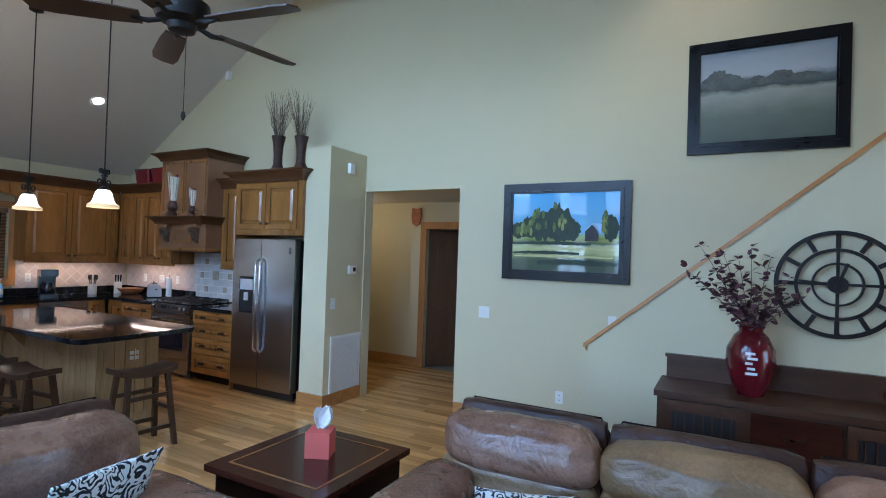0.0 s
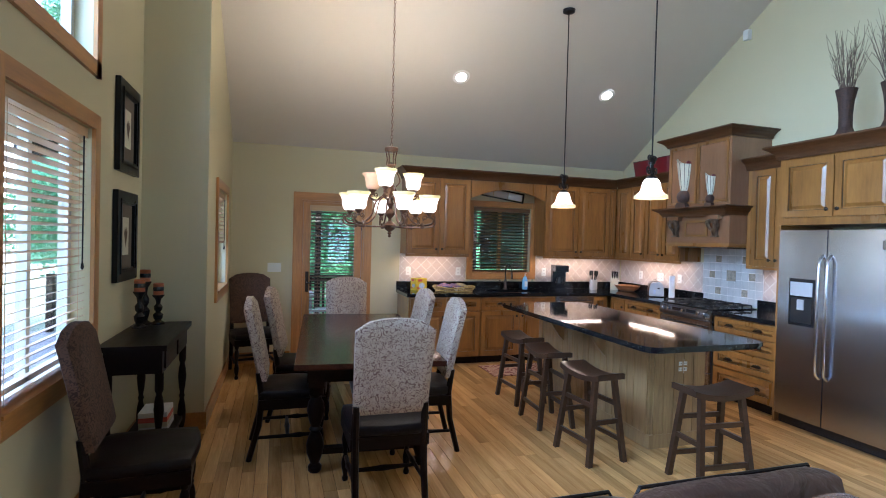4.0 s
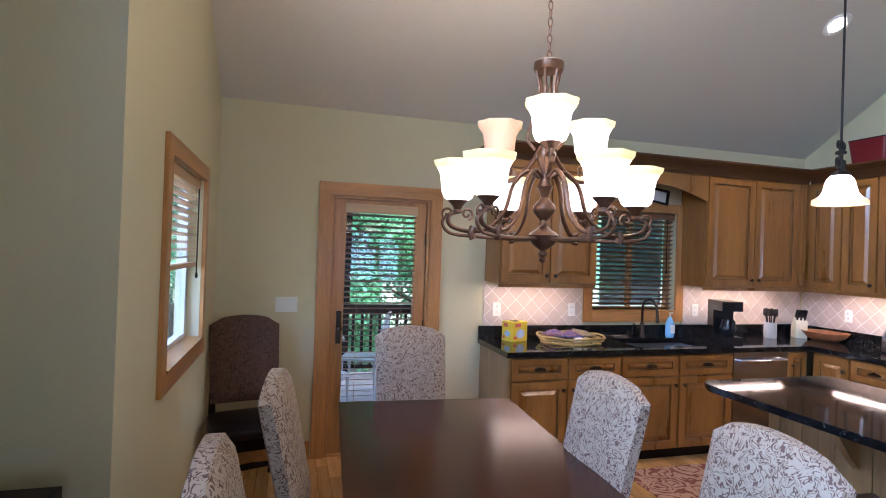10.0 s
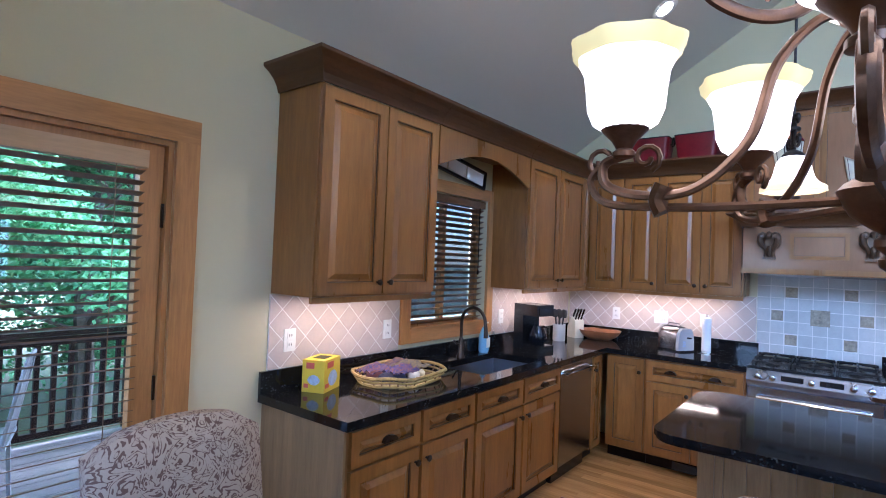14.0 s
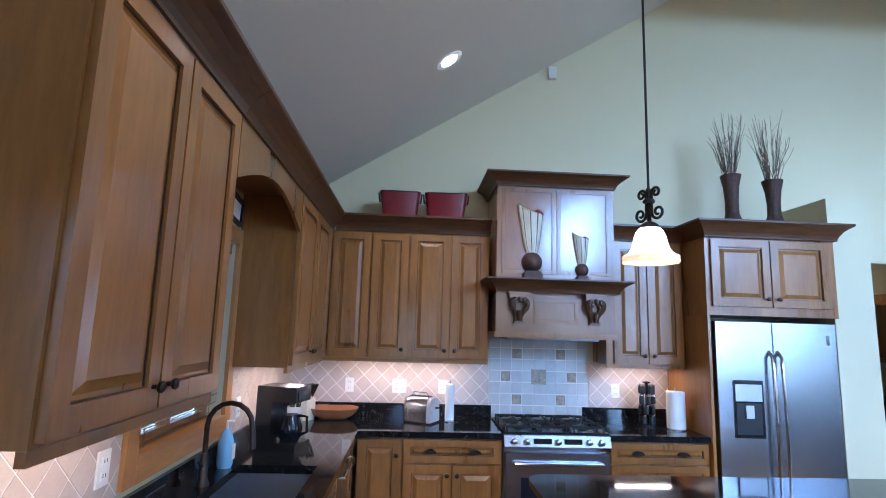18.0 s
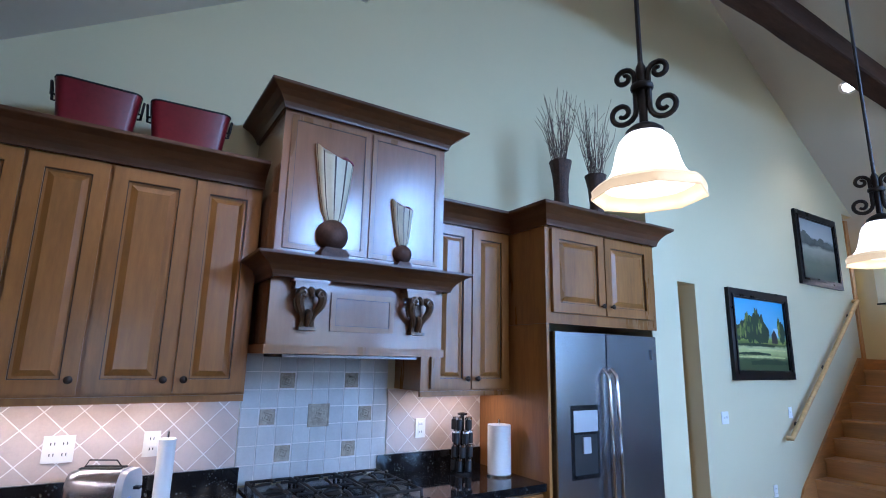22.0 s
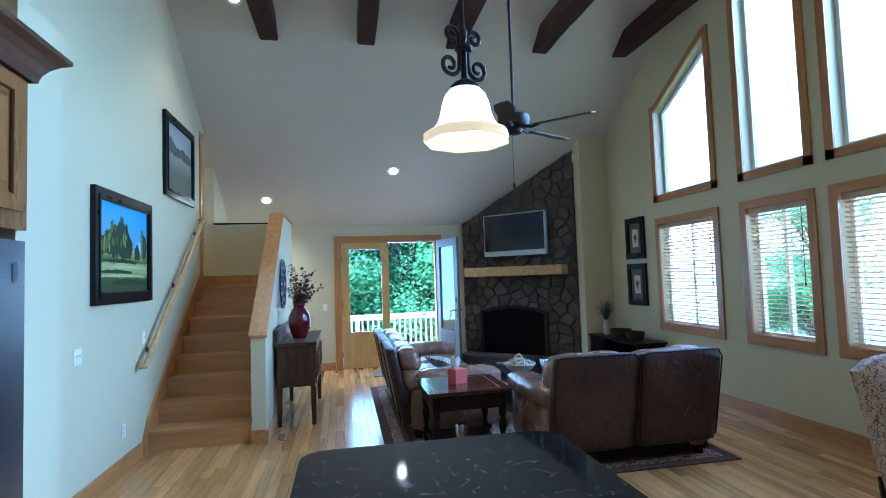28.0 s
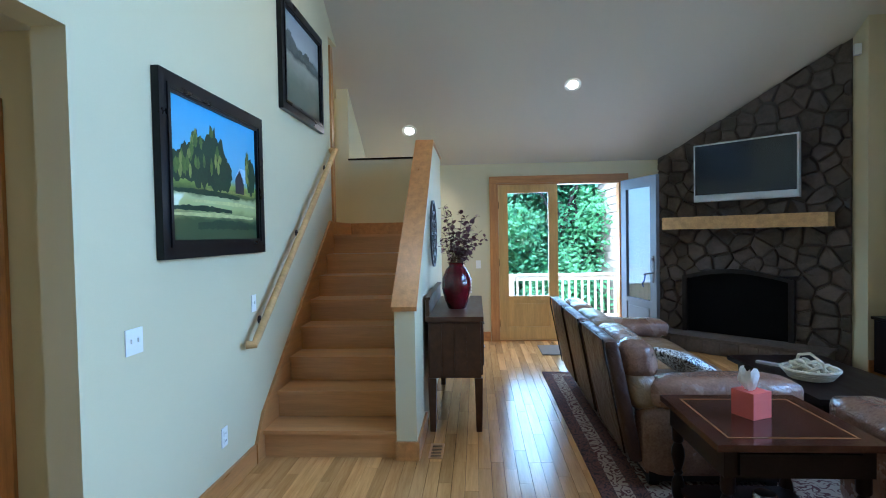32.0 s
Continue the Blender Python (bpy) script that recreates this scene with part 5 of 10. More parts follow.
part("vent_insert", B((0.1, 0.82, -0.42, -0.08, 1.575, 1.588)), M["steel_dark"], hd)


# backsplash tiles
def tile_field(name, m, w, h, size, diag, material, label, skip=()):
    """Tiles stand 4 mm proud of the grout, in the plane y = 0 facing -y, from (0, 0) to (w, h)."""
    g = thing(name, m, label, "backsplash", kind="structure")
    part("grout", B((0, w, -0.008, -0.002, 0, h)), M["grout"], g)
    step = size + 0.005
    out = 0
    if diag:
        r = size / 2 * math.sqrt(2)
        q = step / math.sqrt(2) * 2 / 2
        i = 0
        rows = int(h / q) + 3
        cols = int(w / q) + 3
        for a in range(-1, rows):
            for b in range(-1, cols):
                if (a + b) % 2:
                    continue
                cx, cz = b * q, a * q
                poly = [(cx - r, cz), (cx, cz - r), (cx + r, cz), (cx, cz + r)]
                for ax, lim, sg in ((0, 0.002, 1), (0, w - 0.002, -1), (1, 0.002, 1), (1, h - 0.002, -1)):
                    o = []
                    for k in range(len(poly)):
                        p, q2 = poly[k], poly[(k + 1) % len(poly)]
                        dp, dq = sg * (p[ax] - lim), sg * (q2[ax] - lim)
                        if dp >= 0:
                            o.append(p)
                        if dp * dq < 0:
                            f = dp / (dp - dq)
                            o.append((p[0] + f * (q2[0] - p[0]), p[1] + f * (q2[1] - p[1])))
                    poly = o
                    if len(poly) < 3:
                        break
                if len(poly) < 3:
                    continue
                area = abs(sum(p[0] * q2[1] - q2[0] * p[1] for p, q2 in zip(poly, poly[1:] + poly[:1]))) / 2
                if area < 0.0006:
                    continue
                full = len(poly) == 4 and area > size * size * 0.98
                if full:
                    if "diag" not in tile_cache:
                        bm = bmesh.new()
                        prism(bm, [(-r, 0), (0, -r), (r, 0), (0, r)], "y", -0.0105, -0.0085)
                        tile_cache["diag"] = finish("tile", bm, M["tile"], 0.0008)
                    piece("tile", tile_cache["diag"], g, pose(cx, 0, cz))
                else:
                    bm = bmesh.new()
                    prism(bm, poly, "y", -0.0105, -0.0085)
                    part("tile", bm, M["tile"], g)
    else:
        nx, nz = round(w / step), round(h / step)
        sx, sz = w / nx, h / nz
        bm = bmesh.new()
        box(bm, 0.0025, sx - 0.0025, -0.012, -0.009, 0.0025, sz - 0.0025)
        me = finish("tile", bm, material, 0.0015)
        for a in range(nz):
            for b in range(nx):
                if not any(k[:2] == (b, a) for k in skip):
                    piece("tile", me, g, pose(b * sx, 0, a * sz))
        for b, a, n in skip:
            s = sx * n
            x, z = (b + 0.5) * sx, (a + 0.5) * sz
            bm = bmesh.new()
            box(bm, x - s / 2 + 0.003, x + s / 2 - 0.003, -0.0125 if n < 1 else -0.015, -0.009, z - s / 2 + 0.003, z + s / 2 - 0.003)
            if n > 1:
                for q in (-1, 1):
                    box(bm, x + q * s * 0.44 - 0.003, x + q * s * 0.44 + 0.003, -0.018, -0.0152, z - s * 0.44, z + s * 0.44)
                    box(bm, x - s * 0.43, x + s * 0.43, -0.018, -0.0152, z + q * s * 0.44 - 0.003, z + q * s * 0.44 + 0.003)
            lathe(bm, [(s * 0.30, -0.0125), (s * 0.28, -0.016), (s * 0.2, -0.0135), (s * 0.12, -0.017), (s * 0.04, -0.014)], 12, (x, 0, z), "y", lambda an, zz: 0.25 * math.sin(4 * an))
            part("medallion", bm, M["tile_deco"], g, "embossed bronze medallion tile")
    return g


tile_cache = {}
tile_field("backsplash_west_a", pose(0.0, -3.49, 1.021, 0, 0, 90), 0.945, 0.375, 0.10, True, None, "tan tumbled tiles laid diagonally behind the counter")
tile_field("backsplash_west_b", pose(0.0, -1.465, 1.021, 0, 0, 90), 1.445, 0.375, 0.10, True, None, "tan tumbled tiles laid diagonally beside the window")
tile_field("backsplash_north_a", pose(0.02, 0.0, 1.021), 1.636, 0.375, 0.10, True, None, "tan tumbled tiles laid diagonally behind the counter")
tile_field("backsplash_range", pose(1.66, 0.0, 0.93), 0.845, 0.66, 0.09, False, M["tile_grey"], "grey tumbled tile panel with bronze medallions behind the range", ((2, 1, 0.92), (6, 1, 0.92), (1, 3, 0.92), (7, 3, 0.92), (2, 5, 0.92), (6, 5, 0.92), (4, 3, 1.38)))
tile_field("backsplash_north_b", pose(2.51, 0.0, 1.021), 0.695, 0.375, 0.10, True, None, "tan tumbled tiles laid diagonally beside the refrigerator")


def outlet(m, label="white wall socket plate", n=1, switch=False):
    o = thing("wall_switch" if switch else "wall_outlet", m, label, "switch" if switch else "outlet")
    w = 0.07 if n == 1 else 0.07 + 0.046 * (n - 1)
    part("plate", B((-w / 2, w / 2, -0.007, -0.001, -0.057, 0.057)), M["white"], o, bevel=0.003)
    for i in range(n):
        cx = (i - (n - 1) / 2) * 0.046
        if switch:
            part("toggle", B((cx - 0.005, cx + 0.005, -0.016, -0.0075, -0.006, 0.014)), M["white"], o, bevel=0.002)
        else:
            part("socket", B((cx - 0.017, cx + 0.017, -0.011, -0.0075, 0.008, 0.038), (cx - 0.017, cx + 0.017, -0.011, -0.0075, -0.038, -0.008)), M["white"], o, bevel=0.003)
            for q in (-0.007, 0.007):
                for zz in (0.024, -0.022):
                    part("slot", B((cx + q - 0.0018, cx + q + 0.0018, -0.0116, -0.0111, zz - 0.006, zz + 0.006)), M["blackmat"], o, "dark socket slot")
    return o


for y in (-3.37, -2.66, -1.33):
    outlet(pose(0.012, y, 1.16, 0, 0, 90), "white socket plate on the tan tiles")
for x, n in ((0.50, 1), (0.91, 2), (1.27, 1), (2.74, 1)):
    outlet(pose(x, -0.0125, 1.16), "white socket plate on the tan tiles", n)
# lamps under the wall cabinets
for x, y, w, d in ((0.2, -3.1, 0.03, 0.7), (0.2, -0.95, 0.03, 1.0), (0.97, -0.2, 0.9, 0.03), (2.88, -0.2, 0.45, 0.03)):
    l = new("under_cabinet_lamp", bpy.data.lights.new("under_cabinet_lamp", "AREA"))
    l.data.shape, l.data.size, l.data.size_y, l.data.energy, l.data.color = "RECTANGLE", w, d, 0.30 * max(w, d), (1.0, 0.72, 0.46)
    l.matrix_world = pose(x, y, 1.385)

# range
rg = thing("range", pose(1.681, 0, 0), "stainless gas range with black grates", "range")
part("body", B((0.0, 0.77, -0.62, -0.03, 0.02, 0.905)), M["steel_dark"], rg)
part("cooktop", B((0.0, 0.77, -0.63, -0.03, 0.906, 0.925)), M["black"], rg, "black cooktop", 0.004)
bm = bmesh.new()
prism(bm, [(-0.63, 0.905), (-0.63, 0.80), (-0.655, 0.80), (-0.67, 0.83), (-0.65, 0.905)], "x", 0.0, 0.77)
part("control_panel", bm, M["steel_dark"], rg, "dark steel control panel")
for x in (0.07, 0.16, 0.385, 0.61, 0.70):
    bm = bmesh.new()
    lathe(bm, [(0.02, 0.0), (0.019, -0.03), (0.012, -0.034)], 14, (x, -0.663, 0.865), "y")
    part("knob", bm, M["steel"], rg, "steel knob", smooth=True)
for x in (0.21, 0.43):
    part("display", B((x, x + 0.13, -0.668, -0.655, 0.85, 0.885)), M["black"], rg, "black display")
part("oven_door", B((0.01, 0.76, -0.66, -0.621, 0.24, 0.785)), M["steel"], rg, "steel oven door", 0.005)
part("oven_window", B((0.12, 0.65, -0.664, -0.6605, 0.34, 0.62)), M["screen"], rg, "dark oven window")
bm = bmesh.new()
tube(bm, [(0.07, -0.66, 0.72), (0.07, -0.705, 0.72), (0.70, -0.705, 0.72), (0.70, -0.66, 0.72)], 0.011, 8)
part("handle", bm, M["chrome"], rg, "steel bar handle", smooth=True)
part("drawer", B((0.01, 0.76, -0.65, -0.621, 0.06, 0.23)), M["steel"], rg, bevel=0.004)
for gx in (0.03, 0.275, 0.52):
    w = 0.22
    bm = bmesh.new()
    for x in (gx, gx + w):
        tube(bm, [(x, -0.60, 0.925), (x, -0.595, 0.955), (x, -0.07, 0.955), (x, -0.065, 0.925)], 0.008, 6)
    for y in (-0.59, -0.33, -0.075):
        tube(bm, [(gx, y, 0.955), (gx + w, y, 0.955)], 0.008, 6)
    for y in (-0.46, -0.20):
        for q in range(4):
            a = math.pi / 2 * q
            u, v = math.cos(a), math.sin(a)
            tube(bm, [(gx + w / 2 + 0.11 * u, y + 0.125 * v, 0.955), (gx + w / 2 + 0.07 * u, y + 0.075 * v, 0.966), (gx + w / 2 + 0.025 * u, y + 0.025 * v, 0.966)], 0.0075, 6)
    for x in (gx, gx + w):
        for y in (-0.46, -0.20):
            tube(bm, [(x, y, 0.925), (x, y, 0.955), (x, y - 0.012, 0.974)], 0.008, 6)
    part("grate", bm, M["blackmat"], rg, "black cast-iron grate")
for x, y in ((0.14, -0.46), (0.14, -0.2), (0.63, -0.46), (0.63, -0.2), (0.385, -0.33)):
    bm = bmesh.new()
    lathe(bm, [(0.05, 0.925), (0.045, 0.935), (0.035, 0.94), (0.03, 0.945)], 14, (x, y, 0))
    part("burner", bm, M["blackmat"], rg, smooth=True)

# refrigerator
fr = thing("refrigerator", pose(3.243, 0.027, 0), "stainless side-by-side refrigerator with ice dispenser", "refrigerator")
part("body", B((0.005, 0.935, -0.62, -0.03, 0.03, 1.745)), M["black"], fr, "black case")
part("kick_grille", B((0.01, 0.93, -0.66, -0.63, 0.01, 0.09)), M["black"], fr)
part("door", B((0.004, 0.435, -0.715, -0.625, 0.10, 1.755)), M["steel"], fr, "brushed steel freezer door", 0.012)
part("door", B((0.445, 0.936, -0.715, -0.625, 0.10, 1.755)), M["steel"], fr, "brushed steel door", 0.012)
for x, s in ((0.405, -1), (0.475, 1)):
    bm = bmesh.new()
    tube(bm, [(x, -0.712, 0.50)] + [(x, -0.755 - 0.012 * math.sin(math.pi * i / 8), 0.54 + 0.12 * i) for i in range(9)] + [(x, -0.712, 1.54)], 0.013, 10)
    part("handle", bm, M["chrome"], fr, "bowed steel handle", smooth=True)
di = part("dispenser", B((0.115, 0.345, -0.7185, -0.7155, 0.92, 1.33)), M["black"], fr, "black dispenser surround")
part("control_plate", B((0.13, 0.33, -0.723, -0.719, 1.18, 1.30)), M["silver"], di, "silver control plate")
part("cavity", B((0.135, 0.325, -0.7195, -0.7188, 0.945, 1.165)), M["blackmat"], di)
part("drip_tray", B((0.135, 0.325, -0.735, -0.7198, 0.93, 0.945)), M["black"], di)
part("paddle", B((0.20, 0.26, -0.73, -0.7198, 1.06, 1.15)), M["silver"], di, bevel=0.004)
part("badge", B((0.86, 0.885, -0.7175, -0.7155, 1.60, 1.67)), M["steel_dark"], fr)

# island
isl = thing("kitchen_island", pose(0, 0, 0), "glazed maple island with panelled sides", "kitchen island")
IX0, IX1, IY0, IY1 = 1.72, 3.50, -2.26, -1.74
part("body", B((IX0, IX1, IY0, IY1, 0.09, 0.872)), M["maple_pale"], isl)
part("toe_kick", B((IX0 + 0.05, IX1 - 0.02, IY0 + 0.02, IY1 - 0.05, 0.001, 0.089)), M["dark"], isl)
part("base_moulding", B((IX0 - 0.015, IX1 + 0.015, IY0 - 0.015, IY0 - 0.001, 0.001, 0.11), (IX1 + 0.001, IX1 + 0.015, IY0 - 0.001, IY1, 0.001, 0.11)), M["maple_pale"], isl, bevel=0.004)
nb = 19
bw = (IX1 - IX0) / nb
bb = bmesh.new()
box(bb, 0.003, bw - 0.003, -0.012, -0.001, 0.11, 0.87)
bmesh_bead = finish("bead_board", bb, M["maple_pale"], 0.004)
for i in range(nb):
    piece("bead_board", bmesh_bead, isl, pose(IX0 + i * bw, IY0, 0))
for i in range(5):
    piece("bead_board", bmesh_bead, isl, pose(IX1, IY0 + 0.02 + i * bw, 0, 0, 0, 90))
for x0, x1 in ((IX0 + 0.02, IX0 + 0.6), (IX0 + 0.61, IX0 + 1.19), (IX0 + 1.2, IX1 - 0.02)):
    d = cab_door(isl, 0, x1 - x0, 0.70, 0.855, 0, None, M["maple_pale"], "drawer", 1)
    d.matrix_basis = pose(x1, IY1, 0, 0, 0, 180)
    d = cab_door(isl, 0, x1 - x0, 0.12, 0.685, 0, (0.05, 0.62), M["maple_pale"])
    d.matrix_basis = pose(x1, IY1, 0, 0, 0, 180)
for k, (y0, y1) in enumerate(((IY0 + 0.02, -2.01), (-2.0, IY1 - 0.01))):
    for z0, z1, cu in ((0.70, 0.855, 1), (0.12, 0.685, 0)):
        d = cab_door(isl, 0, y1 - y0, z0, z1, 0, None if cu else (0.05, 0.62), M["maple_pale"], "drawer" if cu else "door", cu)
        d.matrix_basis = pose(IX0, y1, 0, 0, 0, -90)
for x, y in ((IX1 - 0.05, IY0 - 0.013), (IX0 + 0.02, IY0 - 0.013)):
    part("corner_post", B((x - 0.035, x + 0.035, y - 0.012, y, 0.11, 0.87)), M["maple_pale"], isl, bevel=0.006)
for x in (2.2, 2.9):
    bm = bmesh.new()
    prism(bm, [(-2.273, 0.87), (-2.62, 0.87), (-2.62, 0.84), (-2.42, 0.78), (-2.33, 0.66), (-2.273, 0.60)], "x", x - 0.02, x + 0.02)
    part("bracket", bm, M["maple_pale"], isl, "curved overhang bracket", 0.004)
top = thing("island_top", pose(0, 0, 0.873), "thick black speckled granite island top", "worktop")
bm = bmesh.new()
cl = 0.10
poly = []
for cx, cy, a0 in ((4.04 - cl, -2.72 + cl, -90), (4.04 - cl, -1.70 - cl, 0), (1.60 + cl, -1.70 - cl, 90), (1.60 + cl, -2.72 + cl, 180)):
    poly += [(cx + cl * math.cos(radians(a0 + k * 22.5)), cy + cl * math.sin(radians(a0 + k * 22.5))) for k in range(5)]
prism(bm, poly, "z", 0.016, 0.042)
sl_ = part("slab", bm, M["granite"], top, "polished black granite", 0.008, smooth=False)
bm = bmesh.new()
prism(bm, [(2.82 + (u - 2.82) * 0.993, -2.21 + (v + 2.21) * 0.984) for u, v in poly], "z", 0.0, 0.0155)
part("lower_edge", bm, M["granite"], sl_, "stepped granite edge", 0.005)
outlet(pose(3.502, -1.97, 0.635, 0, 0, 90), "white socket plate on the island end", 2)


# stools
def saddle_stool(m, n):
    s = thing("bar_stool", m, "dark walnut saddle-seat counter stool beside the island", "stool", "stools round the island")
    bm = bmesh.new()
    nx, hw, hd = 10, 0.225, 0.12
    up, lo = [], []
    for i in range(nx + 1):
        x = -hw + 2 * hw * i / nx
        z = 0.625 + 0.035 * (x / hw) ** 2
        up.append([bm.verts.new((x, y, z - (0.006 if abs(y) == hd else 0))) for y in (-hd, -hd * 0.8, 0, hd * 0.8, hd)])
        lo.append([bm.verts.new((x, y, z - 0.045)) for y in (-hd, hd)])
    for i in range(nx):
        for k in range(4):
            bm.faces.new((up[i][k], up[i + 1][k], up[i + 1][k + 1], up[i][k + 1]))
        bm.faces.new((lo[i][0], lo[i][1], lo[i + 1][1], lo[i + 1][0]))
        bm.faces.new((up[i][0], lo[i][0], lo[i + 1][0], up[i + 1][0]))
        bm.faces.new((up[i][4], up[i + 1][4], lo[i + 1][1], lo[i][1]))
    bm.faces.new((*up[0], lo[0][1], lo[0][0]))
    bm.faces.new((lo[nx][0], lo[nx][1], *up[nx][::-1]))
    part("seat", bm, M["stool"], s, "dished walnut seat", smooth=True)
    for sx in (-1, 1):
        for sy in (-1, 1):
            bm = bmesh.new()
            a, b = Vector((sx * 0.20, sy * 0.155, 0.0)), Vector((sx * 0.155, sy * 0.085, 0.60))
            q = 0.018
            hexa(bm, [(a.x - q, a.y - q, 0), (a.x + q, a.y - q, 0), (a.x + q, a.y + q, 0), (a.x - q, a.y + q, 0), (b.x - q, b.y - q, b.z), (b.x + q, b.y - q, b.z), (b.x + q, b.y + q, b.z), (b.x - q, b.y + q, b.z)])
            part("leg", bm, M["stool"], s, bevel=0.003)
    for z, ax in ((0.16, "x"), (0.30, "y"), (0.42, "x")):
        f = z / 0.6
        lx, ly = 0.20 - 0.045 * f, 0.155 - 0.07 * f
        for sg in (-1, 1):
            bm = B((-lx, lx, sg * ly - 0.01, sg * ly + 0.01, z - 0.016, z + 0.016)) if ax == "x" else B((sg * lx - 0.01, sg * lx + 0.01, -ly, ly, z - 0.016, z + 0.016))
            part("stretcher", bm, M["stool"], s, bevel=0.003)
    return s


s0 = saddle_stool(pose(2.09, -2.68, 0, 0, 0, 4), 0)
for x, y, a in ((2.75, -2.75, -3), (3.47, -2.78, 5), (4.08, -2.24, 86)):
    copy_thing(s0, pose(x, y, 0, 0, 0, a))

# things on the counters
yb = thing("food_carton", pose(0.13, -3.25, 0.9145, 0, 0, 24), "yellow printed carton with a torn top on the counter", "carton")
part("box", B((-0.06, 0.06, -0.09, 0.09, 0, 0.16)), M["yellow"], yb, bevel=0.003)
for m_, w_ in ((pose(0.0605, 0, 0.012, 0, 0, 90), 0.085), (pose(0, -0.0905, 0.012), 0.055)):
    lb_ = part("printed_badge", B((-w_ * 0.7, w_ * 0.1, -0.0012, 0.0, 0.105, 0.135)), M["coral"], yb, "red printed badge", at=m_)
    bm = bmesh.new()
    lathe(bm, [(w_ * 0.62, -0.0012), (w_ * 0.62, 0.0)], 16, (0.004, 0, 0.05), "y", lambda a, z: -0.25 * abs(math.sin(a)))
    part("printed_picture", bm, M["label"], yb, "pale blue printed picture", at=m_)
    part("printed_strip", B((-w_ * 0.9, -w_ * 0.45, -0.0012, 0.0, 0.01, 0.03)), M["coral"], yb, "small red printed square", at=m_)
part("torn_flap", B((-0.03, 0.035, -0.04, 0.04, 0.1605, 0.1625)), M["blackmat"], yb, "dark torn opening")
tr = thing("wicker_tray", pose(0.265, -2.80, 0.9145), "oval wicker tray heaped with patterned cloth and bundles", "basket")
rnd_ = lambda c: math.copysign(abs(c) ** 0.75, c)
oval = lambda r, z, n=40: [(r * 0.76 * rnd_(math.cos(2 * math.pi * q / n)), r * rnd_(math.sin(2 * math.pi * q / n)), z + 0.006 * math.sin(10 * math.pi * q / n)) for q in range(n + 1)]
bm = bmesh.new()
prism(bm, [(q[0], q[1]) for q in oval(0.235, 0)[:-1]], "z", 0.0, 0.010)
part("tray_base", bm, M["wicker"], tr, "woven base")
for r, z, th in ((0.24, 0.008, 0.010), (0.262, 0.034, 0.006), (0.275, 0.056, 0.009)):
    bm = bmesh.new()
    tube(bm, oval(r, z), th, 6)
    part("rim", bm, M["straw"], tr, "pale twisted wicker rim", smooth=True)
stp = bmesh.new()
tube(stp, [(0, 0, 0), (0.012, 0, 0.026), (0.022, 0, 0.05)], 0.004, 5)
stake = finish("stake", stp, M["wicker"])
for q in range(26):
    a = 2 * math.pi * q / 26
    piece("stake", stake, tr, pose(0.24 * 0.76 * rnd_(math.cos(a)), 0.24 * rnd_(math.sin(a)), 0.008, 0, 0, math.degrees(a)))
rs = random.Random(3)
for x, y, r, mt in ((-0.05, -0.15, 0.040, "plum"), (0.03, -0.14, 0.036, "navy"), (0.07, -0.08, 0.034, "navy"), (-0.02, -0.07, 0.040, "navy"), (0.08, 0.02, 0.036, "white"), (0.02, -0.02, 0.034, "plum"), (0.06, 0.10, 0.03, "cream"), (-0.06, -0.02, 0.036, "white"), (0.0, 0.12, 0.034, "plum")):
    bm = bmesh.new()
    cushion(bm, -r, r, -r * 0.8, r * 0.8, -r * 0.55, r * 0.6, 0.014, 5)
    part("cloth_ball", bm, M[mt], tr, at=pose(x, y, 0.012 + r * 0.62, rs.uniform(-14, 14), rs.uniform(-14, 14), rs.uniform(0, 180)), smooth=True)
def cloth_top(x0, x1, y0, y1, z, seed):
    """Rumpled square of cloth with thickness, highest in the middle."""
    bm = bmesh.new()
    n = 12
    g = []
    for up in (0.0, 0.004):
        g.append([[bm.verts.new((x0 + (x1 - x0) * i / n, y0 + (y1 - y0) * j / n,
                                 z + up + 0.035 * math.sin(math.pi * i / n) * math.sin(math.pi * j / n) + 0.022 * noise.noise(Vector((i * 0.55, j * 0.55, seed))))) for j in range(n + 1)] for i in range(n + 1)])
    lo, hi = g
    for i in range(n):
        for j in range(n):
            bm.faces.new((hi[i][j], hi[i + 1][j], hi[i + 1][j + 1], hi[i][j + 1]))
            bm.faces.new((lo[i][j], lo[i][j + 1], lo[i + 1][j + 1], lo[i + 1][j]))
    rim = [(i, 0) for i in range(n)] + [(n, j) for j in range(n)] + [(n - i, n) for i in range(n)] + [(0, n - j) for j in range(n)]
    for (i, j), (k, m) in zip(rim, rim[1:] + rim[:1]):
        bm.faces.new((lo[i][j], lo[k][m], hi[k][m], hi[i][j]))
    return bm


patch = [damask("blue_print_cloth", (0.03, 0.05, 0.22), (0.30, 0.12, 0.05), 30.0), damask("gold_print_cloth", (0.30, 0.22, 0.08), (0.05, 0.06, 0.10), 34.0, cover=0.5), damask("rust_print_cloth", (0.26, 0.13, 0.04), (0.03, 0.04, 0.15), 32.0, cover=0.5)]
for x0, x1, y0, y1, z, k in ((-0.15, -0.02, -0.20, -0.02, 0.055, 0), (-0.08, 0.07, -0.02, 0.19, 0.06, 1), (-0.16, -0.05, 0.0, 0.20, 0.055, 2), (-0.02, 0.10, -0.12, 0.06, 0.058, 0)):
    part("cloth", cloth_top(x0, x1, y0, y1, z, k + x0 * 9), patch[k], tr, "crumpled printed cloth", smooth=True)
so = thing("soap_bottle", pose(0.075, -1.66, 0.914), "clear pump bottle of blue soap by the sink", "bottle")
bm = bmesh.new()
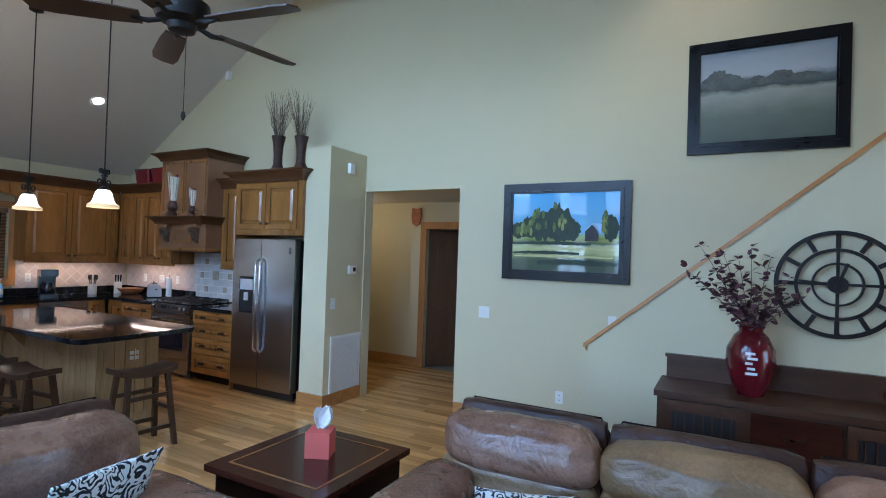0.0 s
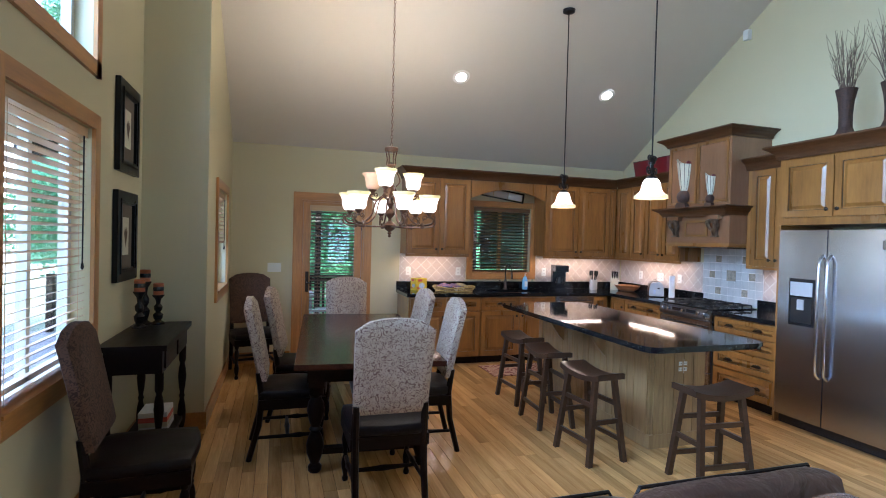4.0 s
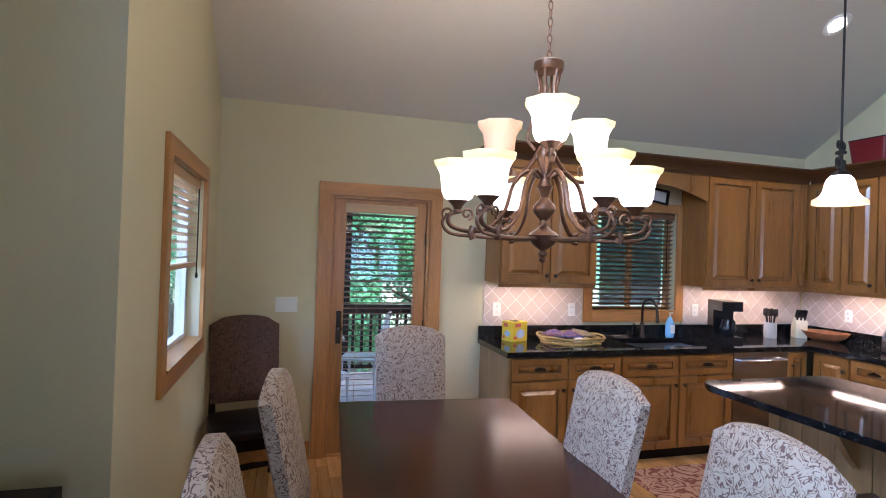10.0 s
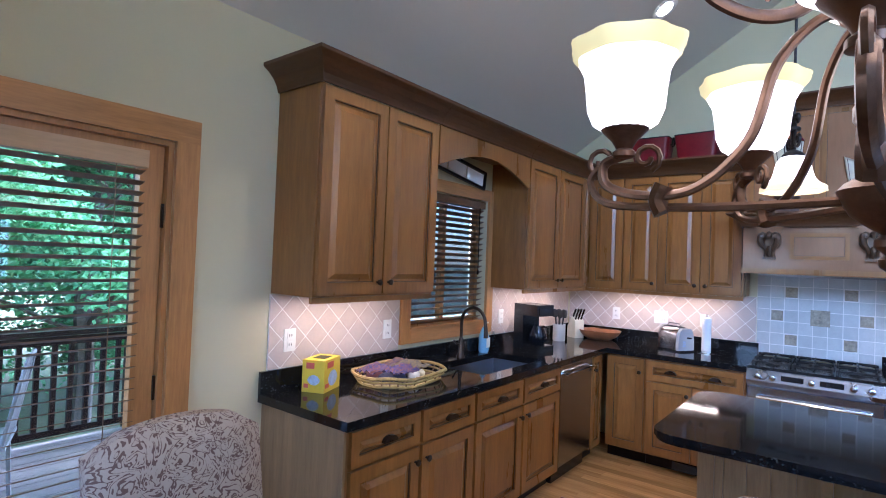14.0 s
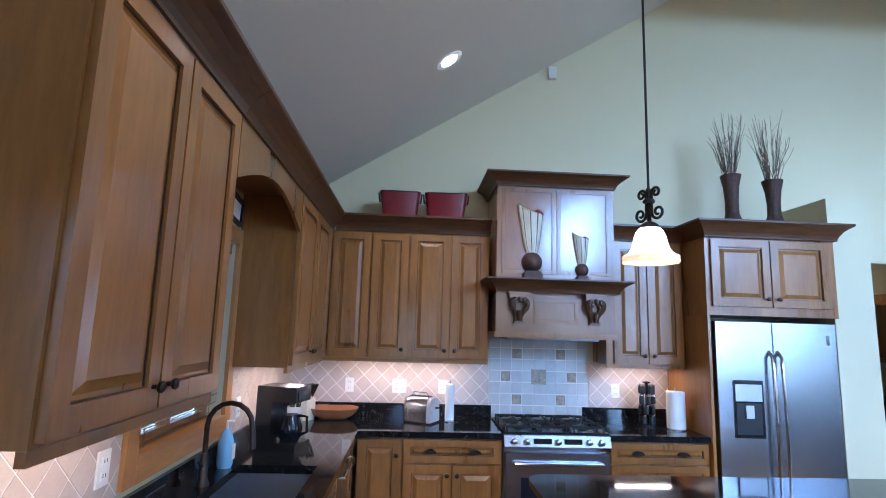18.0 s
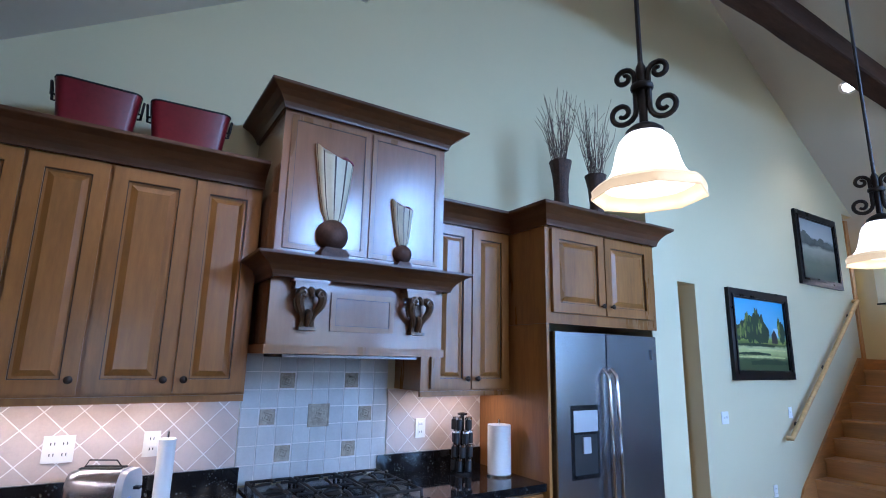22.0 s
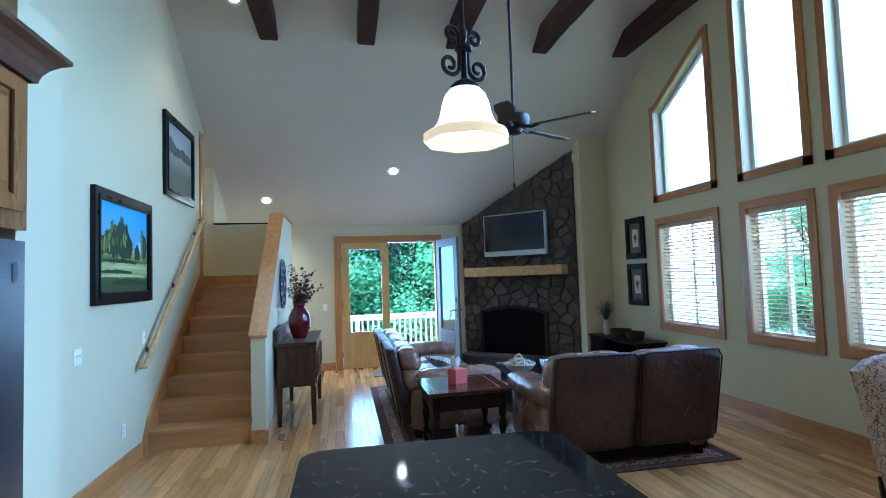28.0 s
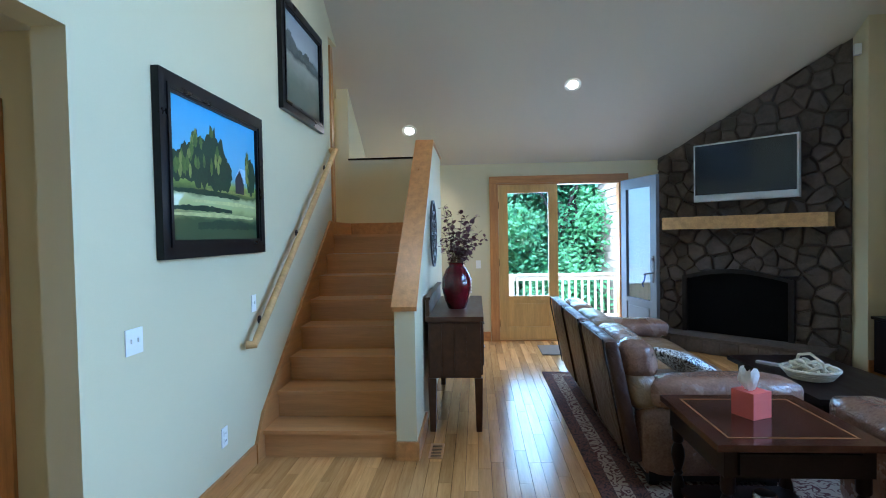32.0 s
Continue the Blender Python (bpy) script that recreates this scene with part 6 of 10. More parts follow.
lathe(bm, [(0.034, 0), (0.040, 0.02), (0.040, 0.12), (0.026, 0.165), (0.013, 0.19)], 16)
part("bottle", bm, mat("blue_soap", (0.25, 0.5, 0.75), 0.15, var=0.05, bump=0.0), so, smooth=True)
bm = bmesh.new()
tube(bm, [(0, 0, 0.19), (0, 0, 0.225), (0.035, 0, 0.227)], 0.007, 8)
part("pump", bm, M["white"], so, smooth=True)
part("label", B((0.0385, 0.0415, -0.022, 0.022, 0.04, 0.115)), M["white"], so)
so2 = thing("soap_bottle", pose(0.09, -1.55, 0.914), "small clear bottle by the sink", "bottle")
bm = bmesh.new()
lathe(bm, [(0.02, 0), (0.022, 0.02), (0.022, 0.10), (0.01, 0.13), (0.008, 0.15)], 14)
part("bottle", bm, M["bottle"], so2, smooth=True)
cm = thing("coffee_maker", pose(0.25, -1.20, 0.914, 0, 0, 75), "black drip coffee maker with glass jug", "coffee maker")
part("base", B((-0.095, 0.095, -0.13, 0.13, 0, 0.04)), M["black"], cm, bevel=0.012)
part("tower", B((-0.095, 0.095, 0.03, 0.13, 0.041, 0.27)), M["black"], cm, bevel=0.012)
part("head", B((-0.095, 0.095, -0.12, 0.13, 0.271, 0.36)), M["black"], cm, bevel=0.014)
part("control_panel", B((-0.07, 0.07, -0.124, -0.1205, 0.285, 0.335)), M["screen"], cm, bevel=0.002)
bm = bmesh.new()
lathe(bm, [(0.055, 0.0), (0.07, 0.03), (0.072, 0.08), (0.055, 0.13), (0.05, 0.15)], 18, (0, -0.045, 0.043))
jug = part("jug", bm, M["screen"], cm, "dark glass jug", smooth=True)
bm = bmesh.new()
tube(bm, [(0, -0.10, 0.19), (0, -0.15, 0.185), (0, -0.155, 0.10), (0, -0.115, 0.08)], 0.009, 8)
part("handle", bm, M["black"], jug)
cr = thing("utensil_crock", pose(0.19, -0.60, 0.914), "grey crock holding black kitchen utensils", "utensil holder")
bm = bmesh.new()
lathe(bm, [(0.05, 0), (0.055, 0.01), (0.055, 0.15), (0.05, 0.15), (0.048, 0.02), (0.01, 0.02)], 18)
part("crock", bm, M["tile_grey"], cr, smooth=True)
for i in range(6):
    a = i * 1.05
    bm = bmesh.new()
    x, y = 0.03 * math.cos(a), 0.03 * math.sin(a)
    tube(bm, [(x * 0.5, y * 0.5, 0.03), (x * 1.4, y * 1.4, 0.22)], 0.006, 6)
    cushion(bm, x * 1.6 - 0.02, x * 1.6 + 0.02, y * 1.6 - 0.006, y * 1.6 + 0.006, 0.21, 0.28, 0.004, 2)
    part("utensil", bm, M["blackmat"], cr, "black utensil")
kb = thing("knife_block", pose(0.19, -0.24, 0.914, 0, 0, 60), "pale knife block with black-handled knives", "knife block")
bm = bmesh.new()
prism(bm, [(-0.06, 0), (0.06, 0), (0.06, 0.10), (0.0, 0.20), (-0.06, 0.16)], "x", -0.05, 0.05)
part("block", bm, M["cream"], kb, bevel=0.004)
for i in range(6):
    x = -0.032 + 0.032 * (i % 3)
    y = -0.035 + 0.045 * (i // 3)
    bm = bmesh.new()
    tube(bm, [(x, y, 0.17), (x, y - 0.05, 0.27)], [0.009, 0.011], 6)
    part("knife", bm, M["black"], kb, "black knife handle")
wb = thing("wood_bowl", pose(0.40, -0.17, 0.915), "shallow oval wooden bowl against the tiles", "bowl")
bm = bmesh.new()
lathe(bm, [(0.10, 0), (0.15, 0.03), (0.19, 0.085), (0.18, 0.085), (0.14, 0.035), (0.01, 0.02)], 26, wave=lambda a, z: 0.25 * abs(math.cos(a)) - 0.2)
part("bowl", bm, M["bowl"], wb, smooth=True)
kt = thing("toaster", pose(1.085, -0.25, 0.9145, 0, 0, -28), "rounded chrome toaster with a pale control panel", "toaster")
def arch(w, h):
    side = [(w, 0.012), (w * 1.02, 0.012 + h * 0.25), (w * 0.98, 0.012 + h * 0.5)]
    side += [(w * (0.98 - 0.55 * (1 - math.cos(q))), 0.012 + h * (0.5 + 0.5 * math.sin(q))) for q in (0.3, 0.6, 0.9, 1.2, 1.45)]
    return [(-x, z) for x, z in side] + side[::-1]


bm = bmesh.new()
shell = [[bm.verts.new((x, y * f, 0.012 + (z - 0.012) * (0.55 + 0.45 * f) if z > 0.1 else z)) for y, z in arch(0.085, 0.185)] for x, f in ((-0.118, 0.70), (-0.112, 0.84), (-0.095, 0.94), (-0.06, 1.0), (0.06, 1.0), (0.095, 0.98))]
for u, v in zip(shell, shell[1:]):
    for k in range(len(u)):
        bm.faces.new((u[k], u[(k + 1) % len(u)], v[(k + 1) % len(u)], v[k]))
bm.faces.new(shell[0])
bm.faces.new(shell[-1])
bmesh.ops.recalc_face_normals(bm, faces=bm.faces)
part("body", bm, M["steel"], kt, "polished steel shell", smooth=True)
bm = bmesh.new()
prism(bm, arch(0.088, 0.178), "x", 0.096, 0.125)
pn = part("end_panel", bm, M["silver"], kt, "pale grey end panel", 0.004)
for z in (0.045, 0.062, 0.079):
    part("button", B((0.1255, 0.130, -0.04, -0.012, z, z + 0.01)), M["label"], pn, "pale blue button", 0.001)
part("lever", B((0.1255, 0.150, 0.005, 0.030, 0.11, 0.122)), M["black"], pn, bevel=0.003)
for sy in (-0.023, 0.023):
    part("slot", B((-0.08, 0.08, sy - 0.011, sy + 0.011, 0.188, 0.199)), M["blackmat"], kt)
part("base", B((-0.095, 0.13, -0.073, 0.073, 0.0, 0.0118)), M["black"], kt, bevel=0.003)
bm = bmesh.new()
tube(bm, [(-0.08, 0, 0.19), (-0.06, 0, 0.225), (0.05, 0, 0.225), (0.08, 0, 0.19)], 0.003, 6)
part("rack_wire", bm, M["iron"], kt)


def paper_roll(m, r, label):
    p = thing("paper_towel", m, label, "paper towel")
    bm = bmesh.new()
    lathe(bm, [(0.075, 0), (0.075, 0.008), (0.01, 0.01)], 20)
    part("base", bm, M["chrome"], p, smooth=True)
    bm = bmesh.new()
    lathe(bm, [(0.02, 0.011), (r - 0.003, 0.011), (r, 0.014), (r, 0.286), (r - 0.003, 0.289), (0.02, 0.289)], 28)
    part("roll", bm, M["paper"], p, "white paper roll", smooth=True)
    bm = bmesh.new()
    tube(bm, [(0, 0, 0.008), (0, 0, 0.32)], 0.006, 8)
    part("rod", bm, M["chrome"], p, smooth=True)


paper_roll(pose(1.32, -0.18, 0.914), 0.036, "thin white paper roll on a chrome stand")
paper_roll(pose(3.09, -0.36, 0.914), 0.07, "full white paper towel roll on a stand")
wr = thing("spice_rack", pose(2.93, -0.20, 0.914), "dark round rack of small chrome-capped jars", "spice rack")
bm = bmesh.new()
lathe(bm, [(0.07, 0), (0.07, 0.012), (0.012, 0.014), (0.012, 0.33), (0.03, 0.335), (0.03, 0.345), (0.005, 0.35)], 18)
part("stand", bm, M["black"], wr, smooth=True)
for lv in range(4):
    for k in range(5):
        a = k * 2 * math.pi / 5 + lv * 0.4
        bm = bmesh.new()
        lathe(bm, [(0.019, 0), (0.019, 0.055), (0.015, 0.06)], 10, (0.048 * math.cos(a), 0.048 * math.sin(a), 0.016 + lv * 0.078))
        j = part("jar", bm, M["blackmat"], wr, smooth=True)
        bm = bmesh.new()
        lathe(bm, [(0.02, 0.0605), (0.02, 0.072), (0.016, 0.074)], 10, (0.048 * math.cos(a), 0.048 * math.sin(a), 0.016 + lv * 0.078))
        part("lid", bm, M["chrome"], j, "chrome lid", smooth=True)
mt_ = thing("kitchen_mat", pose(1.0, -2.1, 0.001, 0, 0, 0), "small patterned mat in front of the sink", "rug")
part("mat", B((-0.28, 0.24, -0.5, 0.5, 0, 0.008)), M["kmat"], mt_, bevel=0.003)
fv = thing("floor_vent", pose(1.30, -0.585, 0.03), "dark metal vent in the toe kick", "vent")
part("grille", B((-0.12, 0.12, -0.02, -0.005, 0, 0.06)), M["blackmat"], fv)

# ornaments on top of the cabinets
for cx, w, rz in ((0.86, 0.33, 2), (1.24, 0.35, -3)):
    rb = thing("red_tub", pose(cx, -0.25, 2.521, 0, 0, rz), "red enamelled metal tub with dark handles on the cabinet", "tub")
    def rim_ring(hw, hd_, z):
        c0 = 0.035
        out = []
        for qx, qy, a0 in ((1, -1, -90), (1, 1, 0), (-1, 1, 90), (-1, -1, 180)):
            out += [(qx * (hw - c0) + c0 * math.cos(radians(a0 + t * 30)), qy * (hd_ - c0) + c0 * math.sin(radians(a0 + t * 30)), z) for t in range(4)]
        return out

    bm = bmesh.new()
    rr = [[bm.verts.new(p) for p in rim_ring(*q)] for q in ((w * 0.42, 0.10, 0.0), (w * 0.455, 0.112, 0.10), (w * 0.49, 0.125, 0.205), (w * 0.475, 0.115, 0.205), (w * 0.41, 0.09, 0.012))]
    for u, v in zip(rr, rr[1:]):
        for t in range(16):
            bm.faces.new((u[t], u[(t + 1) % 16], v[(t + 1) % 16], v[t]))
    bm.faces.new(rr[0][::-1])
    bm.faces.new(rr[-1])
    part("tub", bm, M["red"], rb, smooth=True)
    bm = bmesh.new()
    tube(bm, rim_ring(w * 0.488, 0.124, 0.207) + rim_ring(w * 0.488, 0.124, 0.207)[:1], 0.005, 6)
    part("rim", bm, M["blackmat"], rb, "dark rolled rim")
    for sx in (-1, 1):
        bm = bmesh.new()
        tube(bm, [(sx * w * 0.475, -0.035, 0.15), (sx * w * 0.52, -0.033, 0.15), (sx * w * 0.535, -0.03, 0.21), (sx * w * 0.535, 0.03, 0.21), (sx * w * 0.52, 0.033, 0.15), (sx * w * 0.475, 0.035, 0.15)], 0.006, 6)
        part("handle", bm, M["blackmat"], rb, "dark metal handle")
for cx, h, rz, sd in ((3.60, 0.45, 0, 5), (3.96, 0.42, 15, 9)):
    v = thing("twig_vase", pose(cx, -0.42, 2.521, 0, 0, rz), "tall dark woven vase of dry twigs on the cabinet", "vase")
    bm = bmesh.new()
    prof = [(0.135, 0.0), (0.138, 0.012), (0.110, 0.035), (0.070, 0.075), (0.052, 0.12), (0.050, h * 0.50), (0.060, h * 0.78), (0.078, h * 0.97), (0.081, h), (0.072, h), (0.052, h * 0.7), (0.01, h * 0.6)]
    lathe(bm, prof, 20, wave=lambda a, z: 0.012 * math.sin(a * 9 + z * 140))
    part("vase", bm, M["wicker_dark"], v, "dark woven vase", smooth=False)
    rs = random.Random(sd)
    for i in range(40):
        a, sp = rs.uniform(0, 6.28), rs.uniform(0.02, 0.16)
        hh = rs.uniform(0.26, 0.56)
        bm = bmesh.new()
        pts = [(0.03 * math.cos(a), 0.03 * math.sin(a), h - 0.1)]
        for k in range(1, 6):
            f = k / 5
            pts.append((math.cos(a) * (0.03 + sp * f ** 1.4) + rs.uniform(-0.012, 0.012), math.sin(a) * (0.03 + sp * f ** 1.4) + rs.uniform(-0.012, 0.012), h - 0.1 + (hh + 0.1) * f))
        tube(bm, pts, [0.0028, 0.0025, 0.0022, 0.002, 0.0016, 0.001], 4)
        for _ in range(2):
            k = rs.randint(2, 4)
            p = Vector(pts[k])
            tube(bm, [p, p + Vector((rs.uniform(-0.05, 0.05), rs.uniform(-0.05, 0.05), 0.07))], [0.0014, 0.0008], 4)
        part("twig", bm, M["twig"], v)
# two striped bird ornaments on the mantel shelf: each one plain shape
for cx, h in ((1.895, 0.575), (2.285, 0.37)):
    bm = bmesh.new()
    s = h / 0.50
    prism(bm, [(-0.062 * s, 0), (0.062 * s, 0), (0.062 * s, 0.03 * s), (0.045 * s, 0.052 * s), (-0.045 * s, 0.052 * s), (-0.062 * s, 0.03 * s)], "y", -0.05 * s, 0.05 * s)
    lathe(bm, [(0.020 * s, 0.050 * s)] + [(0.070 * s * math.sin(q), (0.112 - 0.070 * math.cos(q)) * s) for q in (0.6, 0.9, 1.2, 1.5, 1.8, 2.1, 2.4, 2.7)] + [(0.012 * s, 0.182 * s)], 22)
    dark_below = len(bm.faces)
    # upright fan of tail feathers: narrow at the ball, slanting to a tip at the top
    NU, NV, rows_ = 60, 9, []
    for k in range(NV):
        f = k / (NV - 1)
        ring = []
        for i in range(NU):
            a = 2 * math.pi * i / NU
            x = math.cos(a)
            hw = (0.031 + 0.058 * f ** 0.6) * s
            top = (0.452 - 0.014 * x + (0.042 * max(0.0, -x - 0.55) / 0.45)) * s
            ring.append(bm.verts.new((x * hw - 0.010 * s * f, math.sin(a) * (0.024 + 0.020 * f) * s * (1 + 0.10 * math.cos(7 * a)), 0.165 * s + (top - 0.165 * s) * f)))
        rows_.append(ring)
    for u, v in zip(rows_, rows_[1:]):
        for i in range(NU):
            bm.faces.new((u[i], u[(i + 1) % NU], v[(i + 1) % NU], v[i]))
    bm.faces.new(rows_[-1])
    fan = len(bm.faces)
    lathe(bm, [(0.006 * s, 0), (0.020 * s, 0.006 * s), (0.024 * s, 0.020 * s), (0.014 * s, 0.034 * s), (0.004 * s, 0.038 * s)], 12, (0.040 * s, 0, 0.438 * s))
    tube(bm, [(0.05 * s, 0, 0.46 * s), (0.072 * s, -0.004 * s, 0.455 * s), (0.082 * s, -0.006 * s, 0.445 * s)], [0.011 * s, 0.008 * s, 0.003 * s], 8)
    me = finish("bird_ornament", bm, M["cream"], smooth=True)
    for q in (M["rust"], M["red"], M["stripe"]):
        me.materials.append(q)
    for p in me.polygons:
        if p.index < dark_below:
            p.material_index = 1
        elif p.index >= fan:
            p.material_index = 2
        elif p.index < fan - 1 and (p.index - dark_below) % NU % 6 == 1:
            p.material_index = 3
    o = tagged(new("bird_ornament", me), "cream striped bird ornament on a dark ball base", "ornament", "bird ornaments")
    o.matrix_basis = pose(cx, -0.555, 2.032, 0, 0, 4)
# framed strip on the ledge above the sink window
pf = thing("framed_strip", pose(0.06, -2.08, 2.185, 0, 8, 90), "long narrow framed picture above the sink window", "picture")
part("frame", B((-0.36, 0.36, -0.02, 0.0, 0.0, 0.018), (-0.36, 0.36, -0.02, 0.0, 0.12, 0.138), (-0.36, -0.342, -0.02, 0, 0.018, 0.12), (0.342, 0.36, -0.02, 0, 0.018, 0.12)), M["frame"], pf)
for i in range(3):
    part("picture", B((-0.33 + i * 0.225, -0.12 + i * 0.225, -0.012, -0.004, 0.025, 0.112)), M["paper"], pf)
# ---- dining ----
def turned(bm, x, y, z0, z1, r, n=14):
    """A turned leg between z0 and z1."""
    h = z1 - z0
    prof = [(0.55, 0), (0.75, 0.02), (0.8, 0.06), (0.5, 0.10), (0.62, 0.13), (0.95, 0.22), (1.0, 0.30), (0.8, 0.38), (0.5, 0.44), (0.72, 0.47), (0.5, 0.50), (0.78, 0.58), (1.0, 0.68), (0.85, 0.76), (0.55, 0.82), (0.85, 0.85), (0.85, 1.0)]
    lathe(bm, [(r * a, z0 + h * b) for a, b in prof], n, (x, y, 0))


tb = thing("dining_table", pose(2.345, -4.36, 0, 0, 0, -4), "long dark cherry dining table with turned legs", "table")
part("tabletop", B((-1.13, 1.13, -0.50, 0.50, 0.728, 0.765)), M["table"], tb, "glossy cherry top", 0.010)
part("apron", B((-1.02, 1.02, -0.42, -0.395, 0.62, 0.727), (-1.02, 1.02, 0.395, 0.42, 0.62, 0.727), (-1.02, -0.995, -0.395, 0.395, 0.62, 0.727), (0.995, 1.02, -0.395, 0.395, 0.62, 0.727)), M["dark"], tb, bevel=0.003)
for sx in (-1, 1):
    for sy in (-1, 1):
        bm = bmesh.new()
        turned(bm, sx * 0.96, sy * 0.36, 0.0, 0.62, 0.06)
        box(bm, sx * 0.96 - 0.052, sx * 0.96 + 0.052, sy * 0.36 - 0.052, sy * 0.36 + 0.052, 0.58, 0.727)
        part("leg", bm, M["dark_v"], tb, "turned leg", smooth=True)
part("stretcher", B((-0.95, 0.95, -0.03, 0.03, 0.12, 0.16), (-0.98, -0.92, -0.36, 0.36, 0.12, 0.16), (0.92, 0.98, -0.36, 0.36, 0.12, 0.16)), M["dark"], tb, bevel=0.004)


def dining_chair(m, fabric, label):
    c = thing("dining_chair", m, label, "chair", "dining chairs")
    bm = bmesh.new()
    cushion(bm, -0.235, 0.235, -0.23, 0.24, 0.425, 0.50, 0.03, 6)
    part("seat", bm, M["leather_seat"], c, "dark leather seat", smooth=True)
    part("seat_frame", B((-0.235, 0.235, -0.225, -0.2, 0.36, 0.43), (-0.235, 0.235, 0.205, 0.23, 0.36, 0.43), (-0.235, -0.21, -0.2, 0.205, 0.36, 0.43), (0.21, 0.235, -0.2, 0.205, 0.36, 0.43)), M["dark"], c, bevel=0.004)
    # upholstered back: a padded slab with a shouldered, arched top, leaning back
    bm = bmesh.new()
    nx, nz = 12, 14
    grid = {}
    for side in (0, 1):
        for i in range(nx + 1):
            u = -1 + 2 * i / nx
            top = 1.135 - (0.045 * u * u if abs(u) < 0.72 else 0.045 * 0.52 + 0.045 * ((abs(u) - 0.72) / 0.28) ** 0.8)
            for k in range(nz + 1):
                f = k / nz
                z = 0.56 + (top - 0.56) * f
                hw = 0.232 - 0.012 * (1 - f)
                edge = max(0.0, 1 - max(abs(u) ** 6, abs(2 * f - 1) ** 10))
                th = 0.022 + 0.022 * edge ** 0.5
                y = -0.20 - 0.11 * f ** 1.1 + (th if side else -th)
                grid[side, i, k] = bm.verts.new((u * hw, y, z))
    for side in (0, 1):
        for i in range(nx):
            for k in range(nz):
                bm.faces.new((grid[side, i, k], grid[side, i + 1, k], grid[side, i + 1, k + 1], grid[side, i, k + 1]))
    for i in range(nx):
        for k in (0, nz):
            bm.faces.new((grid[0, i, k], grid[1, i, k], grid[1, i + 1, k], grid[0, i + 1, k]))
    for k in range(nz):
        for i in (0, nx):
            bm.faces.new((grid[0, i, k], grid[0, i, k + 1], grid[1, i, k + 1], grid[1, i, k]))
    part("backrest", bm, fabric, c, "paisley tapestry back", smooth=True)
    for sx in (-1, 1):
        bm = bmesh.new()
        turned(bm, sx * 0.205, 0.20, 0.0, 0.40, 0.026, 10)
        part("leg", bm, M["dark_v"], c, "turned front leg", smooth=True)
        bm = bmesh.new()
        tube(bm, [(sx * 0.205, -0.29, 0.0), (sx * 0.205, -0.225, 0.25), (sx * 0.205, -0.21, 0.45), (sx * 0.205, -0.235, 0.62)], [0.02, 0.022, 0.024, 0.02], 8)
        part("leg", bm, M["dark_v"], c, "raked back leg", smooth=True)
        bm = bmesh.new()
        tube(bm, [(sx * 0.205, 0.2, 0.16), (sx * 0.205, 0.08, 0.16), (sx * 0.205, 0.05, 0.16), (sx * 0.205, 0.0, 0.16), (sx * 0.205, -0.24, 0.16)], [0.012, 0.014, 0.02, 0.014, 0.012], 8)
        part("stretcher", bm, M["dark_v"], c, smooth=True)
    for y, z in ((0.2, 0.26), (-0.03, 0.16)):
        bm = bmesh.new()
        tube(bm, [(-0.205, y, z), (-0.05, y, z), (0, y, z), (0.05, y, z), (0.205, y, z)], [0.011, 0.016, 0.02, 0.016, 0.011], 8)
        part("stretcher", bm, M["dark_v"], c, smooth=True)
    return c


ch = dining_chair(pose(2.05, -4.80, 0, 0, 0, -6), M["damask"], "dark dining chair with a tall paisley tapestry back")
for x, y, a in ((2.80, -4.93, 0), (2.24, -4.05, 180), (2.95, -4.0, 174), (3.66, -4.40, 90), (1.10, -4.30, -92)):
    copy_thing(ch, pose(x, y, 0, 0, 0, a))
ch2 = dining_chair(pose(3.88, -5.68, 0, 0, 0, 4), M["damask_brown"], "dark chair with a worn brown tapestry back under the window")
copy_thing(ch2, pose(0.52, -5.30, 0, 0, 0, -78))

# chandelier
CX, CY = 2.30, -4.11
cz = ceil_z(CX)
cd = thing("chandelier", pose(CX, CY, 0), "aged bronze chandelier with nine alabaster shades, one unlit", "chandelier")
bm = bmesh.new()
lathe(bm, [(0.003, 1.597), (0.012, 1.604), (0.014, 1.614), (0.007, 1.621), (0.018, 1.631), (0.018, 1.640), (0.010, 1.647), (0.022, 1.655), (0.044, 1.672), (0.055, 1.692), (0.060, 1.706), (0.052, 1.716), (0.030, 1.730), (0.015, 1.745), (0.014, 1.765), (0.027, 1.780), (0.043, 1.802), (0.043, 1.820), (0.027, 1.842), (0.015, 1.855), (0.021, 1.878), (0.032, 1.898), (0.021, 1.920), (0.016, 1.96), (0.034, 2.00), (0.040, 2.03), (0.024, 2.06), (0.016, 2.10), (0.016, 2.26)], 24)
part("column", bm, M["bronze"], cd, "turned bronze column", smooth=True)
bm = bmesh.new()
lathe(bm, [(0.016, 2.225), (0.040, 2.230), (0.044, 2.240), (0.018, 2.250)], 18)
lathe(bm, [(0.020, 2.352), (0.055, 2.356), (0.060, 2.366), (0.060, 2.388), (0.052, 2.394), (0.02, 2.400)], 22)
part("crown", bm, M["bronze"], cd, smooth=True)
for k in range(6):
    a = k * math.pi / 3 + 0.3
    bm = bmesh.new()
    tube(bm, [(0.040 * math.cos(a), 0.040 * math.sin(a), 2.24), (0.034 * math.cos(a), 0.034 * math.sin(a), 2.29), (0.047 * math.cos(a), 0.047 * math.sin(a), 2.356)], 0.0065, 6)
    part("rib", bm, M["bronze"], cd)
bm = bmesh.new()
zz = 2.40
k = 0
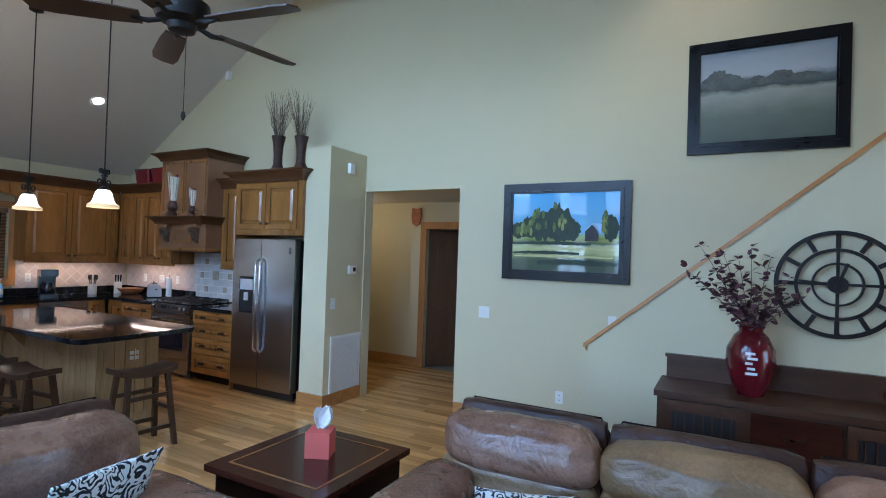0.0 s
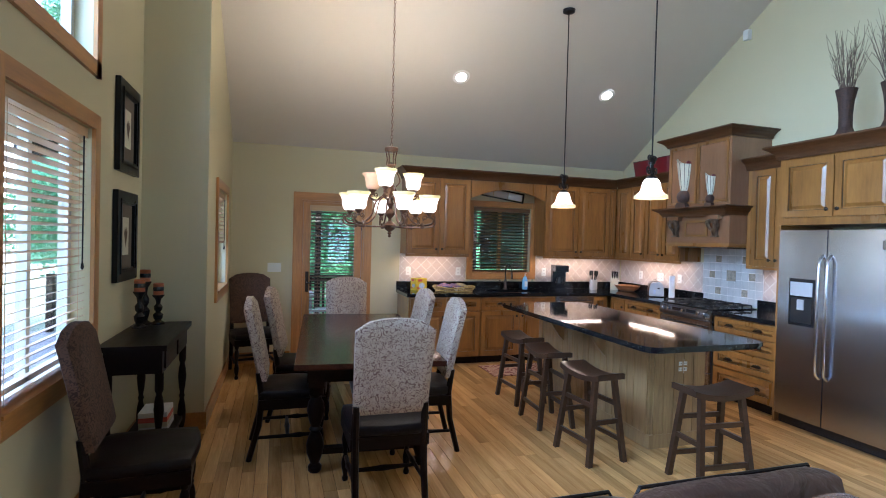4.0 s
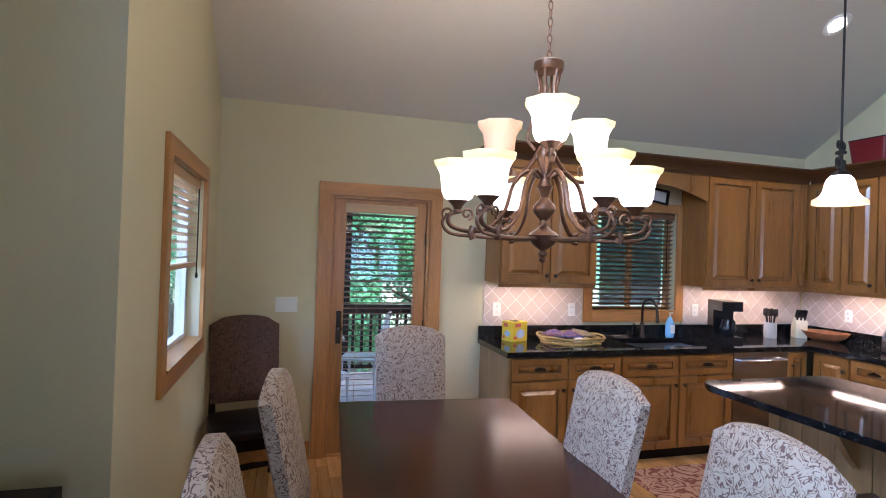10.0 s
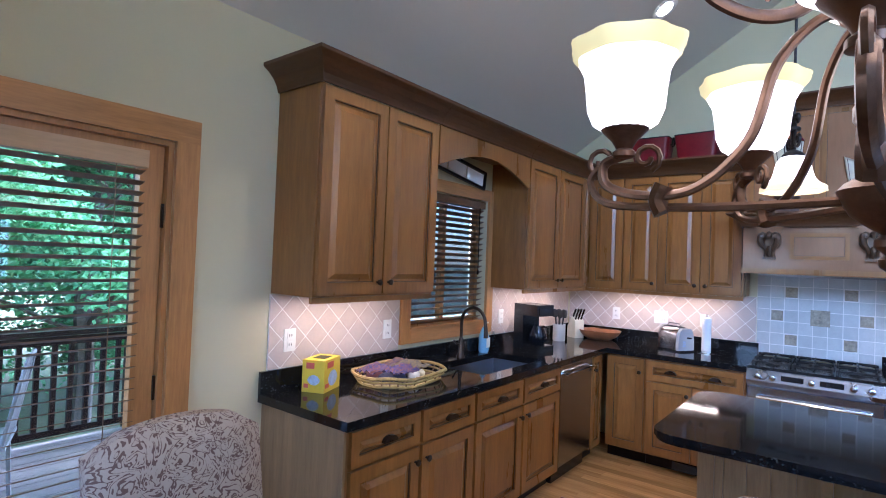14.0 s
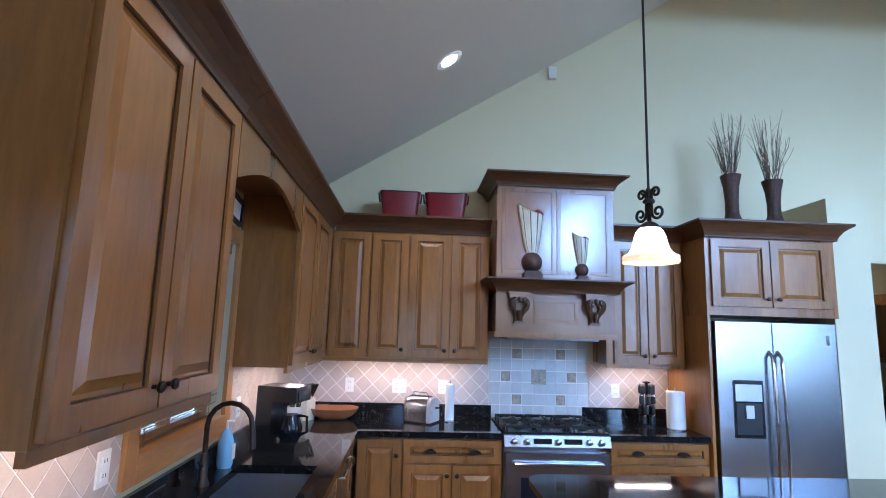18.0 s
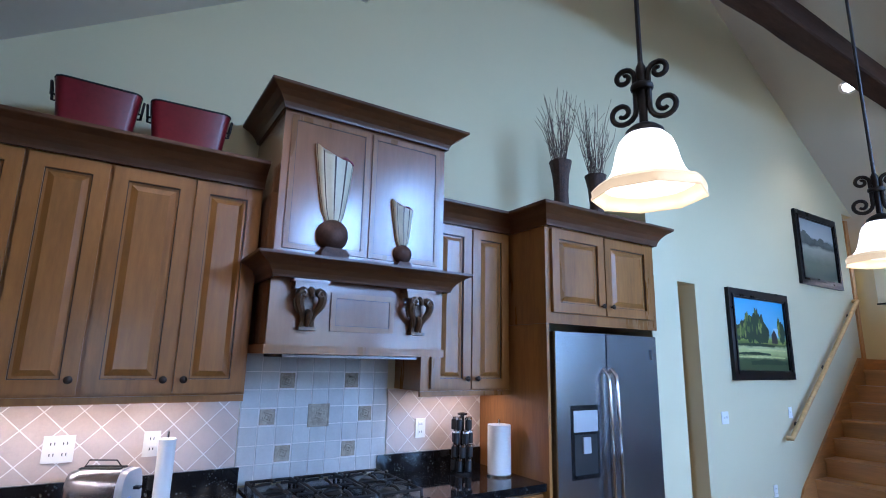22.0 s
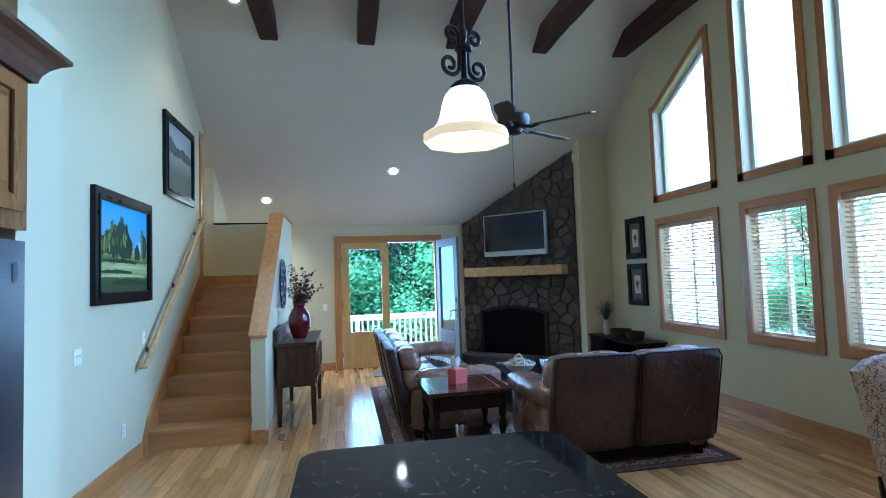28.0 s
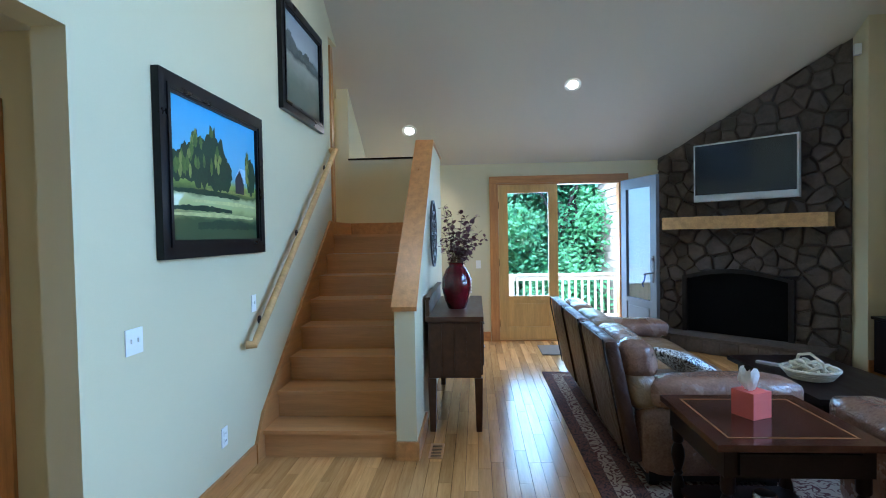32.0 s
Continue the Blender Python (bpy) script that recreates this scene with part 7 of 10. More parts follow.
while zz < cz - 0.06:
    pts = []
    for j in range(9):
        a = 2 * math.pi * j / 8
        u, w = 0.009 * math.cos(a), 0.02 * math.sin(a)
        pts.append((u, 0, zz + 0.02 + w) if k % 2 else (0, u, zz + 0.02 + w))
    tube(bm, pts, 0.0028, 4)
    zz += 0.033
    k += 1
part("chain", bm, M["bronze"], cd, "bronze chain")
bm = bmesh.new()
lathe(bm, [(0.065, cz - 0.005), (0.06, cz - 0.03), (0.02, cz - 0.06)], 18)
part("canopy", bm, M["bronze"], cd, smooth=True)


def lobed(z, h):
    """Eight soft lobes that grow towards the lip at z + h."""
    return lambda a, zz: 0.045 * math.cos(8 * a) * max(0.0, min(1.0, (zz - z) / h)) ** 3


def shade_up(parent, x, y, z, h=0.135, lit=True):
    s = h / 0.135
    bm = bmesh.new()
    lathe(bm, [(0.034 * s, z), (0.048 * s, z + 0.010 * s), (0.056 * s, z + 0.030 * s), (0.059 * s, z + 0.060 * s), (0.063 * s, z + 0.088 * s), (0.072 * s, z + 0.106 * s), (0.066 * s, z + 0.106 * s), (0.057 * s, z + 0.06 * s), (0.02 * s, z + 0.012 * s)], 40, (x, y, 0), wave=lobed(z, h))
    sh = part("shade", bm, M["shade"] if lit else M["shade_off"], parent, "glowing alabaster shade" if lit else "unlit amber shade", smooth=True)
    bm = bmesh.new()
    lathe(bm, [(0.0722 * s, z + 0.1062 * s), (0.082 * s, z + 0.118 * s), (0.084 * s, z + 0.131 * s), (0.080 * s, z + 0.132 * s), (0.066 * s, z + 0.1062 * s)], 40, (x, y, 0), wave=lobed(z, h))
    bmesh.ops.delete(bm, geom=[f for f in bm.faces if len(f.verts) > 8], context="FACES_ONLY")
    part("shade_rim", bm, M["shade_rim"] if lit else M["shade_off"], sh, "amber eight-sided rim", smooth=True)


for n, r, z, turns in ((6, 0.350, 1.826, (-95, -60, 7, 68, 125, 182)), (3, 0.215, 2.028, (-23, 97, 217))):
    for k in range(n):
        a = radians(turns[k])
        c_, s_ = math.cos(a), math.sin(a)
        P = lambda rr, h: (rr * c_, rr * s_, h)
        bm = bmesh.new()
        if n == 6:
            tube(bm, bez([P(0.022, 1.935), P(0.075, 1.955), P(0.13, 1.90), P(0.165, 1.79), P(0.235, 1.722), P(0.31, 1.712), P(0.375, 1.730), P(0.384, 1.768), P(r, 1.783)]), 0.0095, 8, 0.75)
            tube(bm, bez([P(0.03, 1.694), P(0.16, 1.690), P(0.29, 1.692), P(0.378, 1.702), P(0.407, 1.738), P(0.392, 1.766)], 5), 0.007, 6)
            tube(bm, bez([P(0.285, 1.682), P(0.294, 1.704), P(0.285, 1.728)], 3), [0.015] * 7, 8)
        else:
            tube(bm, bez([P(0.022, 2.06), P(0.06, 2.00), P(0.125, 1.942), P(0.185, 1.932), P(0.242, 1.956), P(0.244, 1.984), P(r, 1.99)]), 0.0095, 8, 0.75)
            tube(bm, bez([P(0.05, 2.05), P(0.085, 2.10), P(0.060, 2.17), P(0.022, 2.235)], 5), 0.006, 6)
        sq = []
        for t in range(14):
            f = t / 13
            aa = -1.2 + f * 7.5
            rr = 0.025 * (1 - 0.72 * f)
            sq.append(P(r + 0.037 + rr * math.cos(aa), z - 0.050 + rr * math.sin(aa)))
        tube(bm, sq, 0.0048, 6)
        tube(bm, [P(2 * r - math.hypot(q[0], q[1]), q[2]) for q in sq], 0.0048, 6)
        part("arm", bm, M["bronze"], cd, "scrolled bronze arm", smooth=True)
        bm = bmesh.new()
        lathe(bm, [(0.008, z - 0.050), (0.019, z - 0.046), (0.019, z - 0.038), (0.013, z - 0.033), (0.021, z - 0.019), (0.038, z - 0.002), (0.043, z + 0.006), (0.030, z + 0.006)], 18, (r * c_, r * s_, 0))
        part("cup", bm, M["bronze"], cd, smooth=True)
        shade_up(cd, r * c_, r * s_, z, 0.152, n == 6 or k < 2)
l = new("chandelier_lamp", bpy.data.lights.new("chandelier_lamp", "POINT"))
l.data.energy, l.data.color, l.data.shadow_soft_size = 0.5, (1.0, 0.76, 0.46), 0.3
lu = new("chandelier_uplight", bpy.data.lights.new("chandelier_uplight", "SPOT"))
lu.data.energy, lu.data.color, lu.data.shadow_soft_size, lu.data.spot_size, lu.data.spot_blend = 5.0, (1.0, 0.80, 0.56), 0.25, radians(165), 0.9
lu.matrix_world = pose(CX, CY, 2.44, 180, 0, 0)
l.matrix_world = pose(CX, CY, 2.44)


# pendants over the island
def pendant(x, y):
    p = thing("pendant_lamp", pose(x, y, 0), "lit alabaster bell pendant on a scrolled iron stem", "pendant lamp", "island pendants")
    z = ceil_z(x)
    b = 1.957
    bm = bmesh.new()
    tube(bm, [(0, 0, b + 0.33), (0, 0, z - 0.02)], 0.006, 8)
    part("rod", bm, M["iron"], p, "thin iron rod")
    bm = bmesh.new()
    lathe(bm, [(0.065, z - 0.004), (0.06, z - 0.03), (0.012, z - 0.05)], 18)
    part("canopy", bm, M["iron"], p, smooth=True)
    bm = bmesh.new()
    lathe(bm, [(0.046, b + 0.158), (0.044, b + 0.168), (0.030, b + 0.180), (0.018, b + 0.186), (0.010, b + 0.19), (0.0095, b + 0.30), (0.012, b + 0.31), (0.012, b + 0.335), (0.006, b + 0.35)], 14)
    part("stem", bm, M["iron"], p, smooth=True)
    bm = bmesh.new()
    lathe(bm, [(0.024, b + 0.274), (0.027, b + 0.278), (0.027, b + 0.286), (0.024, b + 0.290)], 14)
    part("collar", bm, M["iron"], p, "iron collar round the scrolls", smooth=True)
    # each scroll is one bar that curls outwards at both ends
    for sg in (-1, 1):
        pts = []
        for k in range(20, -1, -1):
            f = k / 20
            a = math.pi - f * 8.2
            rr = 0.025 * (1 - 0.74 * f)
            pts.append((sg * (0.041 + rr * math.cos(a)), 0, b + 0.318 + rr * math.sin(a)))
        for k in range(24):
            f = k / 23
            a = math.pi + f * 8.6
            rr = 0.034 * (1 - 0.76 * f)
            pts.append((sg * (0.050 + rr * math.cos(a)), 0, b + 0.226 + rr * math.sin(a)))
        n = len(pts)
        bm = bmesh.new()
        tube(bm, pts, [0.0068 - 0.002 * abs(2 * k / n - 1) ** 4 for k in range(n)], 8)
        o = part("scroll", bm, M["iron"], p, "wrought iron scroll", smooth=True)
        o.matrix_basis = pose(0, 0, 0, 0, 0, 112)

    def eight(a, zz):
        """Round at the top, eight flat sides at the lip."""
        f = max(0.0, min(1.0, (b + 0.055 - zz) / 0.045))
        q = (a % (math.pi / 4)) - math.pi / 8
        return f * (math.cos(math.pi / 8) / math.cos(q) - 0.965)

    bm = bmesh.new()
    lathe(bm, [(0.030, b + 0.160), (0.046, b + 0.156), (0.060, b + 0.140), (0.069, b + 0.115), (0.075, b + 0.085), (0.083, b + 0.062), (0.094, b + 0.045), (0.106, b + 0.036),
               (0.103, b + 0.033), (0.088, b + 0.046), (0.071, b + 0.082), (0.056, b + 0.135), (0.02, b + 0.15)], 48, wave=eight)
    sh = part("shade", bm, M["shade"], p, "glowing alabaster bell shade", smooth=True)
    bm = bmesh.new()
    lathe(bm, [(0.1065, b + 0.0358), (0.119, b + 0.030), (0.1255, b + 0.022), (0.1235, b + 0.012), (0.126, b + 0.002), (0.124, b), (0.120, b + 0.004), (0.119, b + 0.014), (0.113, b + 0.026), (0.103, b + 0.0328)], 48, wave=eight)
    bmesh.ops.delete(bm, geom=[f for f in bm.faces if len(f.verts) > 8], context="FACES_ONLY")
    part("shade_rim", bm, M["bell_rim"], sh, "amber eight-sided rim", smooth=True)
    l = new("pendant_bulb", bpy.data.lights.new("pendant_bulb", "SPOT"))
    l.data.energy, l.data.color, l.data.shadow_soft_size, l.data.spot_size, l.data.spot_blend = 0.9, (1.0, 0.80, 0.55), 0.05, radians(140), 0.5
    l.matrix_world = pose(x, y, b + 0.002)


pendant(2.05, -2.23)
pendant(3.405, -2.24)

# dark side table under the pictures
cb = thing("side_table", pose(2.87, -5.875, 0), "dark wooden side table against the bay wall", "side table")
part("top", B((-0.48, 0.48, -0.19, 0.19, 0.865, 0.90)), M["dark"], cb, bevel=0.006)
part("apron", B((-0.44, 0.44, -0.16, 0.16, 0.72, 0.864)), M["dark"], cb, bevel=0.004)
for x in (-0.21, 0.21):
    part("drawer", B((x - 0.18, x + 0.18, 0.161, 0.172, 0.74, 0.85)), M["dark"], cb, bevel=0.004)
part("shelf", B((-0.43, 0.43, -0.15, 0.15, 0.16, 0.19)), M["dark"], cb, bevel=0.004)
for sx in (-1, 1):
    for sy in (-1, 1):
        bm = bmesh.new()
        turned(bm, sx * 0.415, sy * 0.14, 0.0, 0.72, 0.03, 12)
        part("leg", bm, M["dark_v"], cb, "turned leg", smooth=True)
bk = thing("magazine_stack", pose(2.69, -5.86, 0.19), "stack of pale books on the table's shelf", "books")
for i in range(4):
    part("book", B((-0.12 + 0.01 * i, 0.12 + 0.008 * i, -0.09, 0.09, i * 0.036, i * 0.036 + 0.034)), (M["paper"], M["cream"], M["coral"], M["paper"])[i], bk, bevel=0.002)
for x, y, h in ((2.66, -5.99, 0.26), (2.50, -5.99, 0.32), (2.50, -5.90, 0.22)):
    k = thing("candlestick", pose(x, y, 0.90), "black turned candlestick holding a rust candle", "candlestick", "candlesticks")
    bm = bmesh.new()
    lathe(bm, [(0.045, 0), (0.045, 0.012), (0.02, 0.03), (0.03, h * 0.2), (0.036, h * 0.32), (0.016, h * 0.42), (0.028, h * 0.5), (0.03, h * 0.6), (0.014, h * 0.7), (0.02, h * 0.85), (0.042, h * 0.97), (0.042, h)], 16)
    part("stick", bm, M["black"], k, smooth=True)
    bm = bmesh.new()
    lathe(bm, [(0.036, h + 0.001), (0.036, h + 0.085), (0.03, h + 0.088), (0.004, h + 0.084)], 16)
    part("candle", bm, M["candle"], k, "rust pillar candle", smooth=True)
    bm = bmesh.new()
    lathe(bm, [(0.0365, h + 0.03), (0.0372, h + 0.045), (0.0365, h + 0.06)], 16)
    part("band", bm, M["black"], k)
outlet(pose(0.001, -5.09, 1.19, 0, 0, 90), "white switch plate beside the patio door", 3, True)
outlet(pose(0.001, -5.02, 0.33, 0, 0, 90), "white socket plate low on the wall")
# ---- living room ----
def recliner_sofa(name, m, w, seats, label, arm=0.24, top=0.868):
    """Local: front towards -y, back at y = 0 (the top leans to +y), centred on x."""
    s = thing(name, m, label, "sofa")
    L = M["leather"]
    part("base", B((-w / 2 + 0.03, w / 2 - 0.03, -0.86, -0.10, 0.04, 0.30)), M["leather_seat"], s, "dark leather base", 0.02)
    for sx in (-1, 1):
        bm = bmesh.new()
        x0 = sx * (w / 2 - arm / 2)
        cushion(bm, x0 - arm / 2, x0 + arm / 2, -0.93, -0.06, 0.05, 0.50, 0.02, 6)
        a = part("arm", bm, L, s, "padded leather arm", smooth=True)
        bm = bmesh.new()
        cushion(bm, x0 - arm / 2 - 0.02, x0 + arm / 2 + 0.02, -0.97, -0.12, 0.46, 0.64, 0.03, 6)
        part("arm_pad", bm, M["leather"], a, "worn brown arm pad", smooth=True)
    iw = (w - 2 * arm) / seats
    for i in range(seats):
        x0 = -w / 2 + arm + i * iw
        bm = bmesh.new()
        cushion(bm, x0 + 0.004, x0 + iw - 0.004, -0.95, -0.25, 0.27, 0.49, 0.05, 8)
        part("seat_cushion", bm, M["leather_tan"], s, "creased tan seat cushion", smooth=True)
    bwid = w - 0.06
    bn = bwid / seats
    lean = lambda z: 0.02 + 0.16 * (z - 0.15) / 0.85
    for i in range(seats):
        x0 = -bwid / 2 + i * bn
        bm = bmesh.new()
        cushion(bm, x0 + 0.003, x0 + bn - 0.003, -0.10, 0.0, 0.14, top + 0.004, 0.014, 9)
        for v in bm.verts:
            v.co.y += lean(v.co.z)
        # the panel's shade is in its leather colour
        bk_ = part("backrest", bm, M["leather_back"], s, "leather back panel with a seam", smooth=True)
        bm = bmesh.new()
        zt = top
        tube(bm, [(x0 + 0.02, lean(0.2) + 0.005, 0.2), (x0 + 0.012, lean(zt - 0.06) + 0.004, zt - 0.06), (x0 + 0.05, lean(zt) - 0.004, zt), (x0 + bn - 0.05, lean(zt) - 0.004, zt), (x0 + bn - 0.012, lean(zt - 0.06) + 0.004, zt - 0.06), (x0 + bn - 0.02, lean(0.2) + 0.005, 0.2)], 0.006, 6)
        part("piping", bm, M["leather_seat"], bk_, "dark piped seam", smooth=True)
        for z0, z1, d in ((0.44, 0.68, 0.17), (0.62, top - 0.01, 0.2)):
            bm = bmesh.new()
            cushion(bm, x0 + 0.015, x0 + bn - 0.015, -0.13 - d + 0.04, -0.065, z0, z1, 0.032, 14)
            for v in bm.verts:
                v.co.y += lean(v.co.z) * 0.8
                f = abs(v.co.x - x0 - bn / 2) / (bn / 2)
                v.co.y += 0.010 * noise.noise(Vector((v.co.x * 6, v.co.z * 10, i)))
                v.co.z += 0.012 * noise.noise(Vector((v.co.x * 5, v.co.y * 7, i + 4))) - 0.012 * f ** 3
                v.co.y -= 0.007 * math.exp(-((v.co.z - z0 - (z1 - z0) * 0.62) / 0.018) ** 2) * (-1 if v.co.y < -0.12 else 0)
            bc = part("back_cushion", bm, M["leather_tan"] if z0 < 0.6 or i == 1 and seats == 3 else L, s, "plump creased back cushion", smooth=True)
    for x in (-w / 2 + 0.1, w / 2 - 0.1):
        for y in (-0.82, -0.14):
            part("foot", B((x - 0.03, x + 0.03, y - 0.03, y + 0.03, 0.0, 0.039)), M["dark"], s)
    return s


RUGZ = 0.013
recliner_sofa("sofa", pose(8.17, -2.42, RUGZ), 2.36, 3, "brown leather three-seat sofa with plump worn cushions")
recliner_sofa("loveseat", pose(5.84, -4.14, RUGZ, 0, 0, 90), 1.50, 2, "brown leather loveseat with plump worn cushions", top=0.905)


def throw_pillow(m, label):
    p = thing("throw_pillow", m, label, "pillow", "throw pillows")
    bm = bmesh.new()
    n = 12
    g = {}
    for s in (0, 1):
        for i in range(n + 1):
            for k in range(n + 1):
                u, v = -1 + 2 * i / n, -1 + 2 * k / n
                e = max(0.0, (1 - u * u) * (1 - v * v)) ** 0.45
                pin = 1 - 0.06 * (1 - abs(v) ** 2) if abs(u) == 1 else 1
                g[s, i, k] = bm.verts.new((0.21 * u * (1 - 0.05 * (1 - v * v)), (1 if s else -1) * (0.004 + 0.065 * e), 0.21 * v * (1 - 0.05 * (1 - u * u))))
    for s in (0, 1):
        for i in range(n):
            for k in range(n):
                bm.faces.new((g[s, i, k], g[s, i + 1, k], g[s, i + 1, k + 1], g[s, i, k + 1]))
    for i in range(n):
        for k in (0, n):
            bm.faces.new((g[0, i, k], g[1, i, k], g[1, i + 1, k], g[0, i + 1, k]))
            bm.faces.new((g[0, k, i], g[1, k, i], g[1, k, i + 1], g[0, k, i + 1]))
    part("cover", bm, M["pillow"], p, "white cotton with dark floral print", smooth=True)
    return p


pl = throw_pillow(pose(7.62, -2.98, 0.59, -62, 0, 20), "floral white and black pillow lying on the sofa")
copy_thing(pl, pose(6.20, -3.74, 0.64, 28, 0, 96))
copy_thing(pl, pose(6.21, -4.42, 0.62, 30, 0, 84))

rug = thing("area_rug", pose(7.7, -3.62, 0.001), "patterned oriental rug with a dark border", "rug")
part("field", B((-1.65, 1.65, -1.12, 1.12, 0.0, 0.011)), M["rug"], rug, "cream and wine patterned field")
part("border", B((-1.95, 1.95, -1.40, -1.12, 0, 0.0115), (-1.95, 1.95, 1.12, 1.40, 0, 0.0115), (-1.95, -1.65, -1.12, 1.12, 0, 0.0115), (1.65, 1.95, -1.12, 1.12, 0, 0.0115)), M["rug_border"], rug, "dark wine border")
part("border_band", B((-1.86, 1.86, -1.31, -1.21, 0.0118, 0.0124), (-1.86, 1.86, 1.21, 1.31, 0.0118, 0.0124), (-1.86, -1.76, -1.21, 1.21, 0.0118, 0.0124), (1.76, 1.86, -1.21, 1.21, 0.0118, 0.0124)), M["rug"], rug, "cream border band")

# end table, tissue box
et = thing("end_table", pose(6.48, -2.87, RUGZ), "dark wooden end table with turned legs", "end table")
part("tabletop", B((-0.345, 0.345, -0.35, 0.35, 0.585, 0.615)), M["table"], et, "dark cherry top", 0.008)
part("inlay", B((-0.27, 0.27, -0.275, -0.265, 0.6155, 0.617), (-0.27, 0.27, 0.265, 0.275, 0.6155, 0.617), (-0.27, -0.26, -0.265, 0.265, 0.6155, 0.617), (0.26, 0.27, -0.265, 0.265, 0.6155, 0.617)), M["maple"], et, "thin pale inlay line")
part("apron", B((-0.31, 0.31, -0.31, 0.31, 0.46, 0.584)), M["dark"], et, bevel=0.004)
part("drawer", B((-0.325, -0.311, -0.25, 0.25, 0.475, 0.57)), M["dark"], et, bevel=0.003)
part("shelf", B((-0.28, 0.28, -0.28, 0.28, 0.12, 0.145)), M["dark"], et, bevel=0.004)
for sx in (-1, 1):
    for sy in (-1, 1):
        bm = bmesh.new()
        turned(bm, sx * 0.28, sy * 0.28, 0.0, 0.46, 0.036, 12)
        part("leg", bm, M["dark_v"], et, "turned leg", smooth=True)
tn = thing("metal_tin", pose(6.36, -2.83, RUGZ + 0.145), "silver tin on the end table's shelf", "tin")
bm = bmesh.new()
lathe(bm, [(0.05, 0), (0.052, 0.01), (0.052, 0.15), (0.045, 0.16), (0.01, 0.162)], 20)
part("can", bm, M["steel"], tn, smooth=True)
tx = thing("tissue_box", pose(6.50, -2.84, RUGZ + 0.616, 0, 0, 25), "coral cardboard tissue box with a white tissue", "tissue box")
part("box", B((-0.06, 0.06, -0.06, 0.06, 0, 0.125)), M["coral"], tx, bevel=0.004)
bm = bmesh.new()
rs = random.Random(4)
for k in range(4):
    a0 = rs.uniform(0, 6.28)
    pv = []
    for i in range(7):
        row = []
        for j in range(5):
            f = i / 6
            a = a0 + (j - 2) * 0.45
            r = 0.012 + 0.035 * math.sin(math.pi * f * 0.8) + 0.006 * math.sin(j * 2.1 + i)
            row.append(bm.verts.new((r * math.cos(a) + 0.012 * f, r * math.sin(a), 0.12 + 0.105 * f + 0.012 * math.sin(j * 1.7 + k))))
        pv.append(row)
    for i in range(6):
        for j in range(4):
            bm.faces.new((pv[i][j], pv[i][j + 1], pv[i + 1][j + 1], pv[i + 1][j]))
part("tissue", bm, M["paper"], tx, "crumpled white tissue", smooth=True)

# coffee table
ctb = thing("coffee_table", pose(7.72, -3.92, RUGZ), "dark wooden coffee table with turned legs", "coffee table")
part("tabletop", B((-0.58, 0.58, -0.36, 0.36, 0.455, 0.49)), M["dark"], ctb, "glossy dark top", 0.008)
part("apron", B((-0.52, 0.52, -0.30, 0.30, 0.36, 0.454)), M["dark"], ctb, bevel=0.004)
part("shelf", B((-0.48, 0.48, -0.26, 0.26, 0.10, 0.125)), M["dark"], ctb, bevel=0.004)
for sx in (-1, 1):
    for sy in (-1, 1):
        bm = bmesh.new()
        turned(bm, sx * 0.48, sy * 0.27, 0.0, 0.37, 0.042, 12)
        part("leg", bm, M["dark_v"], ctb, "turned leg", smooth=True)
bs = thing("rope_basket", pose(7.62, -3.80, RUGZ + 0.49), "shallow pale rope basket of rope knots", "basket")
bm = bmesh.new()
for i in range(4):
    r = 0.13 + 0.013 * i
    tube(bm, [(r * math.cos(a * 0.2618), r * math.sin(a * 0.2618), 0.012 + 0.017 * i) for a in range(25)], 0.011, 6)
lathe(bm, [(0.13, 0.002), (0.13, 0.012), (0.01, 0.012)], 20)
part("bowl", bm, M["cream"], bs, "coiled rope")
for k, (x, y) in enumerate(((-0.06, 0.02), (0.06, 0.04), (0.0, -0.06), (0.02, 0.01))):
    bm = bmesh.new()
    for q in range(3):
        tube(bm, [(x + 0.05 * math.cos(a * 0.52) * (1 if q else 0.8), y + 0.05 * math.sin(a * 0.52) * (0.4 if q == 1 else 1), 0.06 + 0.02 * (k == 3) + 0.035 * math.sin(a * 0.52 + q * 2.1)) for a in range(13)], 0.013, 6)
    part("rope_knot", bm, M["cream"], bs, "knotted rope ball", smooth=True)
bm = bmesh.new()
tube(bm, [(-0.165, 0, 0.05), (-0.13, 0, 0.13), (0, 0, 0.165), (0.13, 0, 0.13), (0.165, 0, 0.05)], 0.01, 6)
part("handle", bm, M["cream"], bs)
rm = thing("remote_control", pose(7.98, -3.72, RUGZ + 0.49, 0, 0, 40), "pale remote control on the coffee table", "remote control")
part("case", B((-0.085, 0.085, -0.022, 0.022, 0, 0.018)), M["silver"], rm, bevel=0.005)

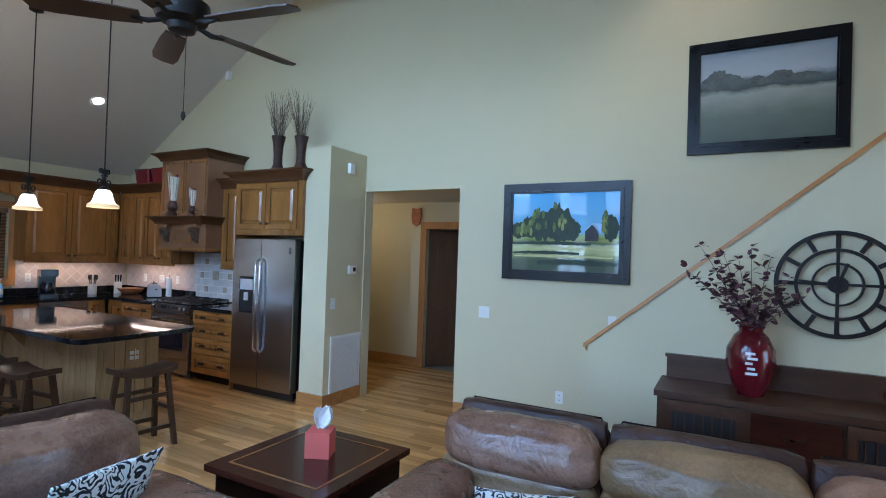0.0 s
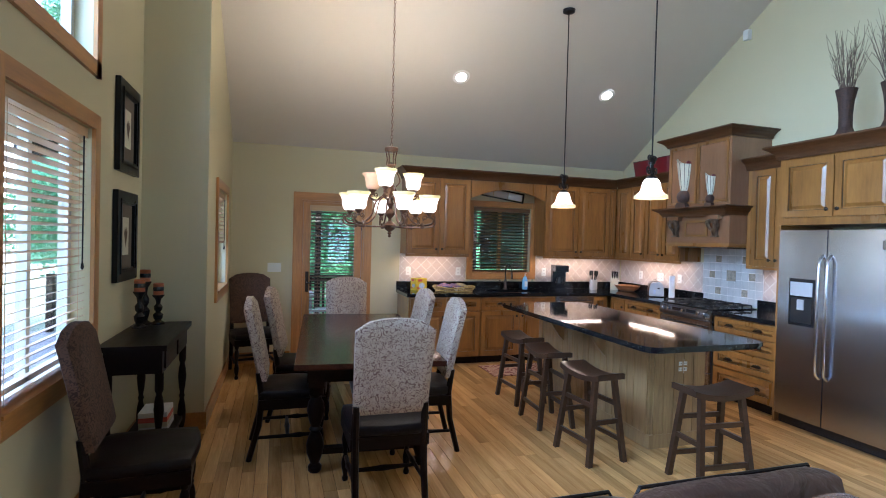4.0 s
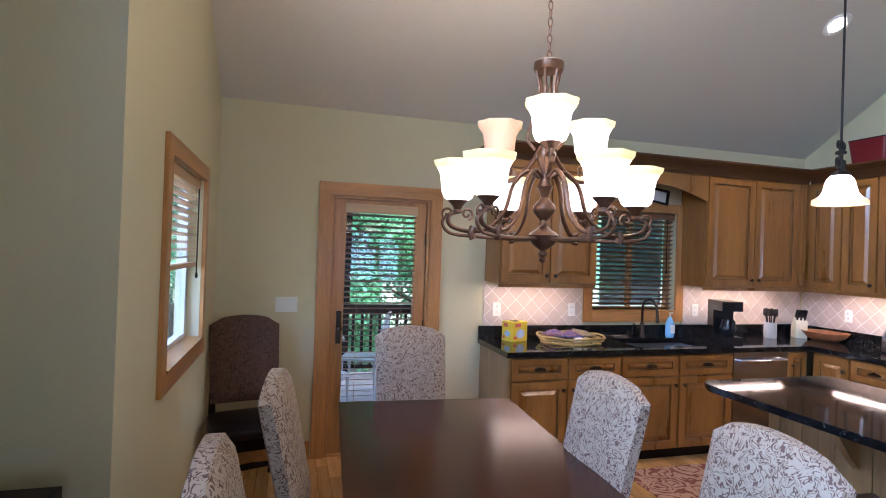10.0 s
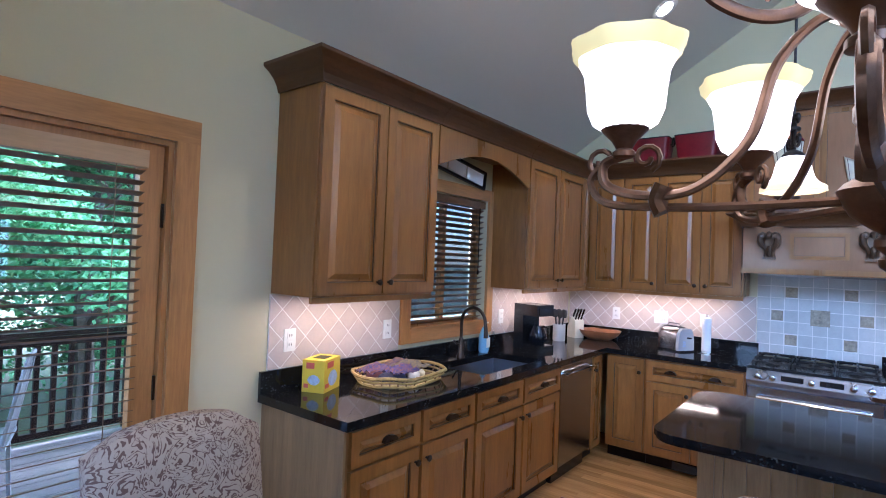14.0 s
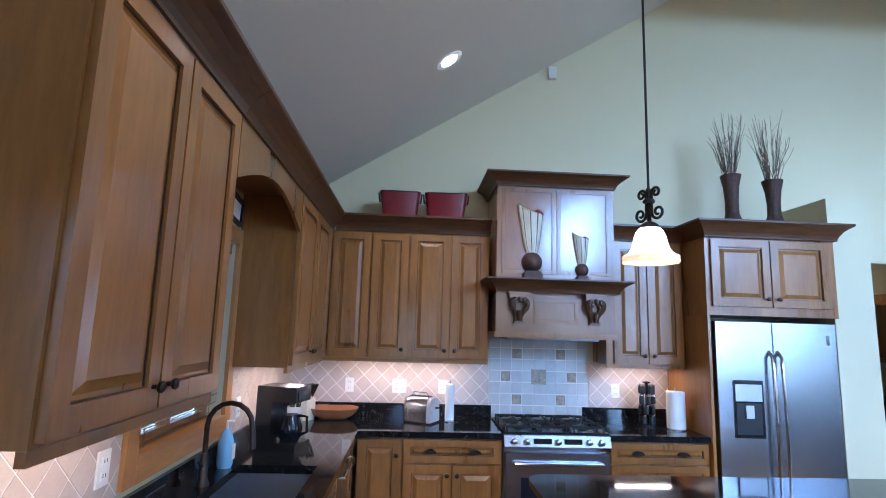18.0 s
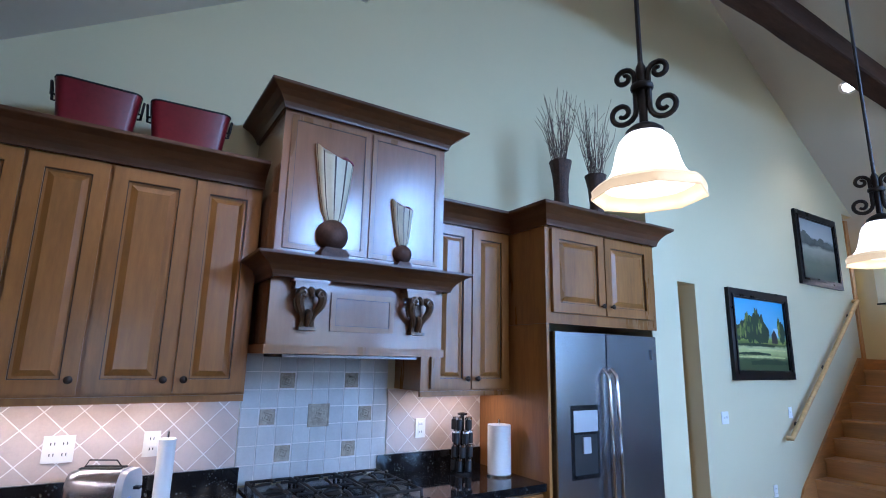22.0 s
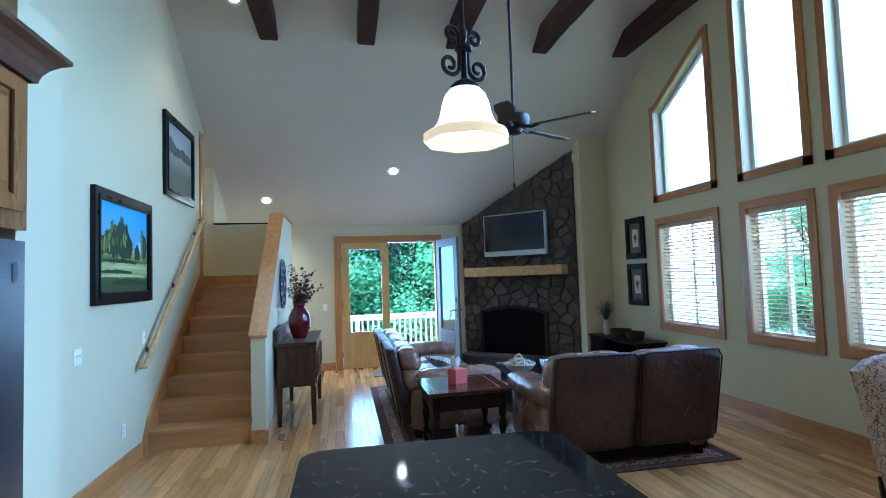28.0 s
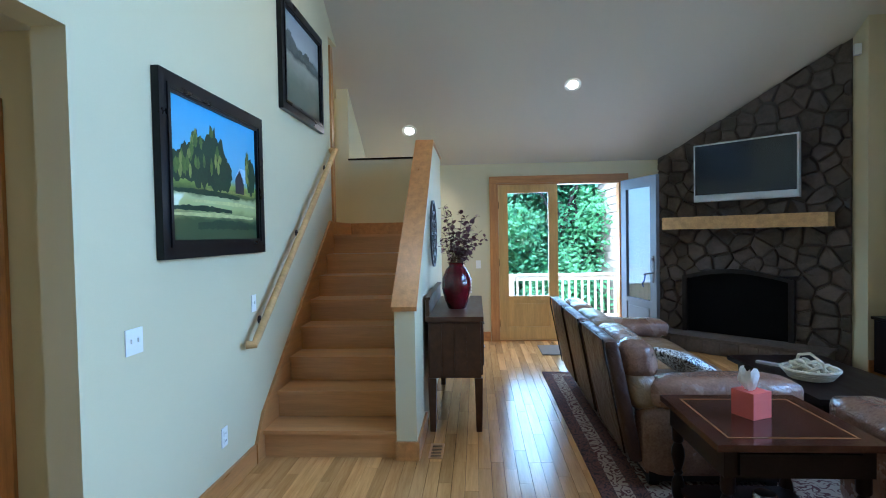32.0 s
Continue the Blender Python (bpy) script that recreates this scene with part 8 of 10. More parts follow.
# console under the clock
cn = thing("console_cabinet", pose(8.58, -1.345, 0), "dark wooden sideboard with drawers against the stair wall", "sideboard")
part("top", B((-0.69, 0.69, -0.225, 0.225, 0.865, 0.90)), M["console"], cn, "polished dark top", 0.006)
part("back_rail", B((-0.66, 0.66, 0.195, 0.222, 0.901, 1.03)), M["console"], cn, bevel=0.005)
part("back_rail_cap", B((-0.67, 0.67, 0.185, 0.226, 1.031, 1.05)), M["console"], cn, bevel=0.005)
part("body", B((-0.66, 0.66, -0.20, 0.205, 0.42, 0.864)), M["console"], cn, bevel=0.004)
for x0, x1 in ((-0.64, -0.22), (0.22, 0.64)):
    d = part("door", B((x0, x1, -0.216, -0.201, 0.44, 0.85)), M["console"], cn, bevel=0.004)
    part("grille", B((x0 + 0.05, x1 - 0.05, -0.221, -0.2165, 0.50, 0.79)), M["blackmat"], d, "dark mesh panel")
    for i in range(7):
        xx = x0 + 0.07 + i * (x1 - x0 - 0.14) / 6
        part("bar", B((xx - 0.004, xx + 0.004, -0.225, -0.2212, 0.50, 0.79)), M["console"], d)
for z in (0.44, 0.65):
    d = part("drawer", B((-0.20, 0.20, -0.216, -0.201, z, z + 0.19)), M["table"], cn, bevel=0.004)
    bm = bmesh.new()
    tube(bm, [(-0.05, -0.216, z + 0.10), (-0.04, -0.235, z + 0.085), (0.04, -0.235, z + 0.085), (0.05, -0.216, z + 0.10)], 0.005, 6)
    part("pull", bm, M["knob"], d, "dark bail pull")
for i in range(4):
    part("side_board", B((-0.674, -0.661, -0.19 + i * 0.097, -0.19 + (i + 1) * 0.097 - 0.006, 0.44, 0.85)), M["console"], cn, bevel=0.003)
for sx in (-1, 1):
    for sy in (-0.18, 0.18):
        bm = bmesh.new()
        hexa(bm, [(sx * 0.64 - 0.022, sy - 0.022, 0), (sx * 0.64 + 0.022, sy - 0.022, 0), (sx * 0.64 + 0.022, sy + 0.022, 0), (sx * 0.64 - 0.022, sy + 0.022, 0),
                  (sx * 0.64 - 0.032, sy - 0.032, 0.42), (sx * 0.64 + 0.032, sy - 0.032, 0.42), (sx * 0.64 + 0.032, sy + 0.032, 0.42), (sx * 0.64 - 0.032, sy + 0.032, 0.42)])
        part("leg", bm, M["console"], cn, "square tapered leg", 0.004)
bm = bmesh.new()
prism(bm, [(-0.60, 0.419), (-0.60, 0.33)] + [(-0.60 + 1.2 * i / 10, 0.33 + 0.06 * math.sin(math.pi * i / 10)) for i in range(1, 10)] + [(0.60, 0.33), (0.60, 0.419)], "y", -0.2, -0.185)
part("apron", bm, M["console"], cn, "arched apron")

fvz = thing("flower_vase", pose(8.38, -1.35, 0.90), "oxblood glazed vase of dried leafy stems", "vase")
bm = bmesh.new()
lathe(bm, [(0.072, 0), (0.078, 0.01), (0.105, 0.08), (0.128, 0.18), (0.124, 0.26), (0.088, 0.335), (0.062, 0.362), (0.066, 0.382), (0.074, 0.392), (0.062, 0.392), (0.05, 0.362), (0.01, 0.33)], 28)
vs = part("vase", bm, M["redpot"], fvz, "oxblood glaze", smooth=True)
rs = random.Random(11)
for i in range(5):
    z = 0.13 + 0.028 * i
    rr = 0.1165 + 0.0105 * math.sin(math.pi * (z - 0.06) / 0.26)
    part("brush_mark", B((-0.03 + 0.01 * (i % 2), 0.03 - 0.012 * (i % 3), -rr - 0.004, -rr + 0.004, z, z + 0.013)), M["paper"], vs, "white brushed mark")
for i in range(20):
    a, sp, hh = rs.uniform(0, 6.28), rs.uniform(0.08, 0.42), rs.uniform(0.16, 0.48)
    sp *= 1.0 if abs(math.cos(a)) > 0.5 else 0.55
    bm = bmesh.new()
    pts = []
    for k in range(8):
        f = k / 7
        pts.append(Vector((math.cos(a) * (0.02 + sp * f ** 1.3), math.sin(a) * (0.02 + sp * f ** 1.3), 0.33 + (hh + 0.06) * f)))
    tube(bm, pts, [0.0035 - 0.0003 * k for k in range(8)], 5)
    stem = part("stem", bm, M["twig"], fvz)
    bm = bmesh.new()
    bl2 = bmesh.new()
    for k in range(2, 8):
        for q in range(4):
            tgt = bl2 if (i % 3 == 0 and q == 0) else bm
            d = Vector((rs.uniform(-1, 1), rs.uniform(-1, 1), rs.uniform(-0.5, 0.9))).normalized()
            mm = Matrix.Translation(pts[k] + d * 0.01) @ d.to_track_quat("X", "Z").to_matrix().to_4x4() @ Matrix.Scale(rs.uniform(0.65, 1.15), 4)
            vv = [tgt.verts.new(mm @ Vector(p)) for p in ((0, 0, 0), (0.014, 0.017, 0.004), (0.036, 0.017, 0.0), (0.048, 0, -0.005), (0.036, -0.017, 0.0), (0.014, -0.017, 0.004))]
            tgt.faces.new(vv)
    part("leaves", bm, M["leafdry"], stem, "dark plum dried leaves")
    if len(bl2.verts):
        part("blossoms", bl2, M["blossom"], stem, "dusty pink blossoms")
    else:
        bl2.free()
rj = thing("lidded_jar", pose(9.08, -1.34, 0.90), "small oxblood lidded jar on the sideboard", "jar")
bm = bmesh.new()
lathe(bm, [(0.05, 0), (0.085, 0.03), (0.1, 0.08), (0.085, 0.125), (0.05, 0.14)], 24)
part("jar", bm, M["redpot"], rj, smooth=True)
bm = bmesh.new()
lathe(bm, [(0.055, 0.141), (0.05, 0.16), (0.02, 0.17), (0.01, 0.18), (0.018, 0.20), (0.014, 0.22), (0.003, 0.225)], 20)
part("lid", bm, M["black"], rj, "black knobbed lid", smooth=True)
# open-work wall clock
ck = thing("wall_clock", pose(8.81, -1.105, 1.545), "large black iron open-work clock on the stair wall", "clock")
for nm, r, w in (("outer_ring", 0.30, 0.012), ("inner_ring", 0.20, 0.009), ("hub_ring", 0.12, 0.006)):
    bm = bmesh.new()
    lathe(bm, [(r - w, -0.03), (r + w, -0.03), (r + w, -0.012), (r - w, -0.012)], 48, axis="y")
    bmesh.ops.delete(bm, geom=[f for f in bm.faces if len(f.verts) > 8], context="FACES_ONLY")
    vs_ = bm.verts[:]
    bm.verts.ensure_lookup_table()
    n = 48
    for i in range(n):
        bm.faces.new((bm.verts[i], bm.verts[3 * n + i], bm.verts[3 * n + (i + 1) % n], bm.verts[(i + 1) % n]))
    part(nm, bm, M["iron"], ck)
for k in range(12):
    a = k * math.pi / 6
    bm = B((-0.012, 0.012, -0.028, -0.014, 0.212, 0.288))
    part("numeral_bar", bm, M["iron"], ck, at=pose(0, 0, 0, 0, math.degrees(a), 0))
for k in range(4):
    part("spoke", B((-0.008, 0.008, -0.026, -0.014, 0.05, 0.285)), M["iron"], ck, at=pose(0, 0, 0, 0, 90 * k, 0))
bm = bmesh.new()
lathe(bm, [(0.05, -0.034), (0.05, -0.012), (0.03, -0.002)], 20, axis="y")
part("hub", bm, M["iron"], ck, smooth=True)
part("hour_hand", B((-0.008, 0.008, -0.040, -0.036, -0.03, 0.13)), M["iron"], ck, at=pose(0, 0, 0, 0, 20, 0))
part("minute_hand", B((-0.006, 0.006, -0.046, -0.042, -0.04, 0.19)), M["iron"], ck, at=pose(0, 0, 0, 0, -85, 0))
outlet(pose(6.11, -0.001, 1.085), "white double switch plate beside the hall", 2, True)
outlet(pose(7.36, -0.001, 1.09), "white switch plate beside the handrail", 1, True)
outlet(pose(6.90, -0.001, 0.35), "white socket plate low on the wall")
outlet(pose(EAST_X - 0.001, -1.55, 1.10, 0, 0, -90), "white switch plate beside the deck doors", 1, True)
outlet(pose(5.2, BAY_Y + 0.001, 0.40, 0, 0, 180), "white socket plate under the windows")
fvt = thing("floor_register", pose(7.55, -1.22, 0.001), "small wooden floor register", "vent")
part("grille", B((-0.13, 0.13, -0.05, 0.05, 0, 0.004)), M["oak_stair"], fvt)
for i in range(9):
    part("slot", B((-0.11 + i * 0.025, -0.10 + i * 0.025, -0.035, 0.035, 0.0042, 0.005)), M["blackmat"], fvt)
dm = thing("door_mat", pose(10.75, -2.75, 0.001), "pale flat doormat inside the deck doors", "rug")
part("mat", B((-0.28, 0.28, -0.42, 0.42, 0, 0.01)), M["matboard"], dm, bevel=0.003)

# stone fireplace across the corner
FP = pose(11.365, -4.07, 0, 0, 0, 225)
FL = 2.155
fp = thing("fireplace", FP, "dark field-stone corner fireplace with an arched firebox", "fireplace", kind="structure")
ftop = lambda s: ceil_z(11.365 - s * 0.7071) - 0.004
bm = bmesh.new()
hx0, hx1, hz0, hz1 = 0.42, 1.58, 0.20, 0.93
for a, b, lo, hi in ((0.0, hx0, 0.0, None), (hx1, FL, 0.0, None), (hx0, hx1, 0.0, hz0), (hx0, hx1, hz1, None)):
    ha, hb = (ftop(a), ftop(b)) if hi is None else (hi, hi)
    hexa(bm, [(a, 0.0, lo), (b, 0.0, lo), (b, 0.28, lo), (a, 0.28, lo), (a, 0.0, ha), (b, 0.0, hb), (b, 0.28, hb), (a, 0.28, ha)])
part("core", bm, M["mortar"], fp, "dark mortar bed")
part("firebox", B((hx0, hx1, 0.56, 0.58, hz0, hz1), (hx0 - 0.02, hx0, 0.0, 0.58, hz0, hz1), (hx1, hx1 + 0.02, 0.0, 0.58, hz0, hz1), (hx0, hx1, 0.28, 0.58, hz1, hz1 + 0.02), (hx0, hx1, 0.28, 0.58, hz0 - 0.02, hz0)), M["blackmat"], fp, "sooty firebox")
bm = bmesh.new()
arch = [(0.36, 0.205), (0.36, 0.93)] + [(0.36 + 1.28 * i / 14, 0.93 + 0.11 * math.sin(math.pi * i / 14)) for i in range(1, 14)] + [(1.64, 0.93), (1.64, 0.205)]
inn = [(0.42, 0.205), (0.42, 0.90)] + [(0.42 + 1.16 * i / 14, 0.90 + 0.085 * math.sin(math.pi * i / 14)) for i in range(1, 14)] + [(1.58, 0.90), (1.58, 0.205)]
for k in range(len(arch) - 1):
    p = [arch[k], arch[k + 1], inn[k + 1], inn[k]]
    hexa(bm, [(u, -0.105, v) for u, v in p] + [(u, -0.055, v) for u, v in p])
part("screen_frame", bm, M["iron"], fp, "black arched screen frame")
bm = bmesh.new()
vsn = [bm.verts.new((u, -0.06, v)) for u, v in inn]
bm.faces.new(vsn)
part("fire_screen", bm, mat("fire_mesh", (0.004, 0.004, 0.004), 0.8, var=0.3, scale=20, fine=300, bump=0.3, spec=0.08), fp, "dark mesh screen")
# stones: cells of scattered points, shrunk for the joints
rs = random.Random(21)


def clip(poly, a, b, c):
    out = []
    for k in range(len(poly)):
        p, q = poly[k], poly[(k + 1) % len(poly)]
        dp, dq = a * p[0] + b * p[1] - c, a * q[0] + b * q[1] - c
        if dp <= 0:
            out.append(p)
        if dp * dq < 0:
            f = dp / (dp - dq)
            out.append((p[0] + f * (q[0] - p[0]), p[1] + f * (q[1] - p[1])))
    return out


def stones(w, top, step, holder, y, hole=None, z0=0.0, name="stone"):
    pts = []
    z = z0
    r = 0
    while z < 4.0:
        x = -step + (r % 2) * step * 0.5
        while x < w + step:
            pts.append((x + rs.uniform(-0.36, 0.36) * step, z + rs.uniform(-0.33, 0.33) * step))
            x += step * rs.uniform(0.85, 1.45)
        z += step * 0.8
        r += 1
    for i, p in enumerate(pts):
        poly = [(max(0, p[0] - 0.5), max(z0, p[1] - 0.5)), (min(w, p[0] + 0.5), max(z0, p[1] - 0.5)), (min(w, p[0] + 0.5), p[1] + 0.5), (max(0, p[0] - 0.5), p[1] + 0.5)]
        sa, sb = top(0), top(w)
        sl = (sb - sa) / w
        poly = clip(poly, -sl, 1.0, sa)
        for j, q in enumerate(pts):
            if j == i or abs(q[0] - p[0]) > 0.8 or abs(q[1] - p[1]) > 0.8:
                continue
            a, b = q[0] - p[0], q[1] - p[1]
            ln = math.hypot(a, b)
            a, b = a / ln, b / ln
            poly = clip(poly, a, b, a * (p[0] + q[0]) / 2 + b * (p[1] + q[1]) / 2 - 0.007)
            if len(poly) < 3:
                break
        if len(poly) < 3:
            continue
        cx, cz_ = sum(u for u, v in poly) / len(poly), sum(v for u, v in poly) / len(poly)
        if hole and hole[0] < cx < hole[1] and hole[2] < cz_ < hole[3]:
            continue
        if hole:
            if cx < hole[0]:
                if cz_ < hole[3]:
                    poly = clip(poly, 1, 0, hole[0])
            elif cx > hole[1]:
                if cz_ < hole[3]:
                    poly = clip(poly, -1, 0, -hole[1])
            elif cz_ >= hole[3]:
                poly = clip(poly, 0, -1, -hole[3])
        area = abs(sum(p_[0] * q_[1] - q_[0] * p_[1] for p_, q_ in zip(poly, poly[1:] + poly[:1]))) / 2 if len(poly) > 2 else 0
        if area < 0.002:
            continue
        d = rs.uniform(0.02, 0.055)
        bm = bmesh.new()
        r0 = [bm.verts.new((u, y - 0.0, v)) for u, v in poly]
        r1 = [bm.verts.new((cx + (u - cx) * 0.97, y - d * 0.75, cz_ + (v - cz_) * 0.97)) for u, v in poly]
        r2 = [bm.verts.new((cx + (u - cx) * 0.84, y - d + rs.uniform(-0.006, 0.006), cz_ + (v - cz_) * 0.84)) for u, v in poly]
        n = len(poly)
        for A, Bq in ((r0, r1), (r1, r2)):
            for k in range(n):
                bm.faces.new((A[k], A[(k + 1) % n], Bq[(k + 1) % n], Bq[k]))
        mid = bm.verts.new((cx, y - d - 0.004, cz_))
        for k in range(n):
            bm.faces.new((r2[k], r2[(k + 1) % n], mid))
        part(name, bm, M["stone"], holder)


stones(FL, ftop, 0.20, fp, -0.001, (0.36, 1.64, 0.2, 0.97))
he = thing("hearth", FP, "low raised stone hearth in front of the firebox", "hearth", kind="structure")
part("core", B((0.12, 2.02, -0.40, -0.058, 0.0, 0.17)), M["mortar"], he)
part("slab", B((0.10, 2.04, -0.43, -0.057, 0.1705, 0.20)), M["stone"], he, "flat hearth slab", 0.008)
for i in range(9):
    x0 = 0.13 + i * 0.208
    bm = bmesh.new()
    cushion(bm, x0, x0 + 0.2, -0.43, -0.401, 0.004 if i % 2 else 0.01, 0.165, 0.01, 3)
    part("stone", bm, M["stone"], he)
mt = thing("mantel_beam", FP, "thick pale pine mantel beam on the stone chimney", "mantel")
bm = bmesh.new()
cushion(bm, 0.20, 2.01, -0.32, -0.045, 1.545, 1.70, 0.006, 6)
bm2 = B((0.20, 2.01, -0.32, -0.05, 1.545, 1.70))
bm.free()
part("beam", bm2, M["pine"], mt, "pale knotted pine", 0.012)
tv = thing("television", FP @ pose(1.145, -0.17, 1.885), "flat television with a silver frame hung above the mantel", "television")
part("case", B((-0.575, 0.575, -0.055, 0.03, 0.0, 0.72)), M["silver"], tv, "silver frame", 0.008)
part("screen", B((-0.555, 0.555, -0.058, -0.0555, 0.085, 0.70)), M["screen"], tv, "dark glossy screen")
part("speaker_bar", B((-0.56, 0.56, -0.062, -0.0555, 0.008, 0.075)), M["silver"], tv, "silver speaker strip", 0.003)
part("wall_mount", B((-0.15, 0.15, 0.0305, 0.115, 0.2, 0.5)), M["black"], tv)

# low media cabinet in the bay corner
mc = thing("media_cabinet", pose(8.88, -5.82, 0), "dark low media cabinet with open shelves", "cabinet")
part("top", B((-0.68, 0.70, -0.22, 0.22, 0.575, 0.605)), M["dark"], mc, bevel=0.006)
part("side", B((-0.66, -0.63, -0.20, 0.20, 0.03, 0.574)), M["dark_v"], mc)
part("side", B((0.65, 0.68, -0.20, 0.20, 0.03, 0.574)), M["dark_v"], mc)
part("back_panel", B((-0.63, 0.65, -0.20, -0.185, 0.03, 0.574)), M["dark_v"], mc)
part("divider", B((0.20, 0.22, -0.185, 0.20, 0.06, 0.574)), M["dark_v"], mc)
part("shelf", B((-0.63, 0.65, -0.185, 0.20, 0.03, 0.06)), M["dark"], mc)
part("shelf", B((-0.63, 0.199, -0.185, 0.19, 0.32, 0.34)), M["dark"], mc)
part("door", B((0.225, 0.645, 0.201, 0.216, 0.07, 0.565)), M["dark_v"], mc, bevel=0.004)
pr = thing("stereo", pose(8.75, -5.80, 0.06), "silver-fronted stereo unit on the cabinet shelf", "stereo")
part("case", B((-0.2, 0.2, -0.15, 0.15, 0, 0.12)), M["black"], pr, bevel=0.004)
part("front", B((-0.19, 0.19, 0.151, 0.156, 0.02, 0.06)), M["silver"], pr)
for x, r in ((8.95, 0.15), (8.58, 0.13)):
    b = thing("round_basket", pose(x, -5.8, 0.605), "dark woven round basket on the media cabinet", "basket", "media cabinet baskets")
    bm = bmesh.new()
    lathe(bm, [(r * 0.75, 0), (r * 0.95, 0.06), (r, 0.12), (r * 0.94, 0.12), (r * 0.88, 0.06), (0.01, 0.02)], 24, wave=lambda a, z: 0.015 * math.sin(18 * a + z * 150))
    part("basket", bm, M["wicker_dark"], b)
pv2 = thing("plume_vase", pose(9.36, -5.80, 0.605), "cream vase with a dark feathery plume", "vase")
bm = bmesh.new()
lathe(bm, [(0.04, 0), (0.05, 0.02), (0.055, 0.12), (0.04, 0.20), (0.035, 0.22), (0.02, 0.2)], 18)
part("vase", bm, M["cream"], pv2, smooth=True)
bm = bmesh.new()
rs2 = random.Random(8)
for i in range(160):
    d = Vector((rs2.gauss(0, 1), rs2.gauss(0, 1), rs2.gauss(0.6, 1))).normalized()
    tube(bm, [(0, 0, 0.2), Vector((0, 0, 0.34)) + d * 0.07, Vector((0, 0, 0.38)) + d * rs2.uniform(0.12, 0.19)], [0.002, 0.0018, 0.0008], 3)
part("plume", bm, M["blackmat"], pv2, "dark feathery plume")

# ceiling fan
FX, FY, FZ = 5.87, -3.24, 2.74
fn = thing("ceiling_fan", pose(FX, FY, FZ, 0, 0, 10), "dark five-blade ceiling fan on a long rod", "ceiling fan")
bm = bmesh.new()
tube(bm, [(0, 0, 0.13), (0, 0, ceil_z(FX) - FZ)], 0.012, 10)
part("rod", bm, M["iron"], fn, "long dark rod")
bm = bmesh.new()
lathe(bm, [(0.03, -0.06), (0.06, -0.05), (0.07, -0.02), (0.115, 0.0), (0.13, 0.04), (0.125, 0.085), (0.08, 0.115), (0.03, 0.135), (0.02, 0.17)], 26)
part("motor", bm, M["iron"], fn, "dark bronze motor housing", smooth=True)
for k in range(5):
    a = 72 * k
    bm = bmesh.new()
    tube(bm, [(0.09, 0, -0.005), (0.15, 0, -0.02), (0.22, 0, -0.012)], [0.012, 0.014, 0.010], 6)
    ir = part("blade_iron", bm, M["iron"], fn, at=pose(0, 0, 0, 0, 0, a))
    bm = bmesh.new()
    prof = [(0.18, -0.05), (0.30, -0.062), (0.55, -0.068), (0.64, -0.055), (0.66, 0.0), (0.64, 0.055), (0.55, 0.068), (0.30, 0.062), (0.18, 0.05)]
    prism(bm, prof, "z", -0.004, 0.004)
    part("blade", bm, M["stool"], ir, "dark walnut blade", 0.0015, at=pose(0, 0, -0.008, 12, 0, 0))
bm = bmesh.new()
tube(bm, [(0.03, 0, -0.06), (0.03, 0, -0.45)], 0.002, 5)
lathe(bm, [(0.004, -0.49), (0.012, -0.47), (0.008, -0.45), (0.003, -0.445)], 10, (0.03, 0, 0))
part("pull_chain", bm, M["iron"], fn, "thin pull chain")
ft = bmesh.new()
lathe(ft, [(0.07, ceil_z(FX) - FZ - 0.002), (0.06, ceil_z(FX) - FZ - 0.05), (0.015, ceil_z(FX) - FZ - 0.08)], 18)
part("canopy", ft, M["iron"], fn, smooth=True)


# pictures
def landscape(name, seed, bands, trees):
    """A loose painted landscape: level bands of colour with uneven edges, dark tree masses against a sky."""
    m = bpy.data.materials.new(name)
    m.use_nodes = True
    nt = m.node_tree
    b = nt.nodes["Principled BSDF"]
    tc = nt.nodes.new("ShaderNodeTexCoord")
    sp = nt.nodes.new("ShaderNodeSeparateXYZ")
    nt.links.new(tc.outputs["Object"], sp.inputs[0])
    mp = nt.nodes.new("ShaderNodeMapping")
    mp.inputs["Location"].default_value = (seed, seed * 2, seed * 3)
    mp.inputs["Scale"].default_value = (1.0, 1.0, 2.2)
    nt.links.new(tc.outputs["Object"], mp.inputs[0])
    ns = node(nt, "ShaderNodeTexNoise", Scale=5.0, Detail=6.0, Roughness=0.6)
    nt.links.new(mp.outputs[0], ns.inputs["Vector"])
    ad = nt.nodes.new("ShaderNodeMath")
    ad.operation = "MULTIPLY_ADD"
    ad.inputs[1].default_value = trees
    ad.inputs[2].default_value = -trees / 2
    nt.links.new(ns.outputs[0], ad.inputs[0])
    su = nt.nodes.new("ShaderNodeMath")
    su.operation = "ADD"
    nt.links.new(sp.outputs[2], su.inputs[0])
    nt.links.new(ad.outputs[0], su.inputs[1])
    cr = nt.nodes.new("ShaderNodeValToRGB")
    el = cr.color_ramp.elements
    el[0].position, el[0].color = bands[0][0], (*bands[0][1], 1)
    el[1].position, el[1].color = bands[-1][0], (*bands[-1][1], 1)
    for pos, col in bands[1:-1]:
        e = el.new(pos)
        e.color = (*col, 1)
    nt.links.new(su.outputs[0], cr.inputs[0])
    nt.links.new(cr.outputs[0], b.inputs["Base Color"])
    b.inputs["Roughness"].default_value = 0.55
    b.inputs["Coat Weight"].default_value = 0.6
    b.inputs["Coat Roughness"].default_value = 0.03
    bp = nt.nodes.new("ShaderNodeBump")
    bp.inputs["Strength"].default_value = 0.15
    nt.links.new(ns.outputs[0], bp.inputs["Height"])
    nt.links.new(bp.outputs[0], b.inputs["Normal"])
    return m


